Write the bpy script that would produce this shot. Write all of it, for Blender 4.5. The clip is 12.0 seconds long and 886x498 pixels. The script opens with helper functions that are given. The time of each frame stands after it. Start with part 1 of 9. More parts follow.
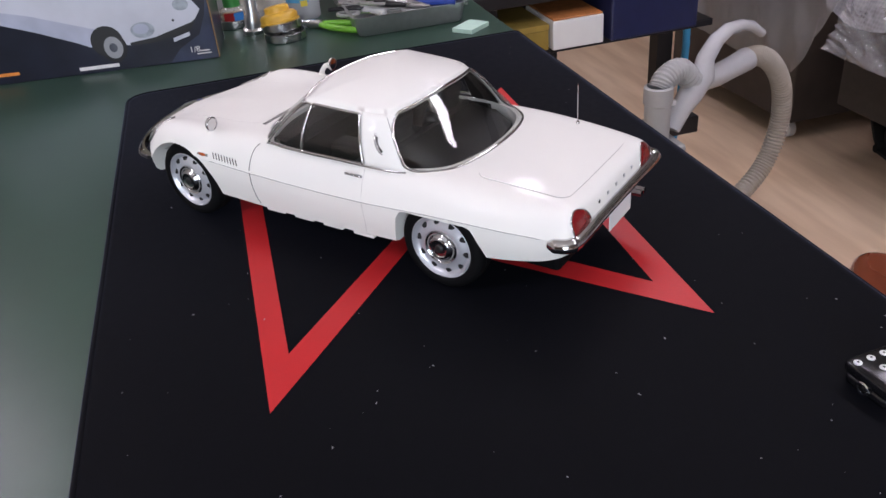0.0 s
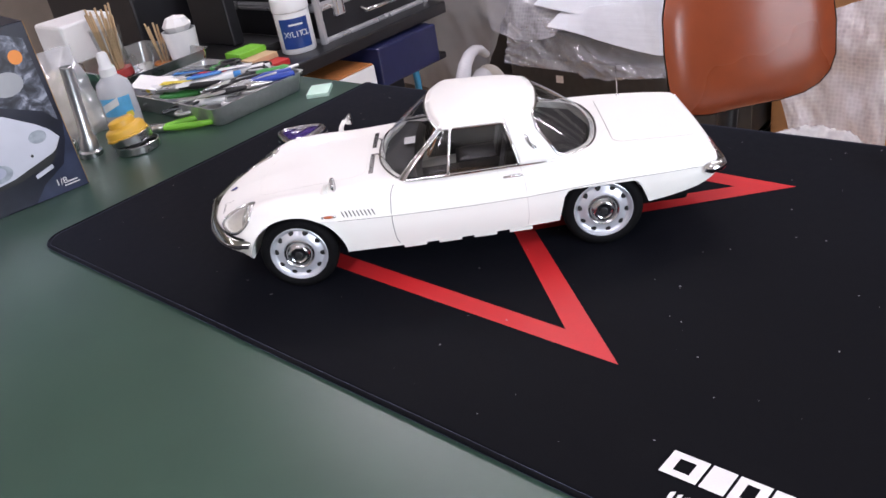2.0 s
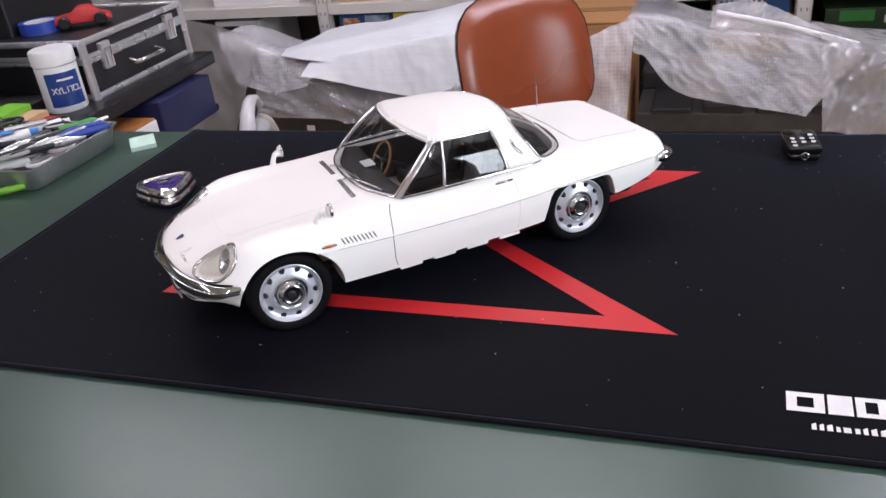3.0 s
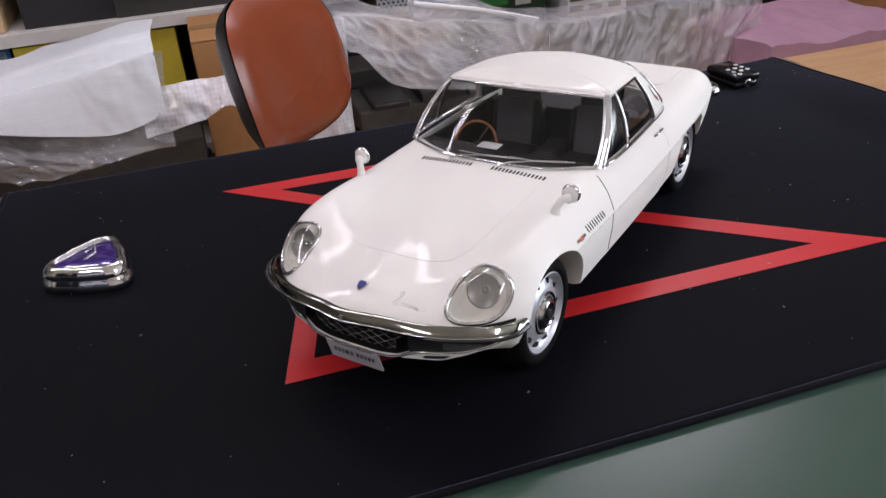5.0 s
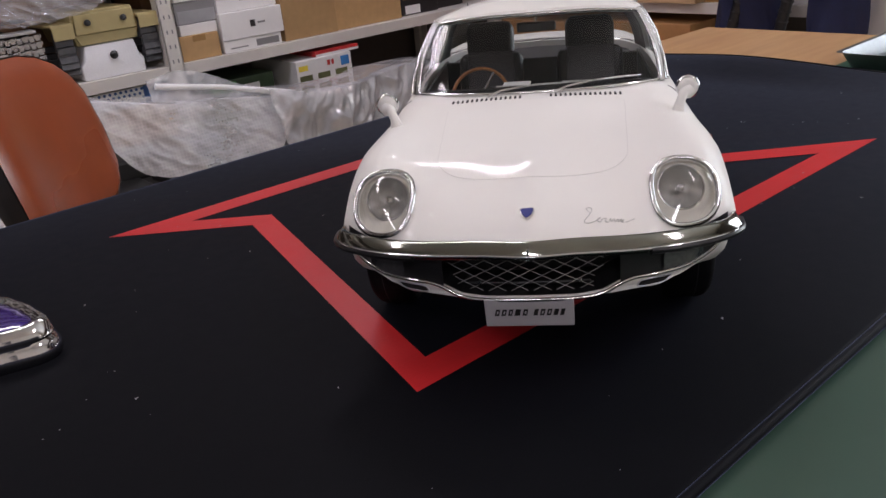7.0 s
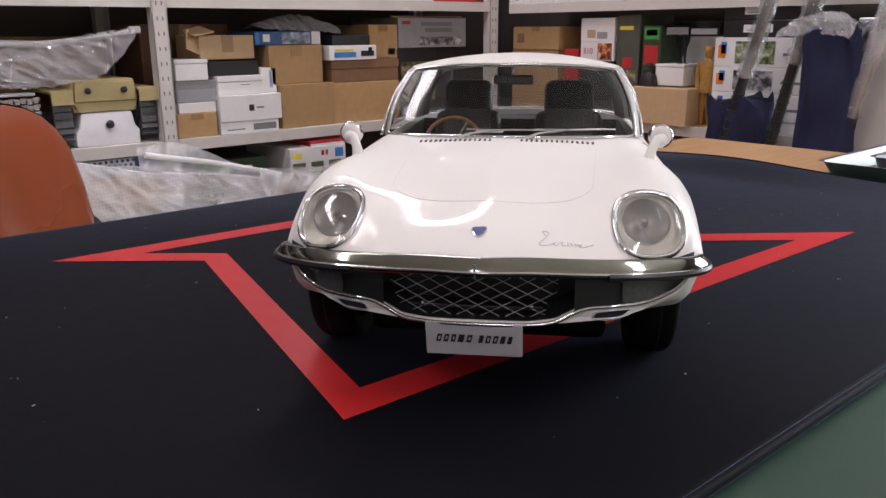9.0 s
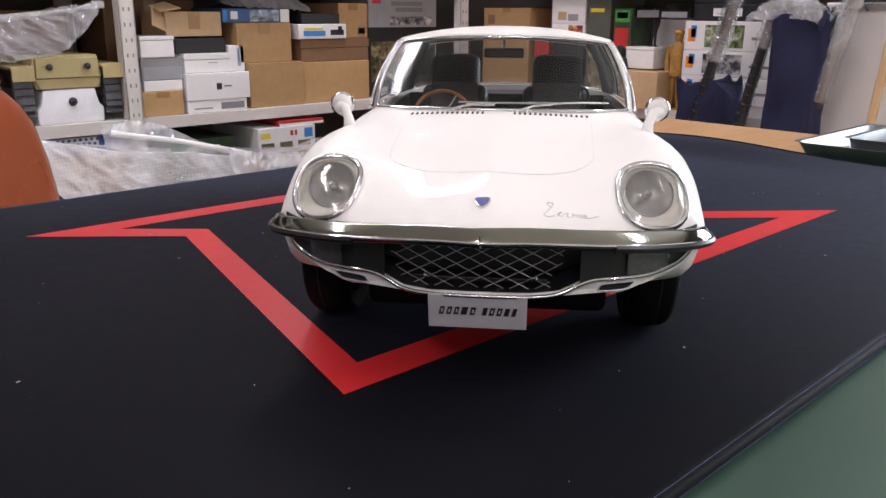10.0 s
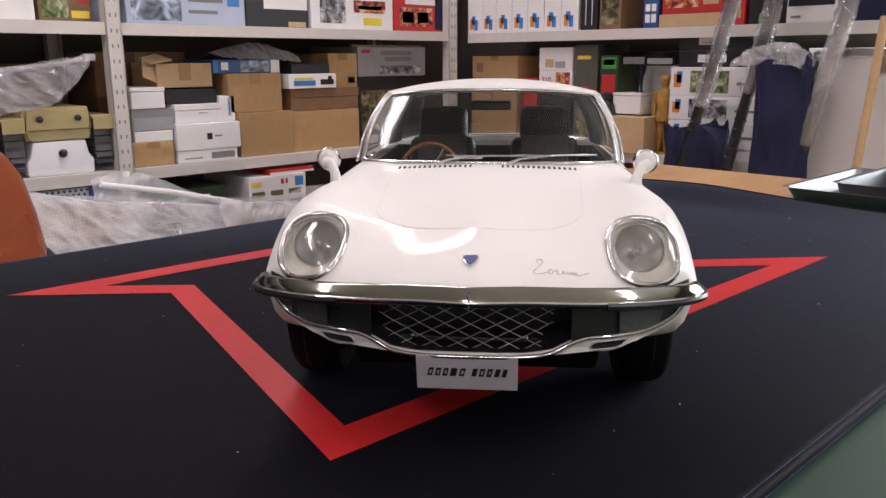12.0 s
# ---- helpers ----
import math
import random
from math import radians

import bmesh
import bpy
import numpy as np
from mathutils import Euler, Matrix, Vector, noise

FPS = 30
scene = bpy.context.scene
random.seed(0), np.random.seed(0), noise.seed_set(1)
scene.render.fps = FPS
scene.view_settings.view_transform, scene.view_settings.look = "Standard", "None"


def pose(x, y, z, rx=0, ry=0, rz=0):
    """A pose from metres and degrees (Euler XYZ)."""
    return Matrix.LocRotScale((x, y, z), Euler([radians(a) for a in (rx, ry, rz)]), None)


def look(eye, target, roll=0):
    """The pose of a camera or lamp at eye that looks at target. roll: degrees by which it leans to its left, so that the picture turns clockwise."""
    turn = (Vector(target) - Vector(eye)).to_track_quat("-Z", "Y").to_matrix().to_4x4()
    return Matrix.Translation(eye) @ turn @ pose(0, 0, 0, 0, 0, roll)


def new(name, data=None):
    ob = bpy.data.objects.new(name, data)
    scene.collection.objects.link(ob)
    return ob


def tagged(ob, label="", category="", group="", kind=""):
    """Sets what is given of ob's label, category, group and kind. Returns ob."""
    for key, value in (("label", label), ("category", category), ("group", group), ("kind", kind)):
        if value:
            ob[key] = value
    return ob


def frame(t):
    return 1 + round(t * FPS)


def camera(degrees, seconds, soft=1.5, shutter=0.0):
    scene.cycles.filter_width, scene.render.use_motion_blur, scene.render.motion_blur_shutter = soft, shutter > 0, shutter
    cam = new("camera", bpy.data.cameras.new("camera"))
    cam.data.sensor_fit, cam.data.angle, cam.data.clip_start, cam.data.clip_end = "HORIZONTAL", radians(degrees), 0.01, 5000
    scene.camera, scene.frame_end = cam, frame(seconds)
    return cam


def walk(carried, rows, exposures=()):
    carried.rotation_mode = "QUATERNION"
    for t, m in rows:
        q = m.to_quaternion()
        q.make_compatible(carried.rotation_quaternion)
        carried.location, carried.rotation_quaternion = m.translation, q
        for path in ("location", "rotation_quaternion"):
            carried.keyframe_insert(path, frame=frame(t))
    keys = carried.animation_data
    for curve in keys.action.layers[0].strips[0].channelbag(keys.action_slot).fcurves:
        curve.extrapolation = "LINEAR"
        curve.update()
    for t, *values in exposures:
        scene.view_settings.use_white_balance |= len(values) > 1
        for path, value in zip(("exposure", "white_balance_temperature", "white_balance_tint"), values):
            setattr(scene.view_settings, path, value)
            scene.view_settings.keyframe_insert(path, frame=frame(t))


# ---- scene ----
TURN = 40.7  # the car stands askew on the bench; x runs along the bench
cam = camera(57.6, 12.0)
PATH = [
    (0, (0.471, -0.535, 0.372), (-0.529, 0.849, -0.668), -5.4),
    (0.5, (0.412, -0.606, 0.383), (-0.383, 0.915, -0.643), -8.2),
    (1, (0.333, -0.694, 0.405), (-0.228, 0.928, -0.622), -10.1),
    (1.5, (0.22, -0.751, 0.409), (-0.085, 0.946, -0.604), -10.0),
    (2, (0.047, -0.767, 0.4), (-0.097, 0.974, -0.574), -10.5),
    (2.5, (-0.094, -0.796, 0.389), (0.284, 0.908, -0.587), -5.8),
    (3, (-0.241, -0.705, 0.39), (0.398, 0.938, -0.553), -6.5),
    (3.5, (-0.358, -0.591, 0.371), (0.582, 0.901, -0.573), -5.4),
    (3.7, (-0.397, -0.552, 0.366), (0.687, 0.836, -0.582), -4.4),
    (5.3, (-0.556, -0.215, 0.314), (0.997, 0.579, -0.665), -3.6),
    (5.5, (-0.556, -0.171, 0.293), (1.073, 0.444, -0.691), -2.2),
    (6, (-0.545, -0.095, 0.267), (1.188, 0.215, -0.681), -1.7),
    (6.5, (-0.554, -0.034, 0.254), (1.214, 0.255, -0.636), -4.6),
    (6.7, (-0.567, -0.017, 0.234), (1.22, 0.276, -0.614), -5.2),
    (8.5, (-0.552, -0.034, 0.174), (1.34, 0.342, -0.354), -2.4),
    (9, (-0.552, -0.032, 0.16), (1.358, 0.246, -0.364), -0.4),
    (9.5, (-0.551, -0.02, 0.151), (1.358, 0.18, -0.412), 0.5),
    (10, (-0.548, -0.016, 0.153), (1.362, 0.177, -0.411), 0.4),
    (10.5, (-0.542, -0.017, 0.155), (1.384, 0.172, -0.353), 0.2),
    (11, (-0.542, -0.016, 0.155), (1.393, 0.167, -0.318), 0.1),
    (11.5, (-0.541, -0.017, 0.155), (1.398, 0.164, -0.301), -0.1),
    (12, (-0.54, -0.017, 0.157), (1.399, 0.159, -0.3), -0.2),
]
SPIN = pose(0, 0, 0, 0, 0, TURN)
walk(cam, [(t, SPIN @ look(eye, target, roll)) for t, eye, target, roll in PATH],
     exposures=[(0, -0.34, 6500, 17), (0.5, -0.27, 6600, 17), (1, -0.10, 6850, 17.5), (1.5, 0.02, 6850, 17.5), (2, 0.10, 6500, 17), (3.7, -0.12, 6500, 16), (5.4, -0.36, 6700, 15), (6.7, -0.48, 6750, 15), (8.5, -0.2, 6850, 15), (9, -0.16, 6850, 15), (9.5, 0.08, 6700, 13), (10.5, 0.14, 6850, 13), (11, 0.04, 7000, 15), (12, -0.08, 7050, 16)])

# ---- light ----
FLOOR = -0.72
CEIL = 1.75
world = bpy.data.worlds.new("world")
scene.world = world
world.use_nodes = True
world.node_tree.nodes["Background"].inputs[0].default_value = (0.55, 0.62, 0.75, 1)
world.node_tree.nodes["Background"].inputs[1].default_value = 0.15
scene.view_settings.exposure = 0.0


def area_lamp(name, m, sx, sy, watts, colour):
    d = bpy.data.lights.new(name, "AREA")
    d.shape, d.size, d.size_y, d.energy, d.color = "RECTANGLE", sx, sy, watts, colour
    ob = new(name, d)
    ob.matrix_world = m
    return ob


# ---- materials ----
def nodes_of(name):
    m = bpy.data.materials.new(name)
    m.use_nodes = True
    return m, m.node_tree, m.node_tree.nodes["Principled BSDF"]


def paint(name, colour, rough=0.5, metal=0.0, vary=0.06, grain=60.0, bump=0.0, coat=0.0, spots=0.0, per_object=0.0, rough_vary=0.08, stretch=None, spec=0.5):
    """Principled surface with colour and roughness varied at two scales and a fine relief."""
    m, nt, b = nodes_of(name)
    n, l = nt.nodes, nt.links
    tc = n.new("ShaderNodeTexCoord")
    src = tc.outputs["Object"]
    if stretch:
        mp = n.new("ShaderNodeMapping")
        mp.inputs["Scale"].default_value = stretch
        l.new(src, mp.inputs["Vector"])
        src = mp.outputs["Vector"]
    n1, n2 = n.new("ShaderNodeTexNoise"), n.new("ShaderNodeTexNoise")
    for q, s, d in ((n1, grain, 4.0), (n2, grain / 9.0, 3.0)):
        q.inputs["Scale"].default_value, q.inputs["Detail"].default_value = s, d
        l.new(src, q.inputs["Vector"])
    add = n.new("ShaderNodeMath")
    add.operation = "ADD"
    l.new(n1.outputs["Fac"], add.inputs[0])
    l.new(n2.outputs["Fac"], add.inputs[1])
    half = n.new("ShaderNodeMath")
    half.operation, half.inputs[1].default_value = "MULTIPLY", 0.5
    l.new(add.outputs[0], half.inputs[0])
    ramp = n.new("ShaderNodeValToRGB")
    e = ramp.color_ramp.elements
    e[0].position, e[1].position = 0.3, 0.7
    e[0].color = (*[max(0.0, c * (1 - vary)) for c in colour], 1)
    e[1].color = (*[min(1.0, c * (1 + vary)) for c in colour], 1)
    l.new(half.outputs[0], ramp.inputs[0])
    out = ramp.outputs[0]
    if per_object:
        oi = n.new("ShaderNodeObjectInfo")
        hs = n.new("ShaderNodeHueSaturation")
        mr = n.new("ShaderNodeMapRange")
        mr.inputs["To Min"].default_value, mr.inputs["To Max"].default_value = 1 - per_object, 1 + per_object
        l.new(oi.outputs["Random"], mr.inputs["Value"])
        l.new(mr.outputs[0], hs.inputs["Value"])
        l.new(out, hs.inputs["Color"])
        out = hs.outputs[0]
    l.new(out, b.inputs["Base Color"])
    rr = n.new("ShaderNodeMapRange")
    rr.inputs["To Min"].default_value, rr.inputs["To Max"].default_value = max(0.02, rough - rough_vary), min(1, rough + rough_vary)
    l.new(n2.outputs["Fac"], rr.inputs["Value"])
    l.new(rr.outputs[0], b.inputs["Roughness"])
    b.inputs["Metallic"].default_value = metal
    b.inputs["Specular IOR Level"].default_value = spec
    b.inputs["Coat Weight"].default_value = coat
    b.inputs["Coat Roughness"].default_value = 0.05
    if bump:
        bp = n.new("ShaderNodeBump")
        bp.inputs["Strength"].default_value, bp.inputs["Distance"].default_value = bump, 0.002
        l.new(n1.outputs["Fac"], bp.inputs["Height"])
        l.new(bp.outputs[0], b.inputs["Normal"])
    return m


def sheen(nt, ior):
    """Mirror share of a thin sheet, the same from both of its sides."""
    n, l = nt.nodes, nt.links
    f0 = ((ior - 1) / (ior + 1)) ** 2
    lw, pw, ma = n.new("ShaderNodeLayerWeight"), n.new("ShaderNodeMath"), n.new("ShaderNodeMath")
    lw.inputs["Blend"].default_value = 0.5
    pw.operation, pw.inputs[1].default_value = "POWER", 5.0
    ma.operation, ma.inputs[1].default_value, ma.inputs[2].default_value = "MULTIPLY_ADD", 1 - f0, 1.6 * f0
    ma.use_clamp = True
    l.new(lw.outputs["Facing"], pw.inputs[0])
    l.new(pw.outputs[0], ma.inputs[0])
    return lw, ma


def clear(name, tint=(0.9, 0.93, 0.92), gloss=0.04, ior=1.45, rough=0.02, haze=0.0, haze_colour=(0.8, 0.8, 0.8), bump_scale=0.0, bump=0.3):
    """Thin clear sheet: see-through, with a mirror sheen that grows at grazing angles."""
    m, nt, b = nodes_of(name)
    n, l = nt.nodes, nt.links
    out = n["Material Output"]
    n.remove(b)
    tr, gl, mx = n.new("ShaderNodeBsdfTransparent"), n.new("ShaderNodeBsdfGlossy"), n.new("ShaderNodeMixShader")
    lw, fr = sheen(nt, ior)
    tr.inputs[0].default_value = (*tint, 1)
    gl.inputs["Roughness"].default_value = rough
    soft = n.new("ShaderNodeMath")
    soft.operation, soft.inputs[1].default_value = "MULTIPLY", 0.75 if haze else 1.0
    l.new(fr.outputs[0], soft.inputs[0])
    l.new(soft.outputs[0], mx.inputs[0])
    first = tr.outputs[0]
    if haze:
        df, mh = n.new("ShaderNodeBsdfDiffuse"), n.new("ShaderNodeMixShader")
        df.inputs[0].default_value = (*haze_colour, 1)
        mh.inputs[0].default_value = haze
        l.new(tr.outputs[0], mh.inputs[1])
        l.new(df.outputs[0], mh.inputs[2])
        first = mh.outputs[0]
    l.new(first, mx.inputs[1])
    l.new(gl.outputs[0], mx.inputs[2])
    if bump_scale:
        tc, mp, no, bp = (n.new("ShaderNode" + k) for k in ("TexCoord", "Mapping", "TexNoise", "Bump"))
        mp.inputs["Rotation"].default_value, mp.inputs["Scale"].default_value = (0.0, 0.5, 0.0), (1.0, 1.0, 0.4)
        no.noise_type = "RIDGED_MULTIFRACTAL"
        no.inputs["Scale"].default_value, no.inputs["Detail"].default_value, no.inputs["Distortion"].default_value = bump_scale / 1.7, 4.0, 0.4
        l.new(tc.outputs["Object"], mp.inputs["Vector"])
        l.new(mp.outputs[0], no.inputs["Vector"])
        bp.inputs["Strength"].default_value, bp.inputs["Distance"].default_value = min(1.0, 1.3 * bump), 0.006
        l.new(no.outputs["Fac"], bp.inputs["Height"])
        l.new(bp.outputs[0], gl.inputs["Normal"])
        l.new(bp.outputs[0], lw.inputs["Normal"])
    l.new(mx.outputs[0], out.inputs[0])
    return m


def bubbles(name, haze, scale):
    """Milky film with rows of small round bubbles and painted whitish highlight patches."""
    m, nt, b = nodes_of(name)
    n, l = nt.nodes, nt.links
    out = n["Material Output"]
    n.remove(b)
    tr, gl, df, mx, mh = (n.new("ShaderNode" + k) for k in ("BsdfTransparent", "BsdfGlossy", "BsdfDiffuse", "MixShader", "MixShader"))
    lw, fr = sheen(nt, 1.85)
    tc, vo, no, rg, ad, bp = (n.new("ShaderNode" + k) for k in ("TexCoord", "TexVoronoi", "TexNoise", "MapRange", "Math", "Bump"))
    vo.inputs["Scale"].default_value, vo.inputs["Randomness"].default_value = scale, 0.25
    no.inputs["Scale"].default_value, no.inputs["Detail"].default_value = 7.5, 4.0
    for q in (vo, no):
        l.new(tc.outputs["Object"], q.inputs["Vector"])
    rg.inputs["From Min"].default_value, rg.inputs["From Max"].default_value = 0.2, 0.75
    rg.inputs["To Min"].default_value, rg.inputs["To Max"].default_value = haze * 0.86, haze * 1.08
    l.new(vo.outputs["Distance"], rg.inputs["Value"])
    # coarse noise thickens the haze in patches that paint bright highlights
    ad.operation = "MULTIPLY_ADD"
    ad.inputs[1].default_value, ad.inputs[2].default_value = 0.9, 0.0
    l.new(no.outputs["Fac"], ad.inputs[0])
    l.new(rg.outputs[0], ad.inputs[2])
    sh = n.new("ShaderNodeMath")
    sh.operation, sh.inputs[1].default_value, sh.use_clamp = "SUBTRACT", 0.46, True
    l.new(ad.outputs[0], sh.inputs[0])
    tr.inputs[0].default_value, df.inputs[0].default_value = (0.93, 0.94, 0.95, 1), (0.90, 0.91, 0.95, 1)
    gl.inputs["Roughness"].default_value = 0.09
    bp.inputs["Strength"].default_value, bp.inputs["Distance"].default_value = 0.45, 0.006
    fold, tall = n.new("ShaderNodeTexNoise"), n.new("ShaderNodeMath")
    fold.noise_type = "RIDGED_MULTIFRACTAL"
    fold.inputs["Scale"].default_value, fold.inputs["Detail"].default_value, fold.inputs["Distortion"].default_value = 5.0, 3.0, 0.8
    l.new(tc.outputs["Object"], fold.inputs["Vector"])
    tall.operation, tall.inputs[1].default_value = "MULTIPLY_ADD", 2.2
    l.new(fold.outputs["Fac"], tall.inputs[0])
    l.new(vo.outputs["Distance"], tall.inputs[2])
    l.new(tall.outputs[0], bp.inputs["Height"])
    l.new(bp.outputs[0], gl.inputs["Normal"])
    l.new(bp.outputs[0], lw.inputs["Normal"])
    l.new(sh.outputs[0], mh.inputs[0])
    l.new(tr.outputs[0], mh.inputs[1])
    l.new(df.outputs[0], mh.inputs[2])
    soft = n.new("ShaderNodeMath")
    soft.operation, soft.inputs[1].default_value = "MULTIPLY", 1.0
    l.new(fr.outputs[0], soft.inputs[0])
    l.new(soft.outputs[0], mx.inputs[0])
    l.new(mh.outputs[0], mx.inputs[1])
    l.new(gl.outputs[0], mx.inputs[2])
    l.new(mx.outputs[0], out.inputs[0])
    return m


def art(name, stops, scale, detail=5.0):
    """Printed picture: blotches of several inks."""
    m, nt, b = nodes_of(name)
    n, l = nt.nodes, nt.links
    tc, no, ramp, oi, ad = (n.new("ShaderNode" + k) for k in ("TexCoord", "TexNoise", "ValToRGB", "ObjectInfo", "VectorMath"))
    l.new(tc.outputs["Object"], ad.inputs[0])
    l.new(oi.outputs["Random"], ad.inputs[1])
    l.new(ad.outputs[0], no.inputs["Vector"])
    no.inputs["Scale"].default_value, no.inputs["Detail"].default_value, no.inputs["Distortion"].default_value = scale, detail, 0.8
    cr = ramp.color_ramp
    cr.elements[0].position, cr.elements[1].position = 0.33, 0.67
    cr.elements[0].color, cr.elements[1].color = (*stops[0], 1), (*stops[-1], 1)
    for k, c in enumerate(stops[1:-1]):
        e = cr.elements.new(0.33 + 0.34 * (k + 1) / (len(stops) - 1))
        e.color = (*c, 1)
    l.new(no.outputs["Fac"], ramp.inputs[0])
    l.new(ramp.outputs[0], b.inputs["Base Color"])
    b.inputs["Roughness"].default_value = 0.35
    return m


def glow(name, colour, strength):
    m, nt, b = nodes_of(name)
    b.inputs["Base Color"].default_value = (0.8, 0.8, 0.8, 1)
    b.inputs["Emission Color"].default_value = (*colour, 1)
    b.inputs["Emission Strength"].default_value = strength
    return m


def wood(name, dark, light, scale=6.0, axis=(1, 12, 12), rough=0.45):
    m, nt, b = nodes_of(name)
    n, l = nt.nodes, nt.links
    tc, mp, no, wv, mix, ramp = (n.new("ShaderNode" + k) for k in ("TexCoord", "Mapping", "TexNoise", "TexNoise", "Math", "ValToRGB"))
    mp.inputs["Scale"].default_value = axis
    l.new(tc.outputs["Object"], mp.inputs["Vector"])
    no.inputs["Scale"].default_value, no.inputs["Detail"].default_value = scale, 6
    wv.inputs["Scale"].default_value, wv.inputs["Detail"].default_value = scale * 0.25, 2
    for q in (no, wv):
        l.new(mp.outputs[0], q.inputs["Vector"])
    mix.operation = "ADD"
    l.new(no.outputs["Fac"], mix.inputs[0])
    l.new(wv.outputs["Fac"], mix.inputs[1])
    hf = n.new("ShaderNodeMath")
    hf.operation, hf.inputs[1].default_value = "MULTIPLY", 0.5
    l.new(mix.outputs[0], hf.inputs[0])
    ramp.color_ramp.elements[0].position, ramp.color_ramp.elements[1].position = 0.35, 0.65
    ramp.color_ramp.elements[0].color, ramp.color_ramp.elements[1].color = (*dark, 1), (*light, 1)
    l.new(hf.outputs[0], ramp.inputs[0])
    l.new(ramp.outputs[0], b.inputs["Base Color"])
    b.inputs["Roughness"].default_value = rough
    return m


M = {}
M["mat_cloth"] = paint("black_cloth", (0.0040, 0.0042, 0.0056), 0.6, vary=0.2, grain=900, bump=0.03, spec=0.045)
M["mat_rim"] = paint("black_stitching", (0.0040, 0.0042, 0.0056), 0.65, vary=0.2, grain=1500, bump=0.1, spec=0.08)
for mat_part in ("mat_cloth", "mat_rim"):
    fuzz = M[mat_part].node_tree.nodes["Principled BSDF"]
    fuzz.inputs["Sheen Weight"].default_value, fuzz.inputs["Sheen Roughness"].default_value = 0.20, 0.28
    fuzz.inputs["Sheen Tint"].default_value = (0.56, 0.64, 1.0, 1)
M["red_print"] = paint("red_print", (0.56, 0.024, 0.027), 0.42, vary=0.06, grain=700, bump=0.06, spec=0.35)
M["grey_lint"] = paint("grey_lint", (0.40, 0.40, 0.40), 0.8, vary=0.3, grain=300)
M["white_print"] = paint("white_print", (0.75, 0.74, 0.72), 0.5, vary=0.05, grain=800)
M["green_top"] = paint("green_bench_top", (0.033, 0.070, 0.050), 0.31, vary=0.1, grain=14, rough_vary=0.03, spec=0.5)
M["bench_edge"] = wood("bench_edge_wood", (0.36, 0.14, 0.06), (0.52, 0.24, 0.12), 10)
M["steel_dark"] = paint("dark_steel", (0.03, 0.03, 0.033), 0.4, 0.6)
M["floor"] = wood("floor_boards", (0.66, 0.46, 0.30), (0.86, 0.66, 0.47), 3.0, (1.2, 9, 9), 0.35)
# brown darkened to hold the shade at the back of the shelves
M["wall_shelf"] = paint("shaded_wall_board", (0.085, 0.070, 0.060), 0.8, grain=30, bump=0.1)
M["wall"] = paint("wall_paint", (0.62, 0.60, 0.55), 0.8, grain=30, bump=0.1)
M["wall_dark"] = paint("brown_wall_panel", (0.20, 0.18, 0.15), 0.6, vary=0.15, grain=12, bump=0.1)
M["ceiling"] = paint("ceiling_board", (0.75, 0.75, 0.73), 0.85, grain=40, bump=0.15)
M["shelf_white"] = paint("white_enamel", (0.62, 0.60, 0.55), 0.4, vary=0.05, grain=25)
M["slot_dark"] = paint("dark_hole", (0.01, 0.01, 0.01), 0.8)
M["carton"] = paint("cardboard", (0.42, 0.26, 0.115), 0.75, vary=0.12, grain=45, bump=0.15, per_object=0.12)
M["carton_pale"] = paint("pale_cardboard", (0.52, 0.36, 0.2), 0.75, vary=0.1, grain=45, bump=0.15)
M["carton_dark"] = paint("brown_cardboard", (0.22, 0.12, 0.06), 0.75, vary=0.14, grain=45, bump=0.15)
M["carton_tan"] = paint("tan_cardboard", (0.40, 0.20, 0.075), 0.7, vary=0.1, grain=45, bump=0.15)
M["tape"] = paint("packing_tape", (0.34, 0.2, 0.08), 0.25, vary=0.05, grain=80)
M["white_card"] = paint("white_card", (0.78, 0.78, 0.76), 0.45, vary=0.03, grain=40)
M["plate_card"] = paint("grey_white_card", (0.52, 0.51, 0.53), 0.4, vary=0.03, grain=40)
M["black_card"] = paint("black_card", (0.016, 0.016, 0.018), 0.4, vary=0.2, grain=40)
M["blue_card"] = paint("blue_card", (0.025, 0.09, 0.25), 0.35, vary=0.25, grain=30)
M["navy"] = paint("navy_cloth", (0.007, 0.011, 0.045), 0.85, vary=0.3, grain=300, bump=0.4)
M["grey_card"] = paint("grey_card", (0.32, 0.33, 0.34), 0.4, vary=0.15, grain=25)
M["grey_blue_card"] = paint("grey_blue_card", (0.42, 0.50, 0.62), 0.4, vary=0.12, grain=12)
M["dark_green"] = paint("dark_green_card", (0.03, 0.06, 0.025), 0.4, vary=0.4, grain=25)
M["green_card"] = paint("green_card", (0.05, 0.28, 0.06), 0.4, vary=0.2, grain=30)
M["red_card"] = paint("red_card", (0.5, 0.03, 0.03), 0.4, vary=0.15, grain=20)
M["orange_print"] = paint("orange_print", (0.75, 0.25, 0.04), 0.5)
M["cyan_print"] = paint("blue_print", (0.04, 0.22, 0.55), 0.5)
M["yellow_print"] = paint("yellow_print", (0.75, 0.6, 0.06), 0.5)
M["grey_print"] = paint("grey_print", (0.2, 0.2, 0.2), 0.5)
M["black_print"] = paint("black_print", (0.012, 0.012, 0.012), 0.5)
M["leather"] = paint("orange_leather", (0.25, 0.055, 0.019), 0.28, vary=0.10, grain=26)
M["black_plastic"] = paint("black_plastic", (0.012, 0.012, 0.013), 0.35, vary=0.15, grain=80)
M["tray_steel"] = paint("tray_steel", (0.58, 0.59, 0.59), 0.32, 0.85, vary=0.1, grain=120, rough_vary=0.1)
M["white_plastic"] = paint("white_plastic", (0.72, 0.73, 0.72), 0.35, vary=0.03, grain=50)
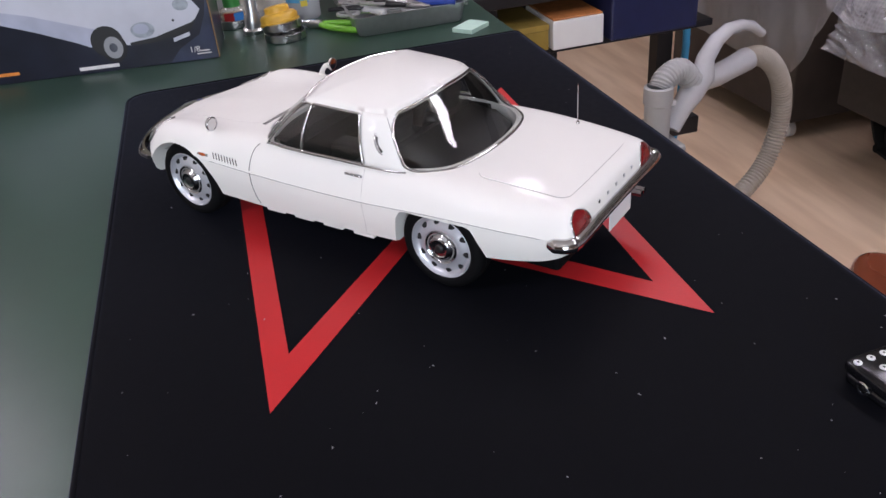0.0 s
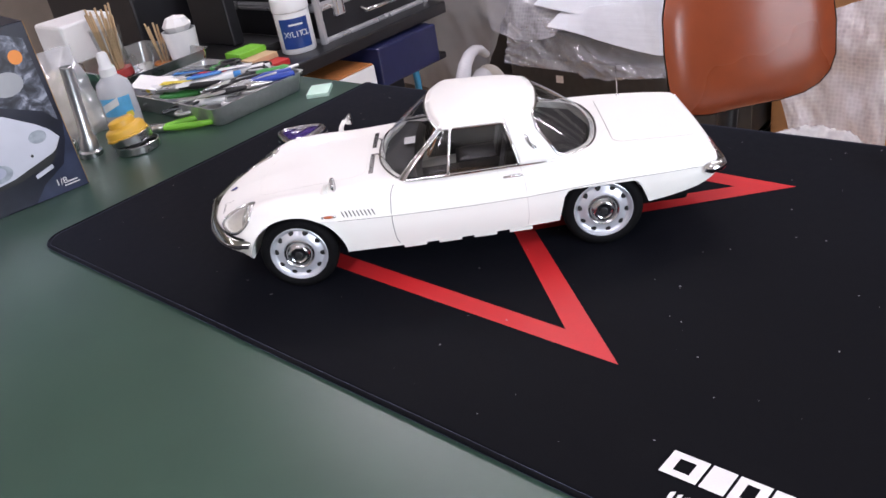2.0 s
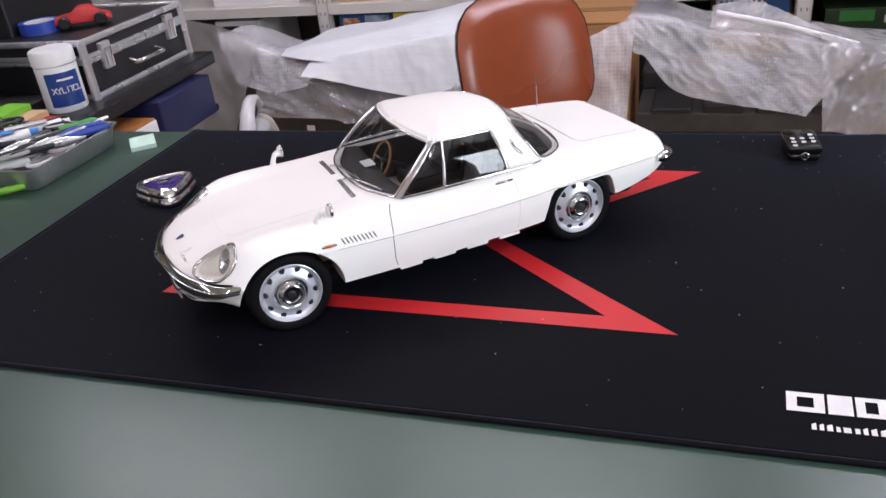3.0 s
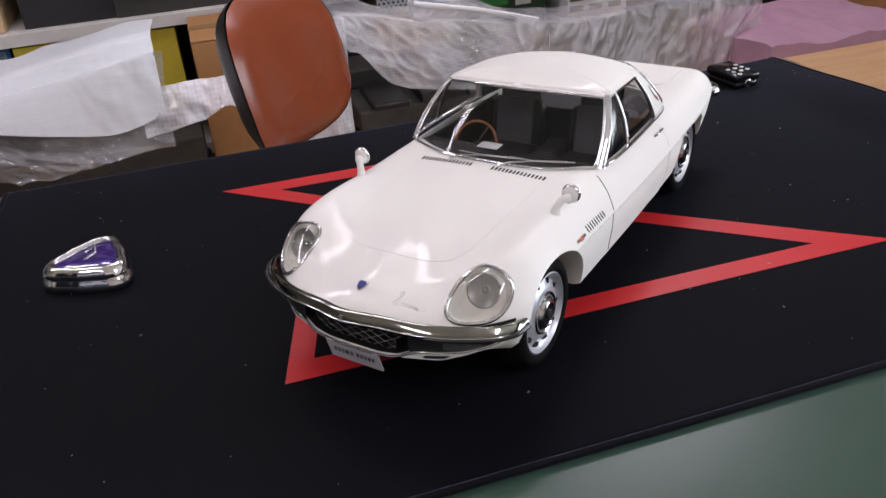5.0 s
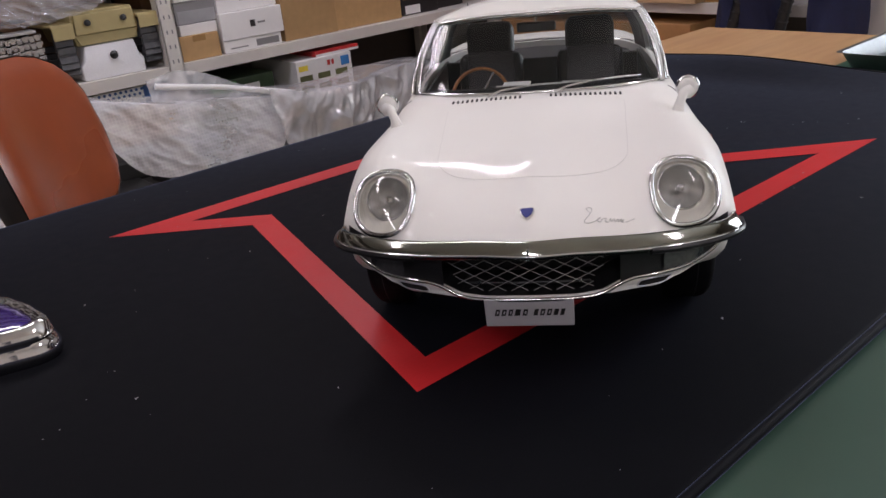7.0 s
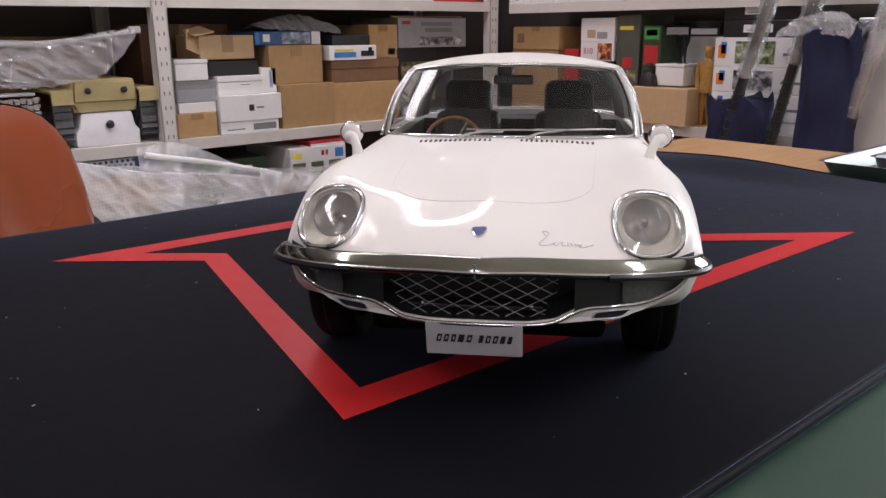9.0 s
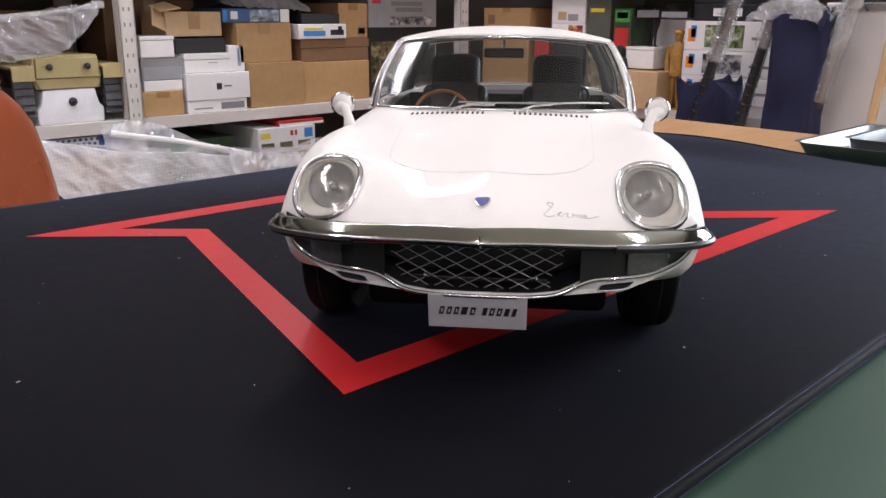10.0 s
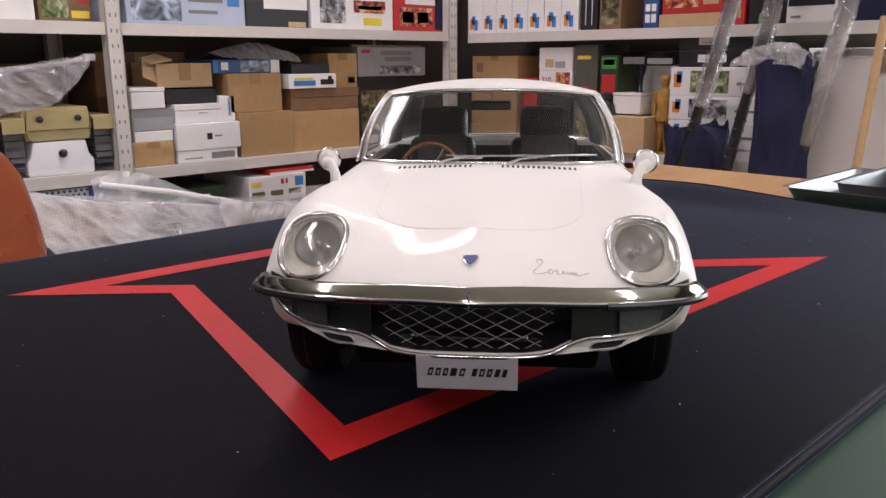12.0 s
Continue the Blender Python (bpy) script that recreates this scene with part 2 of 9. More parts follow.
M["handle_plastic"] = paint("pale_grey_plastic", (0.50, 0.50, 0.51), 0.25, vary=0.03, grain=50)
M["alu"] = paint("pale_aluminium", (0.60, 0.60, 0.61), 0.28, 0.6, vary=0.05, grain=120)
M["grey_plastic"] = paint("grey_plastic", (0.42, 0.42, 0.41), 0.4, vary=0.05, grain=50)
M["chrome"] = paint("chrome", (0.66, 0.66, 0.665), 0.06, 1.0, vary=0.02, grain=90, rough_vary=0.03)
# bumper chrome: the dark grey-green reflection is put into its base colour
M["bumper_chrome"] = paint("chrome_with_dark_reflection", (0.29, 0.30, 0.27), 0.09, 1.0, vary=0.03, grain=90, rough_vary=0.04)
M["hub_chrome"] = paint("hub_chrome", (0.50, 0.50, 0.51), 0.16, 1.0, vary=0.05, grain=200, rough_vary=0.05)
M["steel"] = paint("brushed_steel", (0.55, 0.56, 0.56), 0.28, 1.0, vary=0.06, grain=150, rough_vary=0.08)
M["car_white"] = paint("white_car_paint", (0.833, 0.830, 0.785), 0.6, vary=0.01, grain=30, coat=0.25, rough_vary=0.03, spec=0.0)
M["grille_wire"] = paint("dull_chrome_wire", (0.40, 0.40, 0.39), 0.35, 0.6, vary=0.3, grain=400)
M["tyre"] = paint("tyre_rubber", (0.0045, 0.0045, 0.005), 0.75, vary=0.2, grain=200, bump=0.2, spec=0.10)
M["rim_silver"] = paint("silver_paint", (0.62, 0.64, 0.68), 0.35, 0.55, vary=0.04, grain=200)
M["glass"] = clear("window_glass", (0.84, 0.85, 0.85), ior=1.55)
M["screen_glass"] = clear("windscreen_glass", (0.86, 0.87, 0.87), ior=1.36)
M["lens"] = clear("lamp_glass", (0.93, 0.93, 0.92), ior=1.5)
M["wrap"] = bubbles("bubble_wrap", 0.40, 130.0)
M["bubble_sleeve"] = bubbles("bubble_sleeve", 0.20, 120.0)
M["milky_wrap"] = bubbles("milky_wrap", 0.52, 100.0)
M["veil"] = clear("thin_foam_veil", (0.9, 0.9, 0.91), ior=1.4, rough=0.3, haze=0.30, haze_colour=(0.70, 0.69, 0.68), bump_scale=24.0, bump=0.5)
M["poly"] = clear("clear_polythene", (0.92, 0.92, 0.93), ior=1.8, rough=0.09, haze=0.32, haze_colour=(0.85, 0.85, 0.87), bump_scale=30.0, bump=0.7)
M["film"] = clear("crinkled_film", (0.88, 0.88, 0.89), ior=1.7, rough=0.07, haze=0.26, haze_colour=(0.88, 0.88, 0.90), bump_scale=70.0, bump=1.0)
M["foam_sheet"] = paint("white_foam_sheet", (0.70, 0.74, 0.76), 0.6, vary=0.06, grain=9, bump=0.5, stretch=(0.6, 4, 9))
M["red_lamp"] = paint("red_lamp_glass", (0.20, 0.008, 0.010), 0.12, vary=0.15, grain=400, coat=1.0)
M["lamp_smoke"] = paint("smoky_lamp_glass", (0.10, 0.10, 0.10), 0.12, 0.3, vary=0.3, grain=500, coat=1.0)
M["amber"] = paint("amber_lamp", (0.45, 0.10, 0.03), 0.15, coat=1.0)
M["interior"] = paint("black_vinyl", (0.008, 0.008, 0.0085), 0.42, vary=0.2, grain=200, bump=0.1)
M["lining"] = paint("grey_vinyl_lining", (0.10, 0.10, 0.098), 0.7, vary=0.1, grain=200)
M["seat_cloth"] = paint("grey_check_cloth", (0.05, 0.052, 0.055), 0.85, vary=0.7, grain=900, bump=0.2)
check = M["seat_cloth"].node_tree
tcc, chk = check.nodes.new("ShaderNodeTexCoord"), check.nodes.new("ShaderNodeTexChecker")
chk.inputs["Scale"].default_value = 1300.0
chk.inputs["Color1"].default_value, chk.inputs["Color2"].default_value = (0.012, 0.012, 0.013, 1), (0.16, 0.16, 0.165, 1)
check.links.new(tcc.outputs["Object"], chk.inputs["Vector"])
check.links.new(chk.outputs["Color"], check.nodes["Principled BSDF"].inputs["Base Color"])
M["wood_rim"] = wood("wheel_rim_wood", (0.25, 0.09, 0.03), (0.42, 0.18, 0.06), 60)
M["reflector"] = paint("silvered_reflector", (0.44, 0.44, 0.42), 0.36, 0.5, vary=0.08, grain=300, rough_vary=0.1)
M["fine_gap"] = paint("narrow_panel_gap", (0.42, 0.41, 0.39), 0.8)
M["hair_gap"] = paint("hairline_gap", (0.58, 0.57, 0.54), 0.8)
M["lamp_pan"] = paint("lamp_pan_silver", (0.66, 0.65, 0.58), 0.45, 0.0, vary=0.04, grain=300)
M["seam"] = paint("seam_shadow_gap", (0.05, 0.048, 0.045), 0.8)
M["board"] = wood("pale_board", (0.40, 0.215, 0.095), (0.50, 0.30, 0.145), 5, (2, 14, 14), 0.4)
M["green_mat"] = paint("green_cutting_mat", (0.015, 0.11, 0.065), 0.55, vary=0.1, grain=60)
M["tray_dark"] = paint("dull_tray_steel", (0.17, 0.18, 0.19), 0.42, 1.0, vary=0.1, grain=120, rough_vary=0.1)
M["olive_print"] = paint("olive_print", (0.12, 0.13, 0.05), 0.55, vary=0.3, grain=90)
M["hull"] = paint("dark_hull_paint", (0.035, 0.034, 0.03), 0.6, vary=0.3, grain=40, bump=0.2)
M["link_grey"] = paint("grey_link_metal", (0.09, 0.09, 0.095), 0.45, 0.4, vary=0.3, grain=80)
M["sand"] = paint("sand_paint", (0.42, 0.35, 0.16), 0.55, vary=0.12, grain=30)
M["styro"] = paint("styrofoam", (0.78, 0.79, 0.80), 0.8, grain=220, bump=0.4)
M["fluff"] = paint("grey_fleece", (0.50, 0.49, 0.47), 0.95, vary=0.2, grain=70, bump=0.9)
M["yellow_plastic"] = paint("yellow_plastic", (0.72, 0.42, 0.05), 0.4, vary=0.05, grain=60)
M["green_grip"] = paint("green_grip", (0.18, 0.5, 0.04), 0.4)
M["blue_grip"] = paint("blue_grip", (0.02, 0.06, 0.35), 0.4)
M["mint"] = paint("mint_paper", (0.55, 0.78, 0.66), 0.8, grain=90)
M["art_sky"] = art("landscape_print", ((0.05, 0.06, 0.06), (0.16, 0.20, 0.24), (0.35, 0.45, 0.58), (0.62, 0.70, 0.80)), 22)
M["art_olive"] = art("vehicle_print", ((0.012, 0.012, 0.010), (0.09, 0.08, 0.035), (0.22, 0.18, 0.09), (0.42, 0.36, 0.22)), 34)
M["art_red"] = art("figure_print", ((0.02, 0.02, 0.03), (0.30, 0.03, 0.03), (0.60, 0.28, 0.10), (0.70, 0.62, 0.48)), 40)
M["art_grey"] = art("machine_print", ((0.02, 0.02, 0.022), (0.14, 0.14, 0.15), (0.38, 0.38, 0.38), (0.66, 0.65, 0.62)), 40)
M["art_green"] = art("field_print", ((0.02, 0.03, 0.012), (0.07, 0.12, 0.03), (0.22, 0.26, 0.12), (0.55, 0.58, 0.50)), 40)
M["tube_light"] = glow("lamp_tube", (1.0, 0.98, 0.92), 14.0)


# ---- mesh helpers ----
def part(name, bm, material, parent=None, label="", smooth=None, shift=None):
    me = bpy.data.meshes.new(name)
    if smooth is not None:
        for f in bm.faces:
            f.smooth = True
    bm.to_mesh(me)
    bm.free()
    if smooth is not None:
        me.set_sharp_from_angle(angle=radians(smooth))
    if material:
        me.materials.append(material)
    ob = new(name, me)
    if parent:
        ob.parent = parent
    if shift:
        ob.matrix_basis = shift
    if label:
        ob["label"] = label
    return ob


def thing(name, label, category, m=None, group="", kind=""):
    ob = new(name)
    ob.empty_display_size = 0.02
    if m is not None:
        ob.matrix_basis = m
    return tagged(ob, label, category, group, kind)


def box(x0, x1, y0, y1, z0, z1, bevel=0.0, segs=2, bm=None):
    b = bmesh.new()
    bmesh.ops.create_cube(b, size=1.0)
    for v in b.verts:
        v.co = (x0 + (v.co.x + 0.5) * (x1 - x0), y0 + (v.co.y + 0.5) * (y1 - y0), z0 + (v.co.z + 0.5) * (z1 - z0))
    if bevel:
        bmesh.ops.bevel(b, geom=b.edges[:], offset=bevel, segments=segs, affect="EDGES", profile=0.5)
    return join(bm, b)


def join(bm, other, m=None):
    """other added to bm (or returned, where bm is None)."""
    if m is not None:
        bmesh.ops.transform(other, matrix=m, verts=other.verts[:])
    if bm is None:
        return other
    me = bpy.data.meshes.new("tmp")
    other.to_mesh(me)
    other.free()
    bm.from_mesh(me)
    bpy.data.meshes.remove(me)
    return bm


def grid(points, wrap_u=False, wrap_v=False, bm=None):
    """Quads over rows of points."""
    b = bm or bmesh.new()
    vs = [[b.verts.new(p) for p in row] for row in points]
    nu, nv = len(vs), len(vs[0])
    for i in range(nu if wrap_u else nu - 1):
        for j in range(nv if wrap_v else nv - 1):
            b.faces.new((vs[i][j], vs[(i + 1) % nu][j], vs[(i + 1) % nu][(j + 1) % nv], vs[i][(j + 1) % nv]))
    return b


def lathe(profile, segs=32, bm=None, m=None, cap=False):
    """Turned shape about z from (radius, height) pairs."""
    rows = [[(r * math.cos(2 * math.pi * k / segs), r * math.sin(2 * math.pi * k / segs), h) for k in range(segs)] for r, h in profile]
    b = grid(rows, wrap_v=True)
    if cap:
        for ring in (0, len(profile) - 1):
            b.verts.ensure_lookup_table()
            b.faces.new([b.verts[ring * segs + k] for k in range(segs)])
    bmesh.ops.remove_doubles(b, verts=b.verts[:], dist=1e-6)
    bmesh.ops.recalc_face_normals(b, faces=b.faces[:])
    return join(bm, b, m)


def tube(path, radius, segs=8, closed=False, bm=None, flat=1.0):
    """Round bar along a path; radius may be a list."""
    pts = [Vector(p) for p in path]
    n = len(pts)
    rows, up = [], Vector((0.13, 0.21, 0.97)).normalized()
    for i, p in enumerate(pts):
        a = pts[(i - 1) % n] if closed or i > 0 else p
        c = pts[(i + 1) % n] if closed or i < n - 1 else p
        d = (c - a).normalized()
        s = d.cross(up)
        if s.length < 1e-4:
            s = d.cross(Vector((1, 0, 0)))
        s.normalize()
        w = s.cross(d).normalized()
        up = w
        r = radius[i] if isinstance(radius, (list, tuple)) else radius
        rows.append([p + r * (math.cos(2 * math.pi * k / segs) * s + flat * math.sin(2 * math.pi * k / segs) * w) for k in range(segs)])
    b = grid(rows, wrap_u=closed, wrap_v=True)
    if not closed:
        b.verts.ensure_lookup_table()
        b.faces.new([b.verts[k] for k in range(segs)])
        b.faces.new([b.verts[(n - 1) * segs + k] for k in range(segs)])
    bmesh.ops.recalc_face_normals(b, faces=b.faces[:])
    return join(bm, b)


def prism(outline, z0, z1, bevel=0.0, bm=None, m=None):
    b = bmesh.new()
    f = b.faces.new([b.verts.new((x, y, z0)) for x, y in outline])
    r = bmesh.ops.extrude_face_region(b, geom=[f])
    for v in r["geom"]:
        if isinstance(v, bmesh.types.BMVert):
            v.co.z = z1
    bmesh.ops.recalc_face_normals(b, faces=b.faces[:])
    if b.calc_volume(signed=True) < 0:
        bmesh.ops.reverse_faces(b, faces=b.faces[:])
    if bevel:
        bmesh.ops.bevel(b, geom=b.edges[:], offset=bevel, segments=2, affect="EDGES", profile=0.5)
    return join(bm, b, m)


def rounded(x0, x1, y0, y1, r, n=6):
    """Outline of a rectangle with round corners."""
    out = []
    for cx, cy, a in ((x1 - r, y0 + r, -90), (x1 - r, y1 - r, 0), (x0 + r, y1 - r, 90), (x0 + r, y0 + r, 180)):
        for k in range(n + 1):
            t = radians(a + 90 * k / n)
            out.append((cx + r * math.cos(t), cy + r * math.sin(t)))
    return out


def spline(knots):
    """Smooth function through (x, value) pairs."""
    xs, ys = [float(k[0]) for k in knots], [np.array(k[1:], float) for k in knots]
    n = len(xs)
    sl = [(ys[min(i + 1, n - 1)] - ys[max(i - 1, 0)]) / (xs[min(i + 1, n - 1)] - xs[max(i - 1, 0)]) for i in range(n)]

    def f(x):
        x = min(max(x, xs[0]), xs[-1])
        i = min(max(int(np.searchsorted(xs, x)) - 1, 0), n - 2)
        h = xs[i + 1] - xs[i]
        t = (x - xs[i]) / h
        v = (2 * t ** 3 - 3 * t ** 2 + 1) * ys[i] + (t ** 3 - 2 * t ** 2 + t) * h * sl[i] + (3 * t ** 2 - 2 * t ** 3) * ys[i + 1] + (t ** 3 - t ** 2) * h * sl[i + 1]
        return float(v[0]) if len(v) == 1 else v
    return f


def cut(ob, cutter, op="DIFFERENCE"):
    """Boolean, baked into the mesh; the cutter is removed."""
    md = ob.modifiers.new("cut", "BOOLEAN")
    md.object, md.operation, md.solver = cutter, op, "EXACT"
    dg = bpy.context.evaluated_depsgraph_get()
    me = bpy.data.meshes.new_from_object(ob.evaluated_get(dg))
    ob.modifiers.clear()
    old = ob.data
    ob.data = me
    bpy.data.meshes.remove(old)
    cm = cutter.data
    bpy.data.objects.remove(cutter)
    bpy.data.meshes.remove(cm)
    return ob

# ---- the room ----
X0, X1, Y0, Y1 = -3.2, 2.5, -3.0, 2.5


def slab(name, x0, x1, y0, y1, z0, z1, material, label, category, kind="structure"):
    return tagged(part(name, box(x0, x1, y0, y1, z0, z1), material), label, category, kind=kind)


slab("floor", X0, X1, Y0, Y1, FLOOR - 0.05, FLOOR, M["floor"], "pale brown wooden plank floor of the workroom", "floor")
slab("ceiling", X0, X1, Y0, Y1, CEIL, CEIL + 0.05, M["ceiling"], "plain white board ceiling", "ceiling")
slab("wall_north", X0, X1, Y1, Y1 + 0.1, FLOOR, CEIL, M["wall_shelf"], "plain wall board behind the storage shelves, coloured dark for their shade", "wall")
slab("wall_south", X0, X1, Y0 - 0.1, Y0, FLOOR, CEIL, M["wall"], "plain pale painted wall", "wall")
# east wall with a wide window at its southern end
WY0, WY1, WZ0, WZ1 = -1.15, 0.0, -0.32, 1.22
b = box(X1, X1 + 0.1, WY1, Y1, FLOOR, CEIL)
box(X1, X1 + 0.1, Y0, WY0, FLOOR, CEIL, bm=b)
box(X1, X1 + 0.1, WY0, WY1, FLOOR, WZ0, bm=b)
box(X1, X1 + 0.1, WY0, WY1, WZ1, CEIL, bm=b)
tagged(part("wall_east", b, M["wall_shelf"]), "plain wall board with a wide window, coloured dark for shelf shade", "wall", kind="structure")
win = tagged(part("window_1", box(X1 + 0.02, X1 + 0.06, WY0, WY1, WZ0, WZ0 + 0.04, 0.003), M["steel"]), "wide aluminium window with frosted daylight", "window", kind="structure")
for p in ((WY0, WY1, WZ1 - 0.04, WZ1), (WY0, WY0 + 0.04, WZ0 + 0.04, WZ1 - 0.04), (WY1 - 0.04, WY1, WZ0 + 0.04, WZ1 - 0.04), ((WY0 + WY1) / 2 - 0.02, (WY0 + WY1) / 2 + 0.02, WZ0 + 0.04, WZ1 - 0.04)):
    part("window_frame", box(X1 + 0.02, X1 + 0.06, *p, 0.003), M["steel"], win)
for p in ((WY0 + 0.04, (WY0 + WY1) / 2 - 0.02), ((WY0 + WY1) / 2 + 0.02, WY1 - 0.04)):
    part("pane", box(X1 + 0.038, X1 + 0.042, *p, WZ0 + 0.04, WZ1 - 0.04), M["lens"], win).visible_shadow = False
area_lamp("window_daylight", pose(X1 + 0.09, (WY0 + WY1) / 2, (WZ0 + WZ1) / 2, 0, 90, 0), WZ1 - WZ0 - 0.02, WY1 - WY0 - 0.02, 75, (0.80, 0.90, 1.0))
slab("backdrop", X1 + 0.4, X1 + 0.42, WY0 - 1.0, WY1 + 1.0, FLOOR, CEIL + 0.5, M["white_card"], "plain pale wall outside the window", "backdrop")
slab("wall_west", X0 - 0.1, X0, Y0, Y1, FLOOR, CEIL, M["wall_dark"], "dark brown panelled wall", "wall")


# ceiling lamps
def ceiling_light(x, y, length, along_x=True):
    t = thing("ceiling_light", "white twin-tube fluorescent ceiling light", "ceiling light", pose(x, y, CEIL, 0, 0, 0 if along_x else 90), "ceiling lights")
    part("housing", box(-length / 2, length / 2, -0.09, 0.09, -0.05, 0, 0.006), M["white_plastic"], t)
    for dy in (-0.045, 0.045):
        part("tube", tube([(-length / 2 + 0.03, dy, -0.07), (length / 2 - 0.03, dy, -0.07)], 0.016, 12), M["tube_light"], t, "glowing white lamp tube")
    return t


LAMPS = ((1.15, 1.54, True, 0.8, 12.0), (-1.40, 1.06, True, 1.2, 8.5), (-0.15, 1.24, True, 1.0, 6.5), (0.68, -1.6, False, 1.2, 15.5), (-1.72, -1.6, False, 1.2, 15.5))
for lx, ly, ax, ll, watts in LAMPS:
    ceiling_light(lx, ly, ll, ax)
    area_lamp("tube_lamp", pose(lx, ly, CEIL - 0.1, 0, 0, 0 if ax else 90), ll - 0.05, 0.14, watts, (1.0, 0.94, 1.18))

# bench
TABLE_X0, TABLE_X1, TABLE_Y0, TABLE_Y1 = -1.35, 0.522, -1.0, 0.334
bench = thing("workbench", "work bench with a dark green top and wooden edge", "table", pose(0, 0, 0))
part("tabletop", box(TABLE_X0, TABLE_X1, TABLE_Y0, TABLE_Y1, -0.034, -0.004, 0.002), M["green_top"], bench)
part("edge_band", box(TABLE_X1, TABLE_X1 + 0.004, TABLE_Y0, TABLE_Y1, -0.034, -0.005, 0.001), M["bench_edge"], bench, "reddish wooden edge band")
for lx in (TABLE_X0 + 0.08, TABLE_X1 - 0.08):
    for ly in (TABLE_Y0 + 0.08, TABLE_Y1 - 0.08):
        part("leg", box(lx - 0.025, lx + 0.025, ly - 0.025, ly + 0.025, FLOOR, -0.034, 0.003), M["steel_dark"], bench)

# ---- desk mat ----
MX0, MX1, MY0, MY1, MR = -0.4665, 0.502, -0.252, 0.350, 0.03


def mat_height(x, y):
    z = 0.0
    if y > 0.332:
        z -= 0.9 * (y - 0.332)
    s = min(max((x - 0.40) / 0.10, 0), 1)
    z += 0.009 * s * s * (3 - 2 * s) * math.exp(-((y - 0.12) / 0.13) ** 2)
    z += 0.0006 * noise.noise((x * 6, y * 6, 0.3))
    return z


def mat_point(x, y):
    """Rectangle to rectangle with round corners."""
    cx, cy = min(max(x, MX0 + MR), MX1 - MR), min(max(y, MY0 + MR), MY1 - MR)
    a, b = x - cx, y - cy
    if a and b:
        k = max(abs(a), abs(b)) / math.hypot(a, b)
        x, y = cx + a * k, cy + b * k
    return (x, y, mat_height(x, y))


desk_mat = thing("desk_mat", "black rubber desk mat with a stitched edge and printed red outline", "desk mat", pose(0, 0, 0))
xs = list(np.linspace(MX0, MX0 + MR, 7)) + list(np.linspace(MX0 + MR, MX1 - MR, 60))[1:-1] + list(np.linspace(MX1 - MR, MX1, 7))
ys = list(np.linspace(MY0, MY0 + MR, 7)) + list(np.linspace(MY0 + MR, MY1 - MR, 40))[1:-1] + list(np.linspace(MY1 - MR, MY1, 7))
ob = part("cloth_top", grid([[mat_point(x, y) for y in ys] for x in xs]), M["mat_cloth"], desk_mat, smooth=40)
sol = ob.modifiers.new("thick", "SOLIDIFY")
sol.thickness, sol.offset = 0.0036, -1
rim = [mat_point(x, MY0) for x in xs] + [mat_point(MX1, y) for y in ys[1:]] + [mat_point(x, MY1) for x in xs[::-1][1:]] + [mat_point(MX0, y) for y in ys[::-1][1:-1]]
part("stitched_edge", tube([(x, y, z - 0.0012) for x, y, z in rim], 0.0025, 8, True), M["mat_rim"], desk_mat, "thick black stitched edge", smooth=60)

# printed outline: a six-cornered arrow-like band
OUTER = [(-0.250, 0.055), (0.123, -0.272), (0.083, -0.040), (0.350, -0.029), (-0.037, 0.330), (-0.023, 0.219)]
INNER = [(-0.218, 0.056), (0.090, -0.217), (0.058, -0.012), (0.295, -0.009), (-0.009, 0.274), (-0.002, 0.211)]


def turned(p):
    c, s = math.cos(radians(TURN)), math.sin(radians(TURN))
    return (c * p[0] - s * p[1], s * p[0] + c * p[1])


b = bmesh.new()
rows = []
for ring in (OUTER, INNER):
    row = []
    for i in range(6):
        p, q = Vector(ring[i]), Vector(ring[(i + 1) % 6])
        for k in range(12):
            x, y = turned(p.lerp(q, k / 12))
            row.append((x, y, mat_height(x, y) + 0.0004))
    rows.append(row)
grid(rows, wrap_v=True, bm=b)
bmesh.ops.recalc_face_normals(b, faces=b.faces[:])
part("printed_outline", b, M["red_print"], desk_mat, "flat red printed outline")

# ---- the model car ----
car = thing("model_car", "glossy white vintage coupe scale model on the black mat", "model car", pose(0, 0, 0, 0, 0, TURN))
f_w = spline([(-0.237, 0.0955), (-0.222, 0.0982), (-0.20, 0.0998), (-0.147, 0.0995), (-0.05, 0.0985), (0.08, 0.0985), (0.147, 0.0980), (0.20, 0.0940), (0.235, 0.0885), (0.250, 0.0855), (0.255, 0.0842), (0.258, 0.0825)])
f_zs = spline([(-0.237, 0.0640), (-0.230, 0.0685), (-0.217, 0.0752), (-0.197, 0.0852), (-0.175, 0.0918), (-0.14, 0.0940), (-0.09, 0.0930), (-0.05, 0.0940), (0.03, 0.0945), (0.10, 0.0930), (0.16, 0.0912), (0.22, 0.0870), (0.240, 0.0852), (0.2500, 0.0836), (0.2545, 0.0808), (0.2570, 0.0765), (0.258, 0.0710)])
f_zc = spline([(-0.237, 0.0690), (-0.233, 0.0715), (-0.222, 0.0760), (-0.20, 0.0815), (-0.17, 0.0870), (-0.12, 0.0920), (-0.07, 0.0960), (0.0, 0.0975), (0.10, 0.0960), (0.15, 0.0945), (0.20, 0.0912), (0.240, 0.0872), (0.2500, 0.0853), (0.2545, 0.0823), (0.2570, 0.0780), (0.258, 0.0725)])
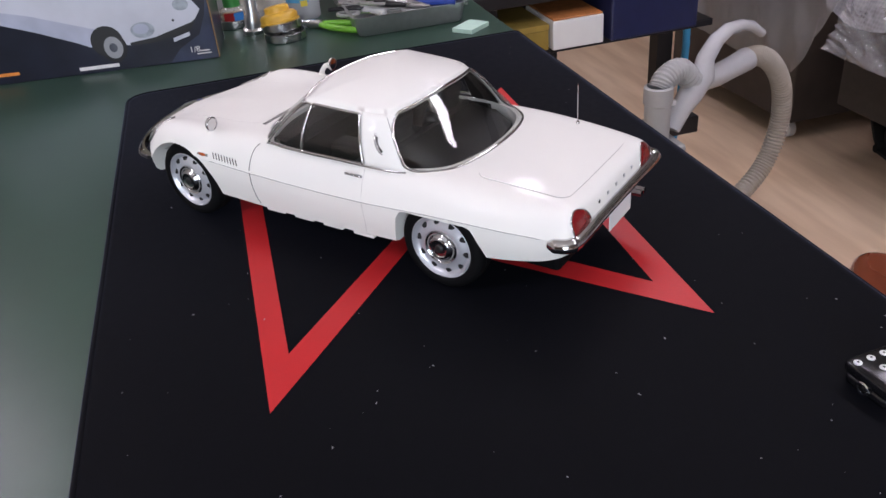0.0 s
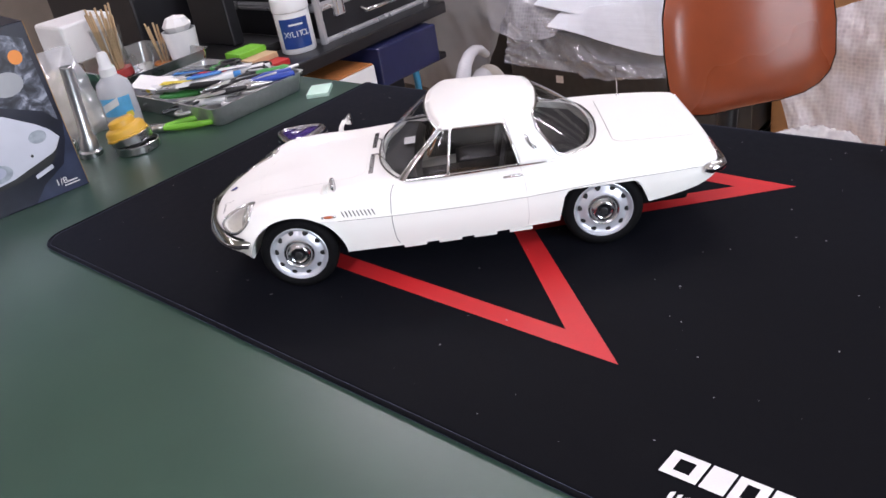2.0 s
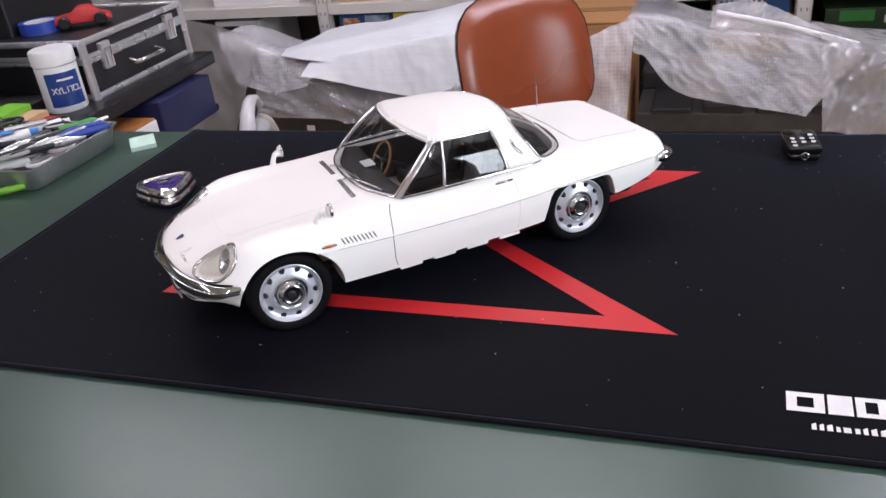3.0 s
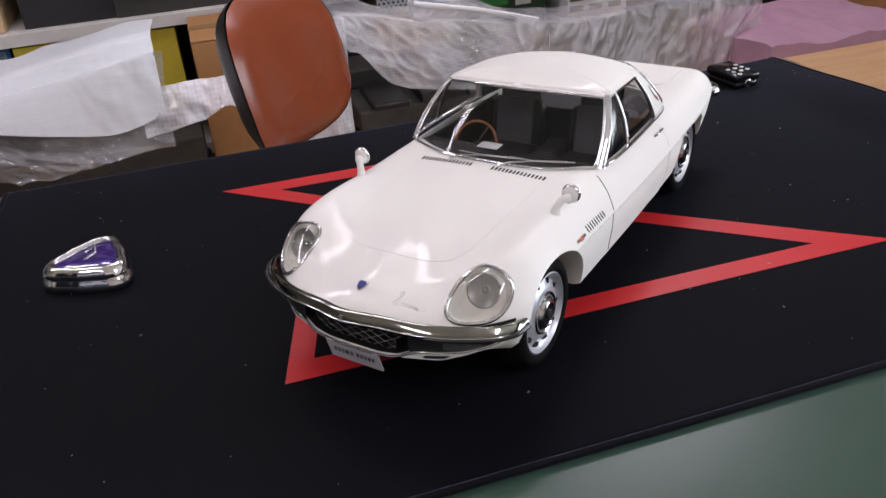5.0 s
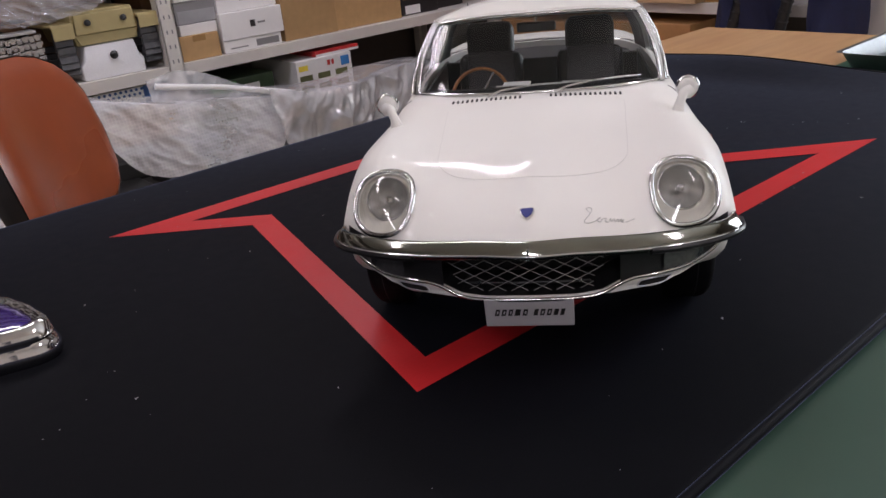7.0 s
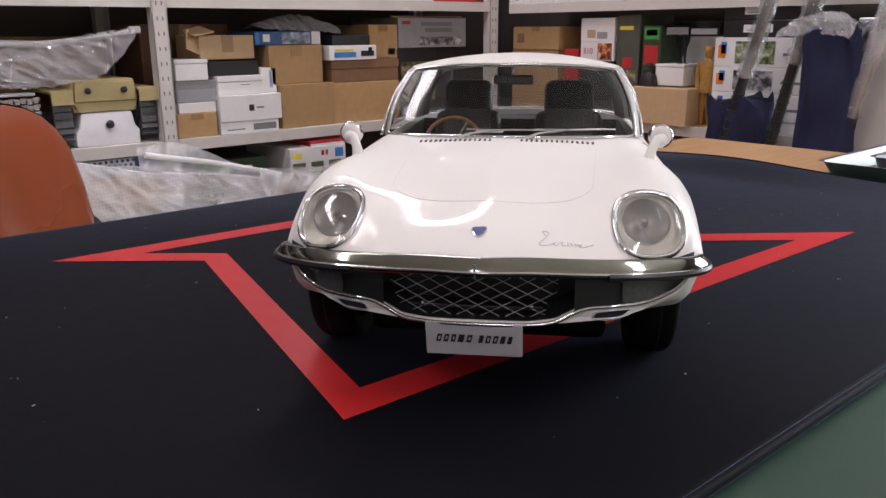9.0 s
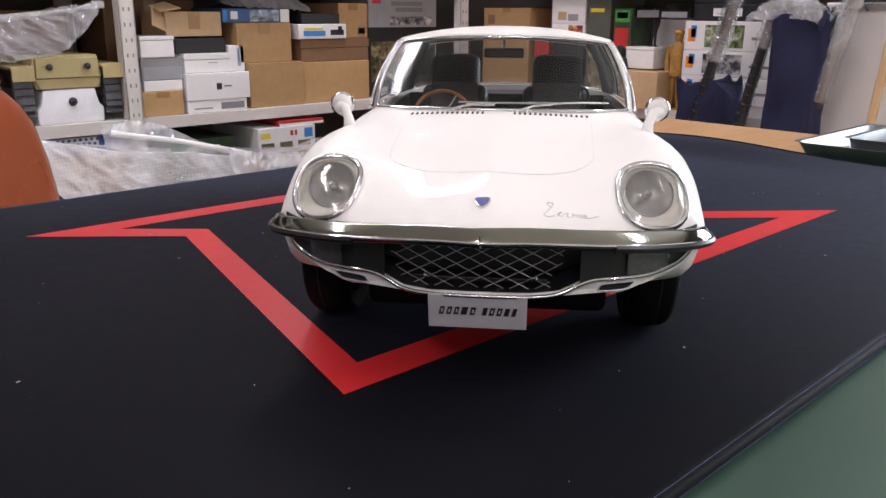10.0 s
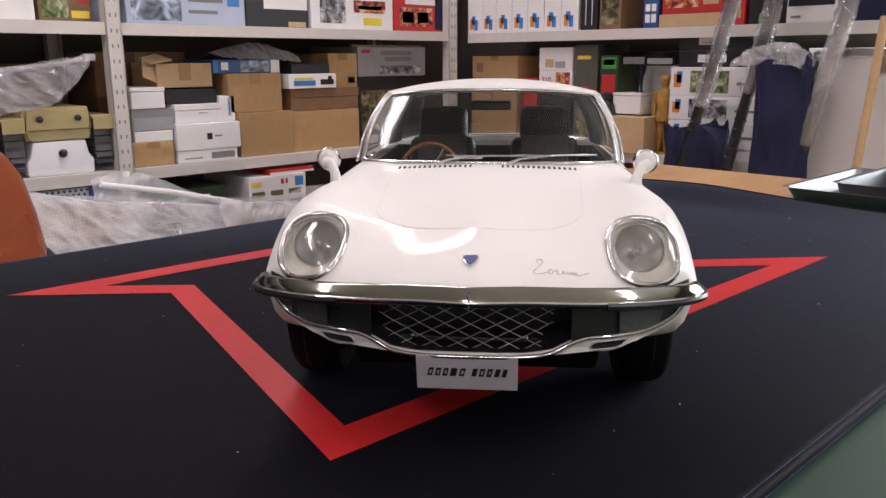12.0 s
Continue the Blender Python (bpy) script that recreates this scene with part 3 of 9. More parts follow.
f_zk = spline([(-0.237, 0.0580), (-0.20, 0.0620), (-0.147, 0.0740), (-0.10, 0.0715), (-0.05, 0.0690), (0.02, 0.0675), (0.077, 0.0680), (0.15, 0.0710), (0.22, 0.0688), (0.258, 0.0660)])
f_zb = spline([(-0.237, 0.0424), (-0.225, 0.0408), (-0.20, 0.0370), (-0.10, 0.0330), (0.0, 0.0310), (0.10, 0.0335), (0.19, 0.0388), (0.232, 0.0440), (0.248, 0.0495), (0.258, 0.0560)])


BOW = 2.8


def bow(xs):
    if xs < -0.117:
        return 0.0465 * ((-0.117 - xs) / 0.12) ** 2
    if xs > 0.20:
        return -0.002 * ((xs - 0.20) / 0.058) ** 2
    return 0.0


def half_section(xs):
    """(y, z) from the top centre down to the floor centre."""
    w, zs, zc, zk, zb = f_w(xs), f_zs(xs), f_zc(xs), f_zk(xs), f_zb(xs)
    dip = 0.0016 * math.exp(-((xs + 0.13) / 0.06) ** 2)
    crown = 0.0011 * math.exp(-((xs + 0.19) / 0.05) ** 2)
    keys = [(0.0, 0.0, zc), (0.30, 0.30 * w, zc - max(0.0004, 0.22 * (zc - zs)) - crown), (0.58, 0.58 * w, 0.55 * zc + 0.45 * zs - dip), (0.80, 0.80 * w, zs),
            (0.91, 0.915 * w, zs - 0.30 * (zs - zk)), (0.97, 0.975 * w, zk + 0.28 * (zs - zk)), (1.0, w, zk)]
    f = spline(keys)
    pts = [tuple(f(k)) for k in np.linspace(0, 1, 29)]
    low = spline([(0, 0.992 * w, zk - 0.0006), (0.35, 0.988 * w, zk - 0.35 * (zk - zb)), (0.8, 0.955 * w, zb + 0.18 * (zk - zb)), (0.93, 0.935 * w, zb + 0.02 * (zk - zb)), (1, 0.89 * w, zb)])
    under = [tuple(low(k)) for k in np.linspace(0, 1, 11)] + [(0.89 * w * k, zb) for k in (0.8, 0.6, 0.4, 0.2, 0.0)]
    # the underside of the nose rises towards its corners
    rise = 0.0085 * min(max((-0.212 - xs) / 0.02, 0.0), 1.0)
    pts += [(y, z + rise * (y / w) ** 5 * (zk - z) / (zk - zb)) for y, z in under]
    return pts


def tub_rows():
    rows = []
    sts = list(np.linspace(-0.237, -0.12, 34)) + list(np.linspace(-0.12, 0.20, 44))[1:] + list(np.linspace(0.20, 0.258, 26))[1:]
    for xs in sts:
        h = half_section(xs)
        w = f_w(xs)
        full = [(xs + bow(xs) * (y / w) ** BOW, -y, z) for y, z in h] + [(xs + bow(xs) * (y / w) ** BOW, y, z) for y, z in h[-2:0:-1]]
        rows.append(full)
    return rows


rows = tub_rows()
b = grid(rows, wrap_v=True)
b.verts.ensure_lookup_table()
nv = len(rows[0])
half = len(half_section(0)) - 1
flat = half - 5  # where the floor begins
for base, xs in ((0, -0.237), ((len(rows) - 1) * nv, 0.258)):
    b.verts.ensure_lookup_table()
    ring = [b.verts[base + k] for k in range(nv)]
    w, h = f_w(xs), half_section(xs)
    # end face: rows from side to side, curved in plan like the nose and the tail
    face = []
    for k in range(1, flat):
        y, z = h[k]
        face.append([ring[k]] + [b.verts.new((xs + bow(xs) * (abs(g) * y / w) ** BOW, g * y, z)) for g in np.linspace(-0.8, 0.8, 9)] + [ring[nv - k]])
    face.append([ring[flat + k] for k in range(6)] + [ring[(half + k) % nv] for k in range(1, 6)])
    for p, q in zip(face, face[1:]):
        for k in range(10):
            b.faces.new((p[k], p[k + 1], q[k + 1], q[k]))
    for k in range(10):
        b.faces.new((ring[0], face[0][k + 1], face[0][k]))
bmesh.ops.remove_doubles(b, verts=b.verts[:], dist=1e-6)
bmesh.ops.recalc_face_normals(b, faces=b.faces[:])
if b.calc_volume(signed=True) < 0:
    bmesh.ops.reverse_faces(b, faces=b.faces[:])
from mathutils.bvhtree import BVHTree
skin = BVHTree.FromBMesh(b)
body = part("body", b, M["car_white"], car, smooth=38, label="glossy white painted body shell")

SIDES = (-1, 1)


def on_skin(p, d):
    """Where a ray from p along d meets the body, and the outward normal there."""
    loc, nor, _, _ = skin.ray_cast(Vector(p), Vector(d).normalized())
    if loc is None:
        loc, nor, _, _ = skin.find_nearest(Vector(p))
    if nor.dot(Vector(d)) > 0:
        nor = -nor
    return loc, nor


def oval_arch(cx, cz, rx, rz, power, n=40):
    out = []
    for k in range(n + 1):
        a = math.pi * k / n
        c, s = math.cos(a), math.sin(a)
        out.append((cx + rx * math.copysign(abs(c) ** (2 / power), c), cz + rz * abs(s) ** (2 / power)))
    return [(cx + rx, 0.0)] + out + [(cx - rx, 0.0)]


REAR_ARCH = [(0.1940, 0.0), (0.1915, 0.034), (0.1870, 0.048), (0.1820, 0.0605), (0.1790, 0.0652), (0.1745, 0.0670), (0.1200, 0.0684), (0.1150, 0.0668), (0.1110, 0.0610), (0.1050, 0.0360), (0.1030, 0.0)]


# cut the wheel wells, cabin, lamp pockets and grille out of the shell
cb = bmesh.new()
for s in SIDES:
    for o in (oval_arch(-0.1455, 0.034, 0.0470, 0.0462, 2.1), REAR_ARCH):
        prism([(x, z) for x, z in o], 0.056, 0.13, bm=cb, m=Matrix(((1, 0, 0, 0), (0, 0, s, 0), (0, 1, 0, 0), (0, 0, 0, 1))))
bmesh.ops.recalc_face_normals(cb, faces=cb.faces[:])
wells = part("cutter", cb, None, car)
bpy.context.view_layer.update()
cut(body, wells)

# cabin outline at the belt and at the roof edge, from the front centre round the left side to the rear centre
BELT = [(-0.0610, 0.0, 0.0965), (-0.0565, 0.042, 0.0962), (-0.0385, 0.0785, 0.0950), (-0.0260, 0.0835, 0.0950), (0.0090, 0.0855, 0.0950), (0.0750, 0.0840, 0.0940), (0.1120, 0.0785, 0.0925), (0.1450, 0.0560, 0.0925), (0.1560, 0.0, 0.0940)]
ROOF = [(-0.0060, 0.0, 0.1395), (-0.0030, 0.036, 0.1388), (0.0060, 0.0670, 0.1355), (0.0110, 0.0690, 0.1360), (0.0170, 0.0698, 0.1362), (0.0655, 0.0675, 0.1335), (0.0850, 0.0610, 0.1320), (0.0950, 0.042, 0.1340), (0.0990, 0.0, 0.1365)]


def ring_spline(pts):
    ext = [(-2, pts[2][0], -pts[2][1], pts[2][2]), (-1, pts[1][0], -pts[1][1], pts[1][2])] + [(i, *p) for i, p in enumerate(pts)]
    n = len(pts)
    ext += [(n, pts[-2][0], -pts[-2][1], pts[-2][2]), (n + 1, pts[-3][0], -pts[-3][1], pts[-3][2])]
    return spline(ext)


f_belt, f_roof = ring_spline(BELT), ring_spline(ROOF)
LAST = len(BELT) - 1


def cage(t, h, s=1, out=0.0):
    """Point on the cabin: t along the outline (0 front, LAST rear), h from belt to roof edge, s the side (-1 left)."""
    sgn = s
    if t < 0:
        t, sgn = -t, -s
    if t > LAST:
        t, sgn = 2 * LAST - t, -s
    p, q = f_belt(t), f_roof(t)
    v = p + (q - p) * h
    o = np.array((v[0] - 0.045, v[1] * 1.6, 0.0))
    o = o / (np.linalg.norm(o) + 1e-9)
    v = v + o * (0.0035 * math.sin(math.pi * min(max(h, 0), 1)) + out)
    return Vector((v[0], v[1] * sgn, v[2]))


def cage_patch(t0, t1, h0, h1, s=1, nt=14, nh=8, out=0.0, corner=0.0):
    rows = []
    for t in np.linspace(t0, t1, nt):
        rows.append([cage(t, h, s, out) for h in np.linspace(h0, h1, nh)])
    b = grid(rows)
    bmesh.ops.recalc_face_normals(b, faces=b.faces[:])
    return b


def cage_loop(t0, t1, h0, h1, s=1, out=0.0, n=14, rt=0.0, rh=0.0, low=None):
    """Closed border of such a patch with round corners (rt, rh in its own units; low: those of the lower corners)."""
    pts = []
    lt, lh = low or (rt, rh)
    for cx, cy, a, ct, ch in ((t1 - lt, h0 + lh, -90, lt, lh), (t1 - rt, h1 - rh, 0, rt, rh), (t0 + rt, h1 - rh, 90, rt, rh), (t0 + lt, h0 + lh, 180, lt, lh)):
        for k in range(7):
            g = radians(a + 15 * k)
            pts.append((cx + ct * math.cos(g), cy + ch * math.sin(g)))
    full = []
    for i, p in enumerate(pts):
        q = pts[(i + 1) % len(pts)]
        d = max(abs(q[0] - p[0]) / max(t1 - t0, 1e-6), abs(q[1] - p[1]) / max(h1 - h0, 1e-6))
        m = max(1, int(d * n))
        for k in range(m):
            full.append((p[0] + (q[0] - p[0]) * k / m, p[1] + (q[1] - p[1]) * k / m))
    return [cage(t, h, s, out) for t, h in full], full


def cage_fill(t0, t1, h0, h1, s, rt, rh, out=0.0, rings=6, low=None):
    """Pane with round corners: rings from the border to the middle."""
    _, st = cage_loop(t0, t1, h0, h1, s, out, 16, rt, rh, low)
    ct, ch = (t0 + t1) / 2, (h0 + h1) / 2
    b = bmesh.new()
    rows = [[b.verts.new(cage(ct + (t - ct) * k, ch + (h - ch) * k, s, out)) for t, h in st] for k in np.linspace(1, 0.12, rings)]
    n = len(st)
    for i in range(rings - 1):
        for j in range(n):
            b.faces.new((rows[i][j], rows[i][(j + 1) % n], rows[i + 1][(j + 1) % n], rows[i + 1][j]))
    b.faces.new(rows[-1])
    bmesh.ops.recalc_face_normals(b, faces=b.faces[:])
    return b


# hollow for the cabin
ring = [cage(t, 0) for t in np.linspace(0, LAST, 40)]
outline = [(0.045 + (p.x - 0.045) * 0.955, p.y * 0.945) for p in ring]
outline = outline + [(x, -y) for x, y in outline[-2:0:-1]]
hollow = part("cutter", prism(outline, 0.044, 0.125), None, car)
bpy.context.view_layer.update()
cut(body, hollow)


# head lamps: frame of each lamp on the nose
def lamp_frame(s):
    n = Vector((-0.96, 0.0, 0.27)).normalized()
    e2 = Vector((0.27, 0.0, 0.96)).normalized()
    e1 = Vector((0, -s, 0))
    return Vector((-0.2000, s * 0.0722, 0.0772)), n, e1, e2


def lamp_outline(k=1.0, n=40):
    out = []
    for i in range(n):
        a = 2 * math.pi * i / n
        c, q = math.cos(a), math.sin(a)
        d = (a - 5.45)
        r = 1.0 + 0.02 * math.cos(2 * (a - 0.8)) + 0.02 * math.cos(4 * a + 3.1) + 0.02 * math.sin(a) + 0.085 * math.exp(-(d / 0.55) ** 2)
        out.append((k * 0.0160 * r * c, k * 0.0149 * r * q))
    return out


for s in SIDES:
    c0, nn, e1, e2 = lamp_frame(s)
    m = Matrix((e1, e2, e1.cross(e2))).transposed().to_4x4()
    m.translation = c0 - nn * 0.020
    if m.to_3x3().col[2].dot(nn) < 0:
        lo, hi = -0.07, 0.0
    else:
        lo, hi = 0.0, 0.07
    c = part("cutter", prism(lamp_outline(0.93), lo, hi, m=m), None, car)
    bpy.context.view_layer.update()
    cut(body, c)

# grille mouth
mouth = [(-0.080, 0.0625), (-0.079, 0.0550), (-0.066, 0.0505), (-0.047, 0.0502), (-0.0395, 0.0478), (-0.0325, 0.0444), (-0.0215, 0.0432), (0.0215, 0.0432), (0.0325, 0.0444), (0.0395, 0.0478), (0.047, 0.0502), (0.066, 0.0505), (0.079, 0.0550), (0.080, 0.0625)]
c = part("cutter", prism(mouth, -0.265, -0.206, m=Matrix(((0, 0, 1, 0), (1, 0, 0, 0), (0, 1, 0, 0), (0, 0, 0, 1)))), None, car)
bpy.context.view_layer.update()
cut(body, c)
for poly in body.data.polygons:
    poly.use_smooth = True
body.data.set_sharp_from_angle(angle=radians(32))

# under-tray keeps light out of the wells
part("underbody", box(-0.192, 0.235, -0.056, 0.056, 0.019, 0.046, 0.004), M["tyre"], car)
for x in (-0.147, 0.147):
    part("axle", tube([(x, -0.07, 0.038), (x, 0.07, 0.038)], 0.004, 8), M["black_plastic"], car)

# ---- roof, pillars and windows ----
b = bmesh.new()
ts = list(np.linspace(0, LAST, 49))
rim_t = [(t, 1) for t in ts] + [(t, -1) for t in ts[::-1][1:-1]]
rows = []
for k in np.linspace(0, 1, 12):
    row = []
    for t, sg in rim_t:
        q = cage(t, 1.0, sg)
        r = 1 - k
        z = q.z + (0.1440 - q.z) * (1 - r ** 2.4)
        row.append((0.047 + (q.x - 0.047) * r, q.y * r, z))
    rows.append(row)
grid(rows, wrap_v=True, bm=b)
bmesh.ops.remove_doubles(b, verts=b.verts[:], dist=1e-6)
# roof rail above the doors and the rear quarters
for s in SIDES:
    for t0, t1, h0 in ((2.0, 5.0, 0.945), (5.0, 6.0, 0.0), (0.0, 2.0, 0.955), (6.0, LAST, 0.955)):
        join(b, cage_patch(t0, t1, h0, 1.0, s, 20, 10))
bmesh.ops.remove_doubles(b, verts=b.verts[:], dist=2e-5)
bmesh.ops.recalc_face_normals(b, faces=b.faces[:])
roof = part("roof", b, M["car_white"], car, "white painted roof with wide rear quarters", smooth=50)
md = roof.modifiers.new("thick", "SOLIDIFY")
md.thickness, md.offset = 0.0014, -1

wind = part("windscreen", cage_patch(-1.96, 1.96, 0.02, 0.955, 1, 40, 12, -0.0004), M["screen_glass"], car, "curved clear windscreen", smooth=60)
pts, _ = cage_loop(-1.98, 1.98, 0.012, 0.965, 1, 0.0004, 50, 0.14, 0.05)
part("chrome_surround", tube(pts, 0.0011, 8, True), M["chrome"], wind, smooth=60)
RT, RH, LOW = 0.62, 0.40, (0.34, 0.16)
rear = part("rear_window", cage_fill(6.06, 2 * LAST - 6.06, 0.03, 0.965, -1, RT, RH, -0.0004, 9, LOW), M["glass"], car, "large wrap-round rear window", smooth=60)
pts, _ = cage_loop(6.02, 2 * LAST - 6.02, 0.015, 0.975, -1, 0.0004, 50, RT, RH, LOW)
part("chrome_surround", tube(pts, 0.0013, 8, True), M["chrome"], rear, smooth=60)
# white corners round the rounded rear pane
b = bmesh.new()
_, st = cage_loop(6.02, 2 * LAST - 6.02, 0.015, 0.975, -1, 0, 50, RT, RH, LOW)
lo, hi = [], []
for t, h in st:
    rt, rh = LOW if h < 0.5 else (RT, RH)
    near = min(t, 2 * LAST - t) < 6.02 + rt
    corner = near and (h < 0.015 + rh or h > 0.975 - rh)
    lo.append(cage(t, h, -1, -0.0002))
    hi.append(cage(6.0 if t < LAST else 2 * LAST - 6.0, 0.0 if h < 0.5 else 1.0, -1, -0.0002) if corner else cage(t, h, -1, -0.0002))
grid([lo, hi], wrap_v=True, bm=b)
bmesh.ops.remove_doubles(b, verts=b.verts[:], dist=1e-6)
bmesh.ops.recalc_face_normals(b, faces=b.faces[:])
part("rear_corner_panel", b, M["car_white"], car, smooth=60)
# black lining inside the rear quarters and under the roof
for s in SIDES:
    part("quarter_lining", cage_patch(5.05, 6.0, 0.0, 0.97, s, 8, 6, -0.0035), M["interior"], car, smooth=60)
part("head_lining", grid([[(0.047 + (cage(t, 1.0, sg).x - 0.047) * k, cage(t, 1.0, sg).y * k, cage(t, 1.0, sg).z - 0.0035 + (0.1405 - cage(t, 1.0, sg).z + 0.0035) * (1 - k ** 2.4)) for t, sg in rim_t] for k in (0.93, 0.7, 0.45, 0.2, 0.02)], wrap_v=True), M["lining"], car, "grey roof lining", smooth=60)
for s in SIDES:
    part("windscreen_pillar", cage_patch(1.99, 2.45, 0.0, 1.0, s, 5, 12, 0.0002), M["chrome"], car, "slim chrome pillar", smooth=60)
    vent = part("quarter_light", cage_patch(2.5, 3.95, 0.03, 0.94, s, 10, 8, -0.0004), M["glass"], car, "small front quarter window", smooth=60)
    pts, _ = cage_loop(2.45, 3.97, 0.015, 0.945, s, 0.0003, 16, 0.12, 0.04)
    part("chrome_surround", tube(pts, 0.0009, 8, True), M["chrome"], vent, smooth=60)
    pane = part("door_window", cage_patch(4.0, 4.95, 0.03, 0.94, s, 12, 8, -0.0004), M["glass"], car, smooth=60)
    pts, _ = cage_loop(3.99, 4.97, 0.015, 0.95, s, 0.0003, 20, 0.06, 0.05)
    part("chrome_surround", tube(pts, 0.0012, 8, True), M["chrome"], pane, smooth=60)
    # air outlet on the rear quarter
    q = [cage(5.42 - 0.05 * math.sin(k / 8 * math.pi) + 0.10 * (1 - k / 8) ** 3, 0.30 + 0.38 * k / 8, s, 0.0006) for k in range(9)]
    part("air_outlet", tube(q, [0.0006, 0.0011, 0.0013, 0.0013, 0.0013, 0.0013, 0.0013, 0.0011, 0.0006], 8), M["chrome"], car, "curved chrome air outlet", smooth=60)
    q = [cage(5.46 - 0.05 * math.sin(k / 8 * math.pi) + 0.08 * (1 - k / 8) ** 3, 0.36 + 0.26 * k / 8, s, 0.0002) for k in range(9)]
    part("outlet_slot", tube(q, 0.0008, 6), M["seam"], car)
    # belt trim
    part("belt_trim", tube([cage(t, 0.0, s, 0.0006) for t in np.linspace(2.4, 6.0, 30)], 0.0008, 6), M["chrome"], car, smooth=60)


# ---- panel lines and lids, laid on the shell ----
def seam(points, direction, name="panel_gap", r=0.00032, closed=False):
    pts = []
    for p in points:
        loc, nor = on_skin(p, direction)
        pts.append(loc + nor * 0.00008)
    return part(name, tube(pts, r, 5, closed), M["seam"], car)


def lid(name, outline, direction, up=0.0004, label=""):
    """Thin panel with a rim, following the shell inside a closed outline."""
    n = len(outline)
    cx, cy = sum(p[0] for p in outline) / n, sum(p[1] for p in outline) / n
    cz = outline[0][2]
    rows = []
    for k in np.linspace(1.0, 0.04, 16):
        row = []
        for p in outline:
            loc, nor = on_skin((cx + (p[0] - cx) * k, cy + (p[1] - cy) * k, cz), direction)
            row.append(loc + nor * up)
        rows.append(row)
    foot = [on_skin(p, direction)[0] for p in outline]
    b = grid([foot] + rows, wrap_v=True)
    b.verts.ensure_lookup_table()
    b.faces.new([b.verts[len(rows) * n + k] for k in range(n)])
    bmesh.ops.recalc_face_normals(b, faces=b.faces[:])
    return part(name, b, M["car_white"], car, label, smooth=45)


DOWN = (0, 0, -1)


def dense(pts, step=0.004):
    out = []
    for i, p in enumerate(pts):
        q = pts[(i + 1) % len(pts)]
        m = max(1, int(math.dist(p, q) / step))
        out += [tuple(p[j] + (q[j] - p[j]) * k / m for j in range(3)) for k in range(m)]
    return out


bonnet = [(x, y, 0.2) for x, y in rounded(-0.180, -0.073, -0.0535, 0.0535, 0.014, 8)]
bonnet = [(x - (0.008 * (1 - (y / 0.0535) ** 2) if x < -0.15 else 0), y * (1.0 - 0.11 * (-0.073 - x) / 0.11), z) for x, y, z in dense(bonnet)]
lid("bonnet", bonnet, DOWN, 0.00015, "white bonnet lid")
part("panel_gap", tube([on_skin(p, DOWN)[0] + Vector((0, 0, 0.00011)) for p in bonnet], 0.00008, 5, True), M["hair_gap"], car)
boot = [(x, y, 0.2) for x, y in rounded(0.165, 0.2430, -0.0605, 0.0605, 0.010, 8)]
boot = [(x - (0.0015 * (y / 0.0605) ** 2 if x > 0.22 else 0), y * (1.0 - 0.05 * (x - 0.165) / 0.078), z) for x, y, z in dense(boot)]
lid("boot_lid", boot, DOWN, 0.0009, "white boot lid")
part("panel_gap", tube([on_skin(p, DOWN)[0] + Vector((0, 0, 0.0002)) for p in boot], 0.00026, 5, True), M["fine_gap"], car)
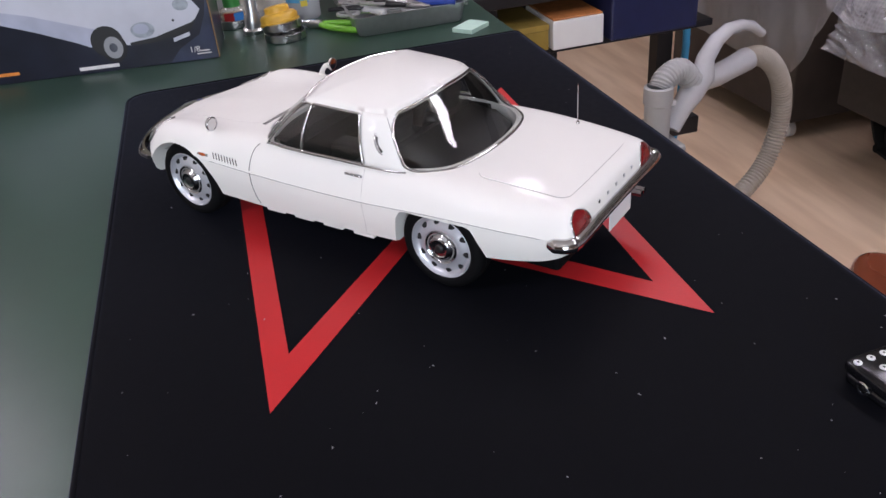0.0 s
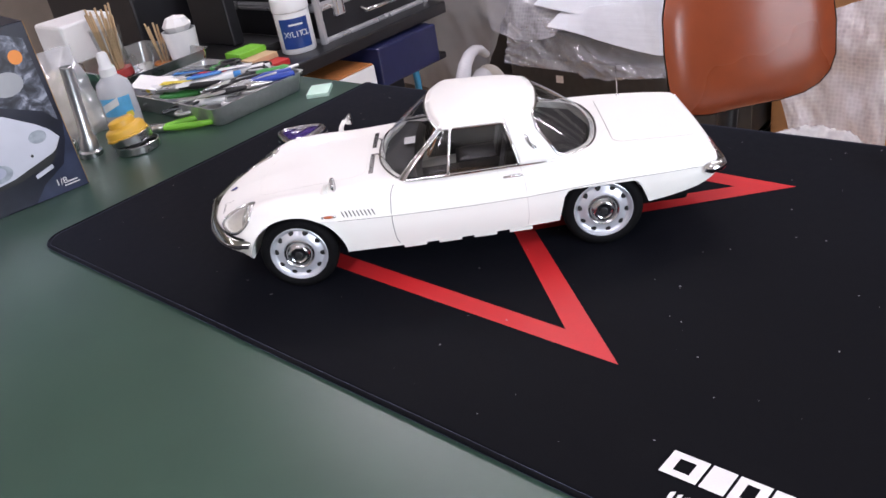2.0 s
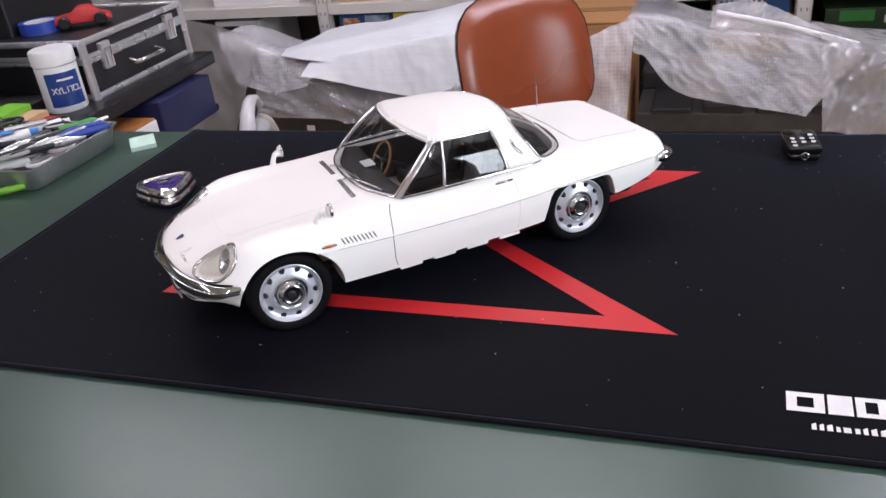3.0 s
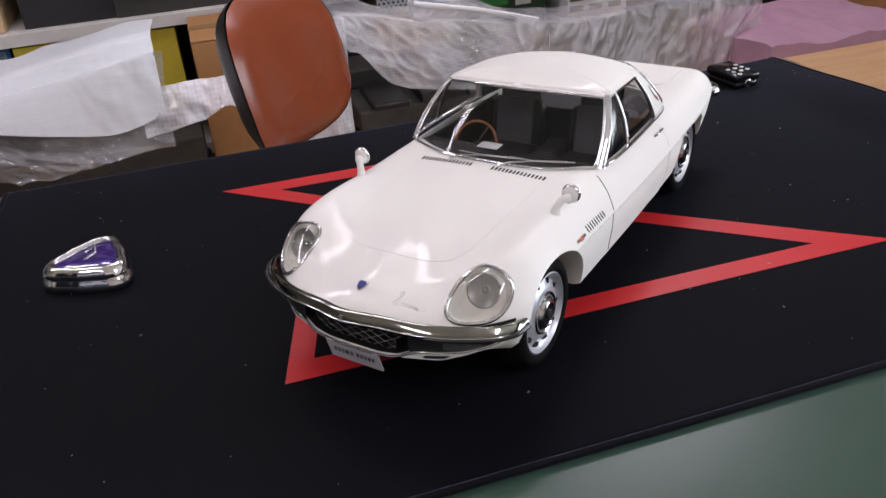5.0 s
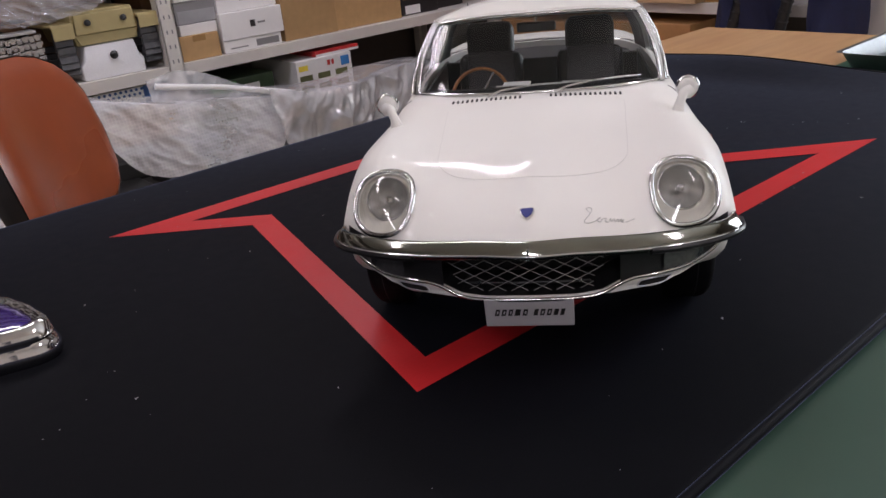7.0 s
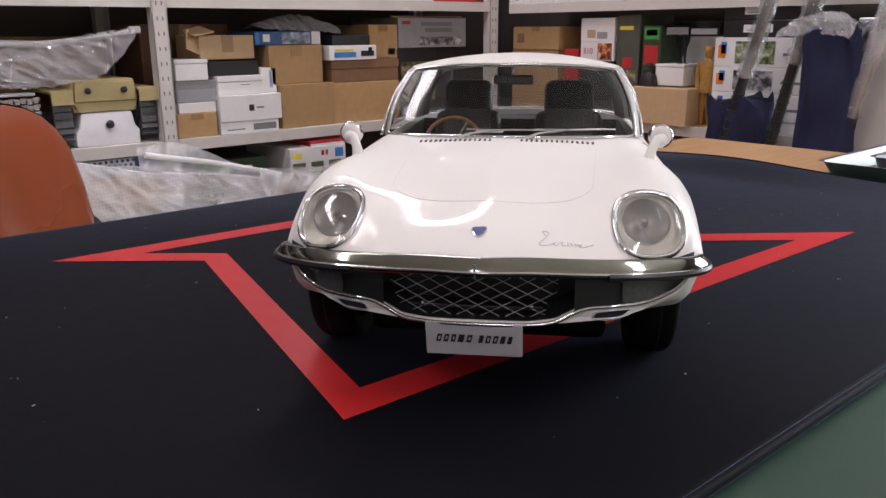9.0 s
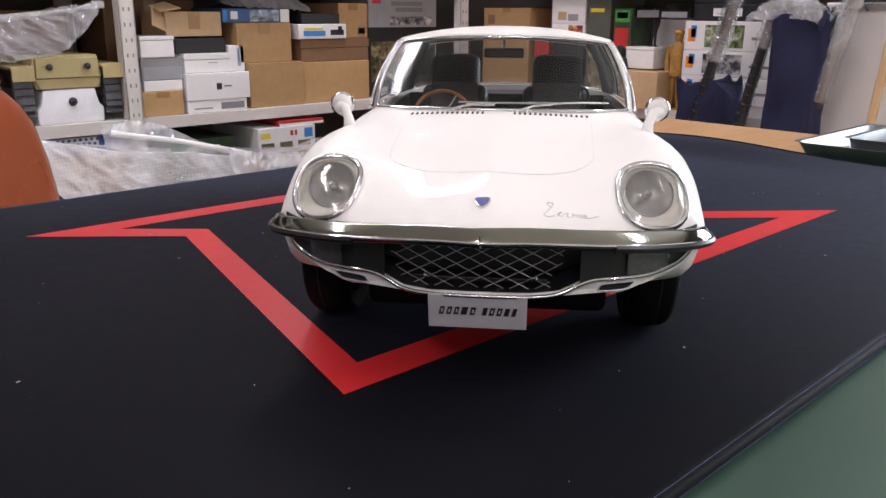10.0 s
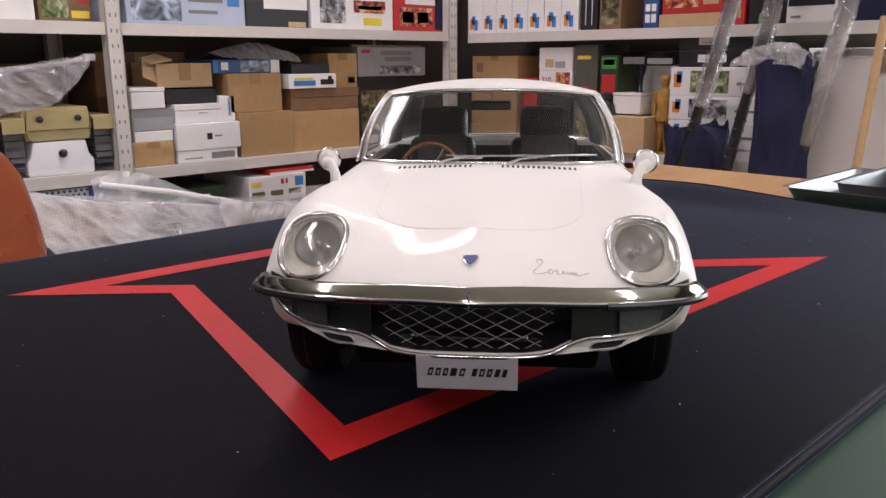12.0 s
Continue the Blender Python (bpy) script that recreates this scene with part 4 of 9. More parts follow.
for s in SIDES:
    side = (0, -s, 0)
    edge = [(-0.0445, s * 0.2, 0.0925), (-0.0478, s * 0.2, 0.086), (-0.0500, s * 0.2, 0.066), (-0.0500, s * 0.2, 0.046), (-0.0480, s * 0.2, 0.037)]
    edge = [tuple(spline([(i, *e) for i, e in enumerate(edge)])(k)) for k in np.linspace(0, 4, 24)]
    seam(edge, side, r=0.00036)
    edge = [(0.0745, s * 0.2, 0.092), (0.077, s * 0.2, 0.080), (0.077, s * 0.2, 0.05), (0.075, s * 0.2, 0.037)]
    edge = [tuple(spline([(i, *e) for i, e in enumerate(edge)])(k)) for k in np.linspace(0, 3, 20)]
    part("panel_gap", tube([on_skin(p, side)[0] for p in edge], 0.00016, 5), M["fine_gap"], car)
    # crease line along the flank
    line = [(x, s * 0.2, f_zk(x) - 0.0003) for x in np.linspace(-0.100, 0.235, 60)]
    seam(line, side, "flank_line", 0.00022)
    # gills behind the front wheel
    for k in range(9):
        x = -0.0950 + 0.0036 * k
        z = 0.0768 - 0.00022 * k
        a, _ = on_skin((x - 0.0012, s * 0.2, z + 0.0027), side)
        c, _ = on_skin((x + 0.0012, s * 0.2, z - 0.0027), side)
        part("gill", tube([a, a.lerp(c, 0.1), a.lerp(c, 0.9), c], [0.0003, 0.0006, 0.0006, 0.0003], 6), M["seam"], car)
    a, _ = on_skin((-0.1135, s * 0.2, 0.0765), side)
    c, nn = on_skin((-0.1030, s * 0.2, 0.0757), side)
    lamp = part("side_lamp", tube([a, a.lerp(c, 0.5) + nn * 0.0008, c], [0.0010, 0.0016, 0.0010], 8), M["amber"], car, "small amber side lamp", smooth=60)
    part("lamp_bezel", tube([a - Vector((0.0014, 0, 0.0002)), c + Vector((0.0014, 0, 0.0002))], 0.0013, 8), M["chrome"], lamp, smooth=60)
    # door handle
    a, nn = on_skin((0.058, s * 0.2, 0.0862), side)
    c, _ = on_skin((0.0745, s * 0.2, 0.0862), side)
    hb = tube([a, a + nn * 0.0018 + Vector((0.001, 0, 0)), c + nn * 0.0022 - Vector((0.001, 0, 0)), c], [0.0009, 0.0011, 0.0013, 0.0010], 8)
    part("door_handle", hb, M["chrome"], car, smooth=60)
    # sill strips
    for k in range(4):
        x0 = -0.045 + 0.034 * k
        part("sill_strip", box(x0, x0 + 0.022, s * 0.0885 - 0.0020, s * 0.0885 + 0.0020, 0.0290, 0.0325, 0.0006), M["car_white"], car)

# ---- head lamps ----
for s in SIDES:
    c0, nn, e1, e2 = lamp_frame(s)
    ringp, norms = [], []
    for a, q in lamp_outline(1.0):
        loc, nor = on_skin(c0 + nn * 0.06 + e1 * a + e2 * q, -nn)
        ringp.append(loc + nor * 0.0006)
    head = part("head_lamp", tube(ringp, 0.0014, 10, True), M["chrome"], car, "egg-shaped chrome-ringed head lamp", smooth=60)
    rows = []
    for k in np.linspace(0.98, 0.05, 9):
        row = []
        for a, q in lamp_outline(k):
            loc, nor = on_skin(c0 + nn * 0.06 + e1 * a + e2 * q, -nn)
            row.append(loc + nn * 0.0004 + nor * 0.0016 * (1 - k * k))
        rows.append(row)
    b = grid(rows, wrap_v=True)
    b.verts.ensure_lookup_table()
    b.faces.new([b.verts[8 * 40 + k] for k in range(40)])
    bmesh.ops.recalc_face_normals(b, faces=b.faces[:])
    part("lamp_cover", b, M["lens"], head, "clear lamp cover", smooth=70)
    # round reflector, set a little high and towards the middle, in a pale pan that fills the rest
    mid, tilt = on_skin(c0 + nn * 0.06 + e2 * 0.0018 + e1 * 0.0012, -nn)
    axis = (nn * 0.62 + tilt * 0.38).normalized()
    m = Vector((0, 0, 1)).rotation_difference(axis).to_matrix().to_4x4()
    m.translation = mid - nn * 0.0068
    R = 0.0108
    u1, u2 = e1 - axis * e1.dot(axis), e2 - axis * e2.dot(axis)
    u1, u2 = u1.normalized(), u2.normalized()
    outer, inner = [], []
    for j, (a, q) in enumerate(lamp_outline(0.95)):
        loc, nor = on_skin(c0 + nn * 0.06 + e1 * a + e2 * q, -nn)
        g = 2 * math.pi * j / 40
        outer.append(loc - nn * 0.0016)
        inner.append(m.translation + (u1 * math.cos(g) + u2 * math.sin(g)) * R)
    pan = [[p.lerp(q, k) - nn * 0.0022 * math.sin(math.pi * k) for p, q in zip(outer, inner)] for k in (0.0, 0.15, 0.35, 0.6, 0.85, 1.0)]
    b = grid(pan, wrap_v=True)
    bmesh.ops.recalc_face_normals(b, faces=b.faces[:])
    part("lamp_pan", b, M["lamp_pan"], head, "pale grey lamp pan", smooth=60)
    prof = [(R, 0.0)] + [(R * k, -0.0048 * (1 - k * k) + 0.00022 * (i % 2)) for i, k in enumerate(np.linspace(0.96, 0.12, 11))] + [(0.0, -0.0048)]
    lampr = part("reflector", lathe(prof, 36, m=m), M["reflector"], head, "silvered round reflector with fine rings", smooth=50)
    part("reflector_rim", tube([m @ Vector((R * math.cos(g), R * math.sin(g), 0.0002)) for g in np.linspace(0, 2 * math.pi, 37)[:-1]], 0.00045, 6, True), M["steel"], lampr, "thin bright rim", smooth=60)
    part("bulb_glass", lathe([(R * 0.96, 0.0002), (R * 0.7, 0.0020), (R * 0.35, 0.0028), (0.0, 0.0030)], 32, m=m), M["lens"], head, smooth=60)
    part("bulb", lathe([(0.0, 0.0006), (0.0016, 0.0), (0.0021, -0.0022), (0.0019, -0.0042)], 12, m=m), M["hub_chrome"], head, smooth=60)


# ---- bumpers ----
def sweep(path, profile):
    """Profile of (outward, up) pairs swept along a path in plan; outward is away from the car's middle."""
    pts = [Vector(p) for p in path]
    rows = []
    for i, p in enumerate(pts):
        d = pts[min(i + 1, len(pts) - 1)] - pts[max(i - 1, 0)]
        o = Vector((d.y, -d.x, 0)).normalized()
        if o.dot(Vector((p.x, p.y * 0.5, 0))) < 0:
            o = -o
        k = profile(i / (len(pts) - 1))
        rows.append([p + o * a + Vector((0, 0, c)) for a, c in k])
    b = grid(rows, wrap_v=True)
    b.verts.ensure_lookup_table()
    n = len(rows[0])
    b.faces.new([b.verts[k] for k in range(n)])
    b.faces.new([b.verts[(len(rows) - 1) * n + k] for k in range(n)])
    bmesh.ops.recalc_face_normals(b, faces=b.faces[:])
    return b


def bar_profile(t):
    e = min(t, 1 - t)
    k = min(1.0, 0.35 + e * 9)
    h = 0.0043 * (0.62 + 0.38 * min(1, e * 5)) * min(1, k + 0.2)
    d = 0.0052 * k
    return [(-0.0010, h * 0.95), (0.22 * d, h), (0.42 * d, h * 0.86), (0.92 * d, -h * 0.12), (d, -h * 0.34), (0.96 * d, -h * 0.55), (0.80 * d, -h * 0.72), (0.4 * d, -h * 0.85), (-0.0010, -h * 0.9)]


half = [(-0.2405, 0.0, 0.0672), (-0.2370, 0.020, 0.0668), (-0.2325, 0.045, 0.0656), (-0.2245, 0.066, 0.0640), (-0.2130, 0.0835, 0.0624), (-0.2015, 0.0930, 0.0612), (-0.1880, 0.0970, 0.0604)]
fs = spline([(i - 6, p[0], -p[1], p[2]) for i, p in enumerate(half[::-1])] + [(i, *p) for i, p in list(enumerate(half))[1:]])
bumper = part("front_bumper", sweep([tuple(fs(k)) for k in np.linspace(-6, 6, 72)], bar_profile), M["bumper_chrome"], car, "chrome front bumper with pointed middle", smooth=40)
for s in SIDES:
    q = []
    for k in np.linspace(2.3, 5.9, 30):
        p, d = Vector(fs(k)), Vector(fs(k + 0.01)) - Vector(fs(k - 0.01))
        o = Vector((-d.y, d.x, 0)).normalized()
        p += o * (0.0046 if k < 5 else 0.0046 - 0.0022 * (k - 5)) + Vector((0, 0, -0.0020))
        q.append((p.x, s * p.y, p.z))
    part("rubber_strip", tube(q, 0.0019, 8), M["black_plastic"], bumper, "black rubber strip")
bead = []
for k in np.linspace(-5.2, 5.2, 80):
    p, d = Vector(fs(k)), Vector(fs(k + 0.01)) - Vector(fs(k - 0.01))
    o = Vector((-d.y, d.x, 0)).normalized()
    bead.append(p + o * (0.0051 if abs(k) < 4.5 else 0.0051 - 0.002 * (abs(k) - 4.5)) + Vector((0, 0, -0.0009)))
part("lower_bead", tube(bead, 0.00075, 8), M["chrome"], bumper, "bright lower bead", smooth=60)
part("middle_rib", box(-0.2458, -0.242, -0.0005, 0.0005, 0.0640, 0.0700, 0.0003), M["chrome"], bumper)
def rear_profile(t):
    e = min(t, 1 - t)
    k = min(1.0, 0.4 + e * 9)
    h, d = (0.0046 + 0.0008 * (e < 0.235)) * min(1, k + 0.15), (0.0062 + 0.0009 * (e < 0.235)) * k
    return [(-0.0010, h * 0.9), (0.35 * d, h), (0.75 * d, h * 0.7), (0.97 * d, h * 0.2), (d, -h * 0.2), (0.9 * d, -h * 0.6), (0.6 * d, -h * 0.9), (-0.0010, -h)]


half = [(0.2578, 0.0, 0.0655), (0.2580, 0.035, 0.0655), (0.2586, 0.064, 0.0653), (0.2580, 0.0775, 0.0651), (0.2540, 0.0835, 0.0648), (0.2480, 0.0856, 0.0646), (0.2410, 0.0872, 0.0644)]
fs2 = spline([(i - 6, p[0], -p[1], p[2]) for i, p in enumerate(half[::-1])] + [(i, *p) for i, p in list(enumerate(half))[1:]])
part("rear_bumper", sweep([tuple(fs2(k)) for k in np.linspace(-6, 6, 72)], rear_profile), M["chrome"], car, "bright chrome wrap-round rear bumper", smooth=40)

# ---- grille ----
part("grille_backing", prism([(y * 0.97, z) for y, z in mouth], -0.2085, -0.2065, m=Matrix(((0, 0, 1, 0), (1, 0, 0, 0), (0, 1, 0, 0), (0, 0, 0, 1)))), M["black_plastic"], car)


def front_x(y):
    return -0.2370 + 0.0465 * (abs(y) / 0.0955) ** BOW


b = bmesh.new()
pitch = 0.0104
for k in range(-12, 13):
    for sg in (-1, 1):
        pts = []
        for i in range(25):
            z = 0.0425 + 0.0205 * i / 24
            y = k * pitch + sg * (z - 0.0535) * 1.95
            off = y - 0.0022
            lim = 0.0300 + (z - 0.0425) * 0.45
            if abs(off) < lim:
                pts.append((front_x(y) + 0.0055, y, z))
        if len(pts) > 2:
            tube(pts, 0.00018, 5, bm=b)
grille = part("grille_mesh", b, M["grille_wire"], car, "chrome diamond mesh grille")
part("lower_bar", tube([(front_x(y) + 0.0066, y, 0.0470) for y in np.linspace(-0.027, 0.029, 14)], 0.0006, 6), M["black_plastic"], grille)
for y in (-0.0225, 0.0235):
    part("stud", lathe([(0.0011, 0.0), (0.0009, 0.0008), (0.0, 0.0010)], 10, m=pose(front_x(y) + 0.0052, y, 0.0478, 0, -90, 0)), M["chrome"], grille)
trim = [(front_x(y) - 0.0004, y, z) for y, z in ((0.0930, 0.0560), (0.0840, 0.0500), (0.0710, 0.0480), (0.0570, 0.0484), (0.0462, 0.0488), (0.0392, 0.0468), (0.0322, 0.0435), (0.0215, 0.0421), (0.0, 0.0418))]
fs3 = spline([(i - 8, p[0], -p[1], p[2]) for i, p in enumerate(trim)] + [(i, *p) for i, p in list(enumerate(trim[::-1]))[1:]])
part("grille_trim", tube([Vector(fs3(k)) - Vector((0.0006, 0, 0)) for k in np.linspace(-8, 8, 110)], 0.0009, 8), M["chrome"], car, "chrome trim under the grille", smooth=60)
f_trim = spline([(0.0322, 0.0435), (0.0392, 0.0468), (0.0462, 0.0488), (0.057, 0.0484), (0.071, 0.0480), (0.084, 0.0500), (0.0935, 0.0560)])


def nose_panel(s, y0, y1, lift, low=0.0, top=0.0640):
    """Strip on the nose between the trim and the bumper."""
    rows = []
    for y in np.linspace(y0, y1, 16):
        row = []
        for k in np.linspace(0, 1, 6):
            z = f_trim(y) + low + (top - f_trim(y) - low) * k
            loc, nor = on_skin((-0.30, s * y, z), (1, 0, 0))
            row.append(loc + nor * lift)
        rows.append(row)
    b = grid(rows)
    bmesh.ops.recalc_face_normals(b, faces=b.faces[:])
    return b


f_pod = spline([(0.0325, 0.0012), (0.041, 0.0028), (0.046, 0.0048), (0.052, 0.0063), (0.0585, 0.0062), (0.065, 0.0044), (0.073, 0.0026), (0.081, 0.0016), (0.088, 0.0006)])
for s in SIDES:
    lamp = part("turn_lamp", nose_panel(s, 0.040, 0.0925, 0.0005), M["black_plastic"], car, "dark turn lamp panel below the bumper", smooth=60)
    part("lamp_glass", nose_panel(s, 0.0590, 0.0780, 0.0016, 0.0012, 0.0600), M["lamp_smoke"], lamp, "smoky grey lamp glass", smooth=60)
    # pod with a slanting brake duct, hung under the trim and leaning back
    rows = []
    for y in np.linspace(0.0325, 0.088, 40):
        d = f_pod(y)
        rows.append([(front_x(y) - 0.0004 + 0.0012 * k * k, s * y, f_trim(y) - 0.0003 - d * k) for k in np.linspace(0, 1, 6)] + [(front_x(y) + 0.004, s * y, f_trim(y) - d - 0.0003), (front_x(y) + 0.015, s * y, f_trim(y) - d + 0.0012)])
    b = grid(rows)
    bmesh.ops.recalc_face_normals(b, faces=b.faces[:])
    pod = part("duct_pod", b, M["car_white"], car, "white pod with a brake duct", smooth=50)
    duct = [(0.0565, 0.0466), (0.0500, 0.0466), (0.0482, 0.0452), (0.0484, 0.0437), (0.0530, 0.0431), (0.0595, 0.0431), (0.0622, 0.0445), (0.0632, 0.0460)]
    n_d = len(duct)
    f_d = spline([(i - 1, *duct[(i - 1) % n_d]) for i in range(n_d + 3)])
    pts = []
    for k in np.linspace(0, n_d, 41)[:-1]:
        y, z = f_d(k)
        q = (f_trim(y) - 0.0003 - z) / f_pod(y)
        pts.append(Vector((front_x(y) - 0.0009 + 0.0012 * q * q, s * y, z)))
    part("duct_rim", tube(pts, 0.0004, 6, True), M["rim_silver"], pod, "bright duct rim", smooth=60)
    b = bmesh.new()
    b.faces.new([b.verts.new(p + Vector((-0.0001, 0, 0))) for p in pts])
    part("duct_opening", b, M["slot_dark"], pod)

edge = dense([(0, y, z) for y, z in mouth], 0.003)
part("grille_liner", grid([[(min(-0.2076, front_x(y) + d), y * 0.985, 0.0545 + (z - 0.0545) * 0.97) if d else (-0.2072, y * 0.985, 0.0545 + (z - 0.0545) * 0.97) for _, y, z in edge] for d in (0.0006, 0)], wrap_v=True), M["black_plastic"], car)

# show plate below the grille
plate = part("name_plate", box(-0.2385, -0.2370, -0.0193, 0.0215, 0.0262, 0.0424, 0.0004), M["plate_card"], car, "white show plate with slanted black lettering bars")
wid = [2.4, 2.4, 2.3, 2.9, 2.5, 1.4, 2.3, 2.4, 2.4, 2.4, 2.2]
y = 0.0172
for k, w in enumerate(wid):
    if k != 5:
        z0, z1 = 0.0329, 0.0368
        b = bmesh.new()
        sh = 0.0009
        o = [(y, z0), (y - w * 0.001 + 0.0004, z0), (y - w * 0.001 + 0.0004 - sh, z1), (y - sh, z1)]
        b.faces.new([b.verts.new((-0.23865, yy, zz)) for yy, zz in o])
        inner = [(y - 0.0007 - sh * 0.3, z0 + 0.0011), (y - w * 0.001 + 0.0010 - sh * 0.3, z0 + 0.0011), (y - w * 0.001 + 0.0010 - sh * 0.7, z1 - 0.0011), (y - 0.0007 - sh * 0.7, z1 - 0.0011)]
        bar = part("lettering_bar", b, M["black_print"], plate)
        if k in (0, 1, 2, 4, 7, 8):
            b = bmesh.new()
            b.faces.new([b.verts.new((-0.23872, yy, zz)) for yy, zz in inner])
            part("lettering_gap", b, M["plate_card"], bar)
    y -= w * 0.00128
for s in SIDES:
    part("plate_bracket", box(-0.2372, -0.228, s * 0.012 - 0.0012, s * 0.012 + 0.0012, 0.0405, 0.0430, 0.0003), M["white_card"], car)

# badge and script on the nose
loc, nor = on_skin((-0.2204, 0.0007, 0.2), DOWN)
m = Matrix.Translation(loc + nor * 0.0004) @ Vector((0, 0, 1)).rotation_difference(nor).to_matrix().to_4x4()
shield = [(0.0034, -0.0032), (0.0040, -0.0016), (0.0036, 0.0), (0.0040, 0.0016), (0.0034, 0.0032), (0.0012, 0.0034), (-0.0016, 0.0024), (-0.0036, 0.0009), (-0.0042, 0.0), (-0.0036, -0.0009), (-0.0016, -0.0024), (0.0012, -0.0034)]
badge = part("nose_badge", prism(shield, -0.0006, 0.0008, 0.0002, m=m), M["chrome"], car, "small chrome shield badge with blue centre", smooth=40)
part("badge_enamel", prism([(x * 0.84, q * 0.84) for x, q in shield], 0.0008, 0.0011, m=m), paint("blue_enamel", (0.018, 0.03, 0.20), 0.4, spec=0.3), badge)
script = [(0.0, 3.2), (-1.2, 4.6), (-0.4, 5.2), (0.6, 4.4), (-0.6, 2.2), (-2.0, 0.4), (-1.2, -0.3), (0.8, 0.2), (2.4, 1.2), (3.0, 1.7), (2.2, 1.4), (2.1, 0.5), (3.0, 0.3), (3.6, 1.2), (4.8, 1.5), (4.4, 0.5), (5.4, 0.4), (6.2, 1.6), (6.2, 0.4), (7.2, 1.5), (7.4, 0.5), (8.4, 1.5), (8.4, 0.5), (9.4, 1.6), (9.2, 0.6), (10.2, 1.5), (9.6, 0.6), (11.0, 0.8), (13.5, 1.9)]
f_s = spline([(i, *p) for i, p in enumerate(script)])
pts = []
for k in np.linspace(0, len(script) - 1, 110):
    a, q = f_s(k)
    loc, nor = on_skin((-0.2248 + 0.0019 * q, -0.0278 - 0.00145 * a, 0.2), DOWN)
    pts.append(loc + nor * 0.0002)
part("nose_script", tube(pts, 0.00012, 5), M["steel"], car, "slanted chrome script")

plate.matrix_basis = pose(-0.2378, 0, 0.042, 0, -14, 0) @ pose(0.2378, 0, -0.042)

# scuttle grilles and wipers
for y0 in (-0.0515, 0.0095):
    for k in range(15):
        y = y0 + 0.0030 * k
        a, _ = on_skin((-0.0700, y, 0.2), DOWN)
        c, _ = on_skin((-0.0655, y, 0.2), DOWN)
        part("scuttle_slot", tube([a, c], 0.00075, 6), M["seam"], car)
for y0, y1 in ((0.030, -0.022), (-0.012, -0.060)):
    base, _ = on_skin((-0.064, y0, 0.2), DOWN)
    q = [base + Vector((0, 0, 0.001)), base + Vector((0.003, (y1 - y0) * 0.15, 0.0035)), Vector((-0.0575 + 0.010 * ((y0 + (y1 - y0) * 0.55) / 0.06) ** 2, y0 + (y1 - y0) * 0.55, 0.1010)), Vector((-0.0560 + 0.010 * (abs(y1) / 0.06) ** 2, y1, 0.1010))]
    wiper = part("wiper", tube(q, [0.0011, 0.0008, 0.0006, 0.0004], 6), M["chrome"], car, "slim chrome wiper arm", smooth=60)
    mid = q[2]
    part("wiper_blade", tube([mid + Vector((0.0, (y0 - y1) * 0.45, 0.0002)), mid + Vector((-0.0012, 0, 0)), q[3] + Vector((0.001, (y1 - y0) * 0.12, -0.0004))], 0.0005, 6), M["steel"], wiper)

# fender mirrors
for s in SIDES:
    base, nor = on_skin((-0.108, s * 0.0800, 0.2), DOWN)
    stem = [base - Vector((0.003, 0, 0.001)), base + Vector((-0.002, s * 0.001, 0.004)), base + Vector((0.001, s * 0.0035, 0.009)), Vector((-0.1030, s * 0.0865, 0.1015))]
    mir = part("fender_mirror", tube(stem, [0.0036, 0.0026, 0.0026, 0.0038], 12), M["car_white"], car, "white fender mirror with chrome rim", smooth=60)
    m = pose(-0.1005, s * 0.0865, 0.1035, 0, 90, 0)
    part("mirror_shell", lathe([(0.0, -0.0028), (0.0034, -0.0023), (0.0052, -0.0012), (0.0059, 0.0002), (0.0059, 0.0010)], 24, m=m), M["car_white"], mir, smooth=60)
    part("mirror_rim", lathe([(0.0057, -0.0006), (0.0066, 0.0002), (0.0067, 0.0016), (0.0062, 0.0024), (0.0052, 0.0024)], 24, m=m), M["chrome"], mir, smooth=60)
    part("mirror_glass", lathe([(0.0054, 0.0021), (0.0, 0.0022)], 24, m=m), M["chrome"], mir)

# ---- tail ----
for s in SIDES:
    o = [(0.0620, 0.0830), (0.0690, 0.0820), (0.0740, 0.0782), (0.0755, 0.0725), (0.0742, 0.0665), (0.0690, 0.0640), (0.0590, 0.0640), (0.0515, 0.0665), (0.0495, 0.0715), (0.0540, 0.0792)]
    f_o = spline([(i - 1, *o[(i - 1) % 10]) for i in range(13)])
    pts = []
    for k in np.linspace(0, 10, 41)[:-1]:
        a, q = f_o(k)
        loc, nor = on_skin((0.35, s * a, q), (-1, 0, 0))
        pts.append(loc)
    cen = sum(pts, Vector()) / len(pts)
    tl = part("tail_lamp", tube([p + Vector((0.0003, 0, 0)) for p in pts], 0.0007, 6, True), M["chrome"], car, "deep red tail lamp", smooth=60)
    rows = []
    for k in (0, 0.2, 0.4, 0.6, 0.8, 0.97):
        row = []
        for p in pts:
            q = p.lerp(cen, k)
            row.append(on_skin((0.35, q.y, q.z), (-1, 0, 0))[0] + Vector((0.0012 * (1 - (1 - k) ** 3) + 0.0004, 0, 0.0004)))
        rows.append(row)
    b = grid(rows, wrap_v=True)
    b.verts.ensure_lookup_table()
    b.faces.new([b.verts[5 * 40 + k] for k in range(40)])
    bmesh.ops.recalc_face_normals(b, faces=b.faces[:])
    part("lamp_glass", b, M["red_lamp"], tl, smooth=60)
    part("exhaust_tip", lathe([(0.0020, 0.0), (0.0026, 0.0), (0.0026, 0.012), (0.0020, 0.012)], 14, m=pose(0.2500, 0.048 + s * 0.0035, 0.0470, 0, 90, 0)), M["chrome"], car, smooth=40)
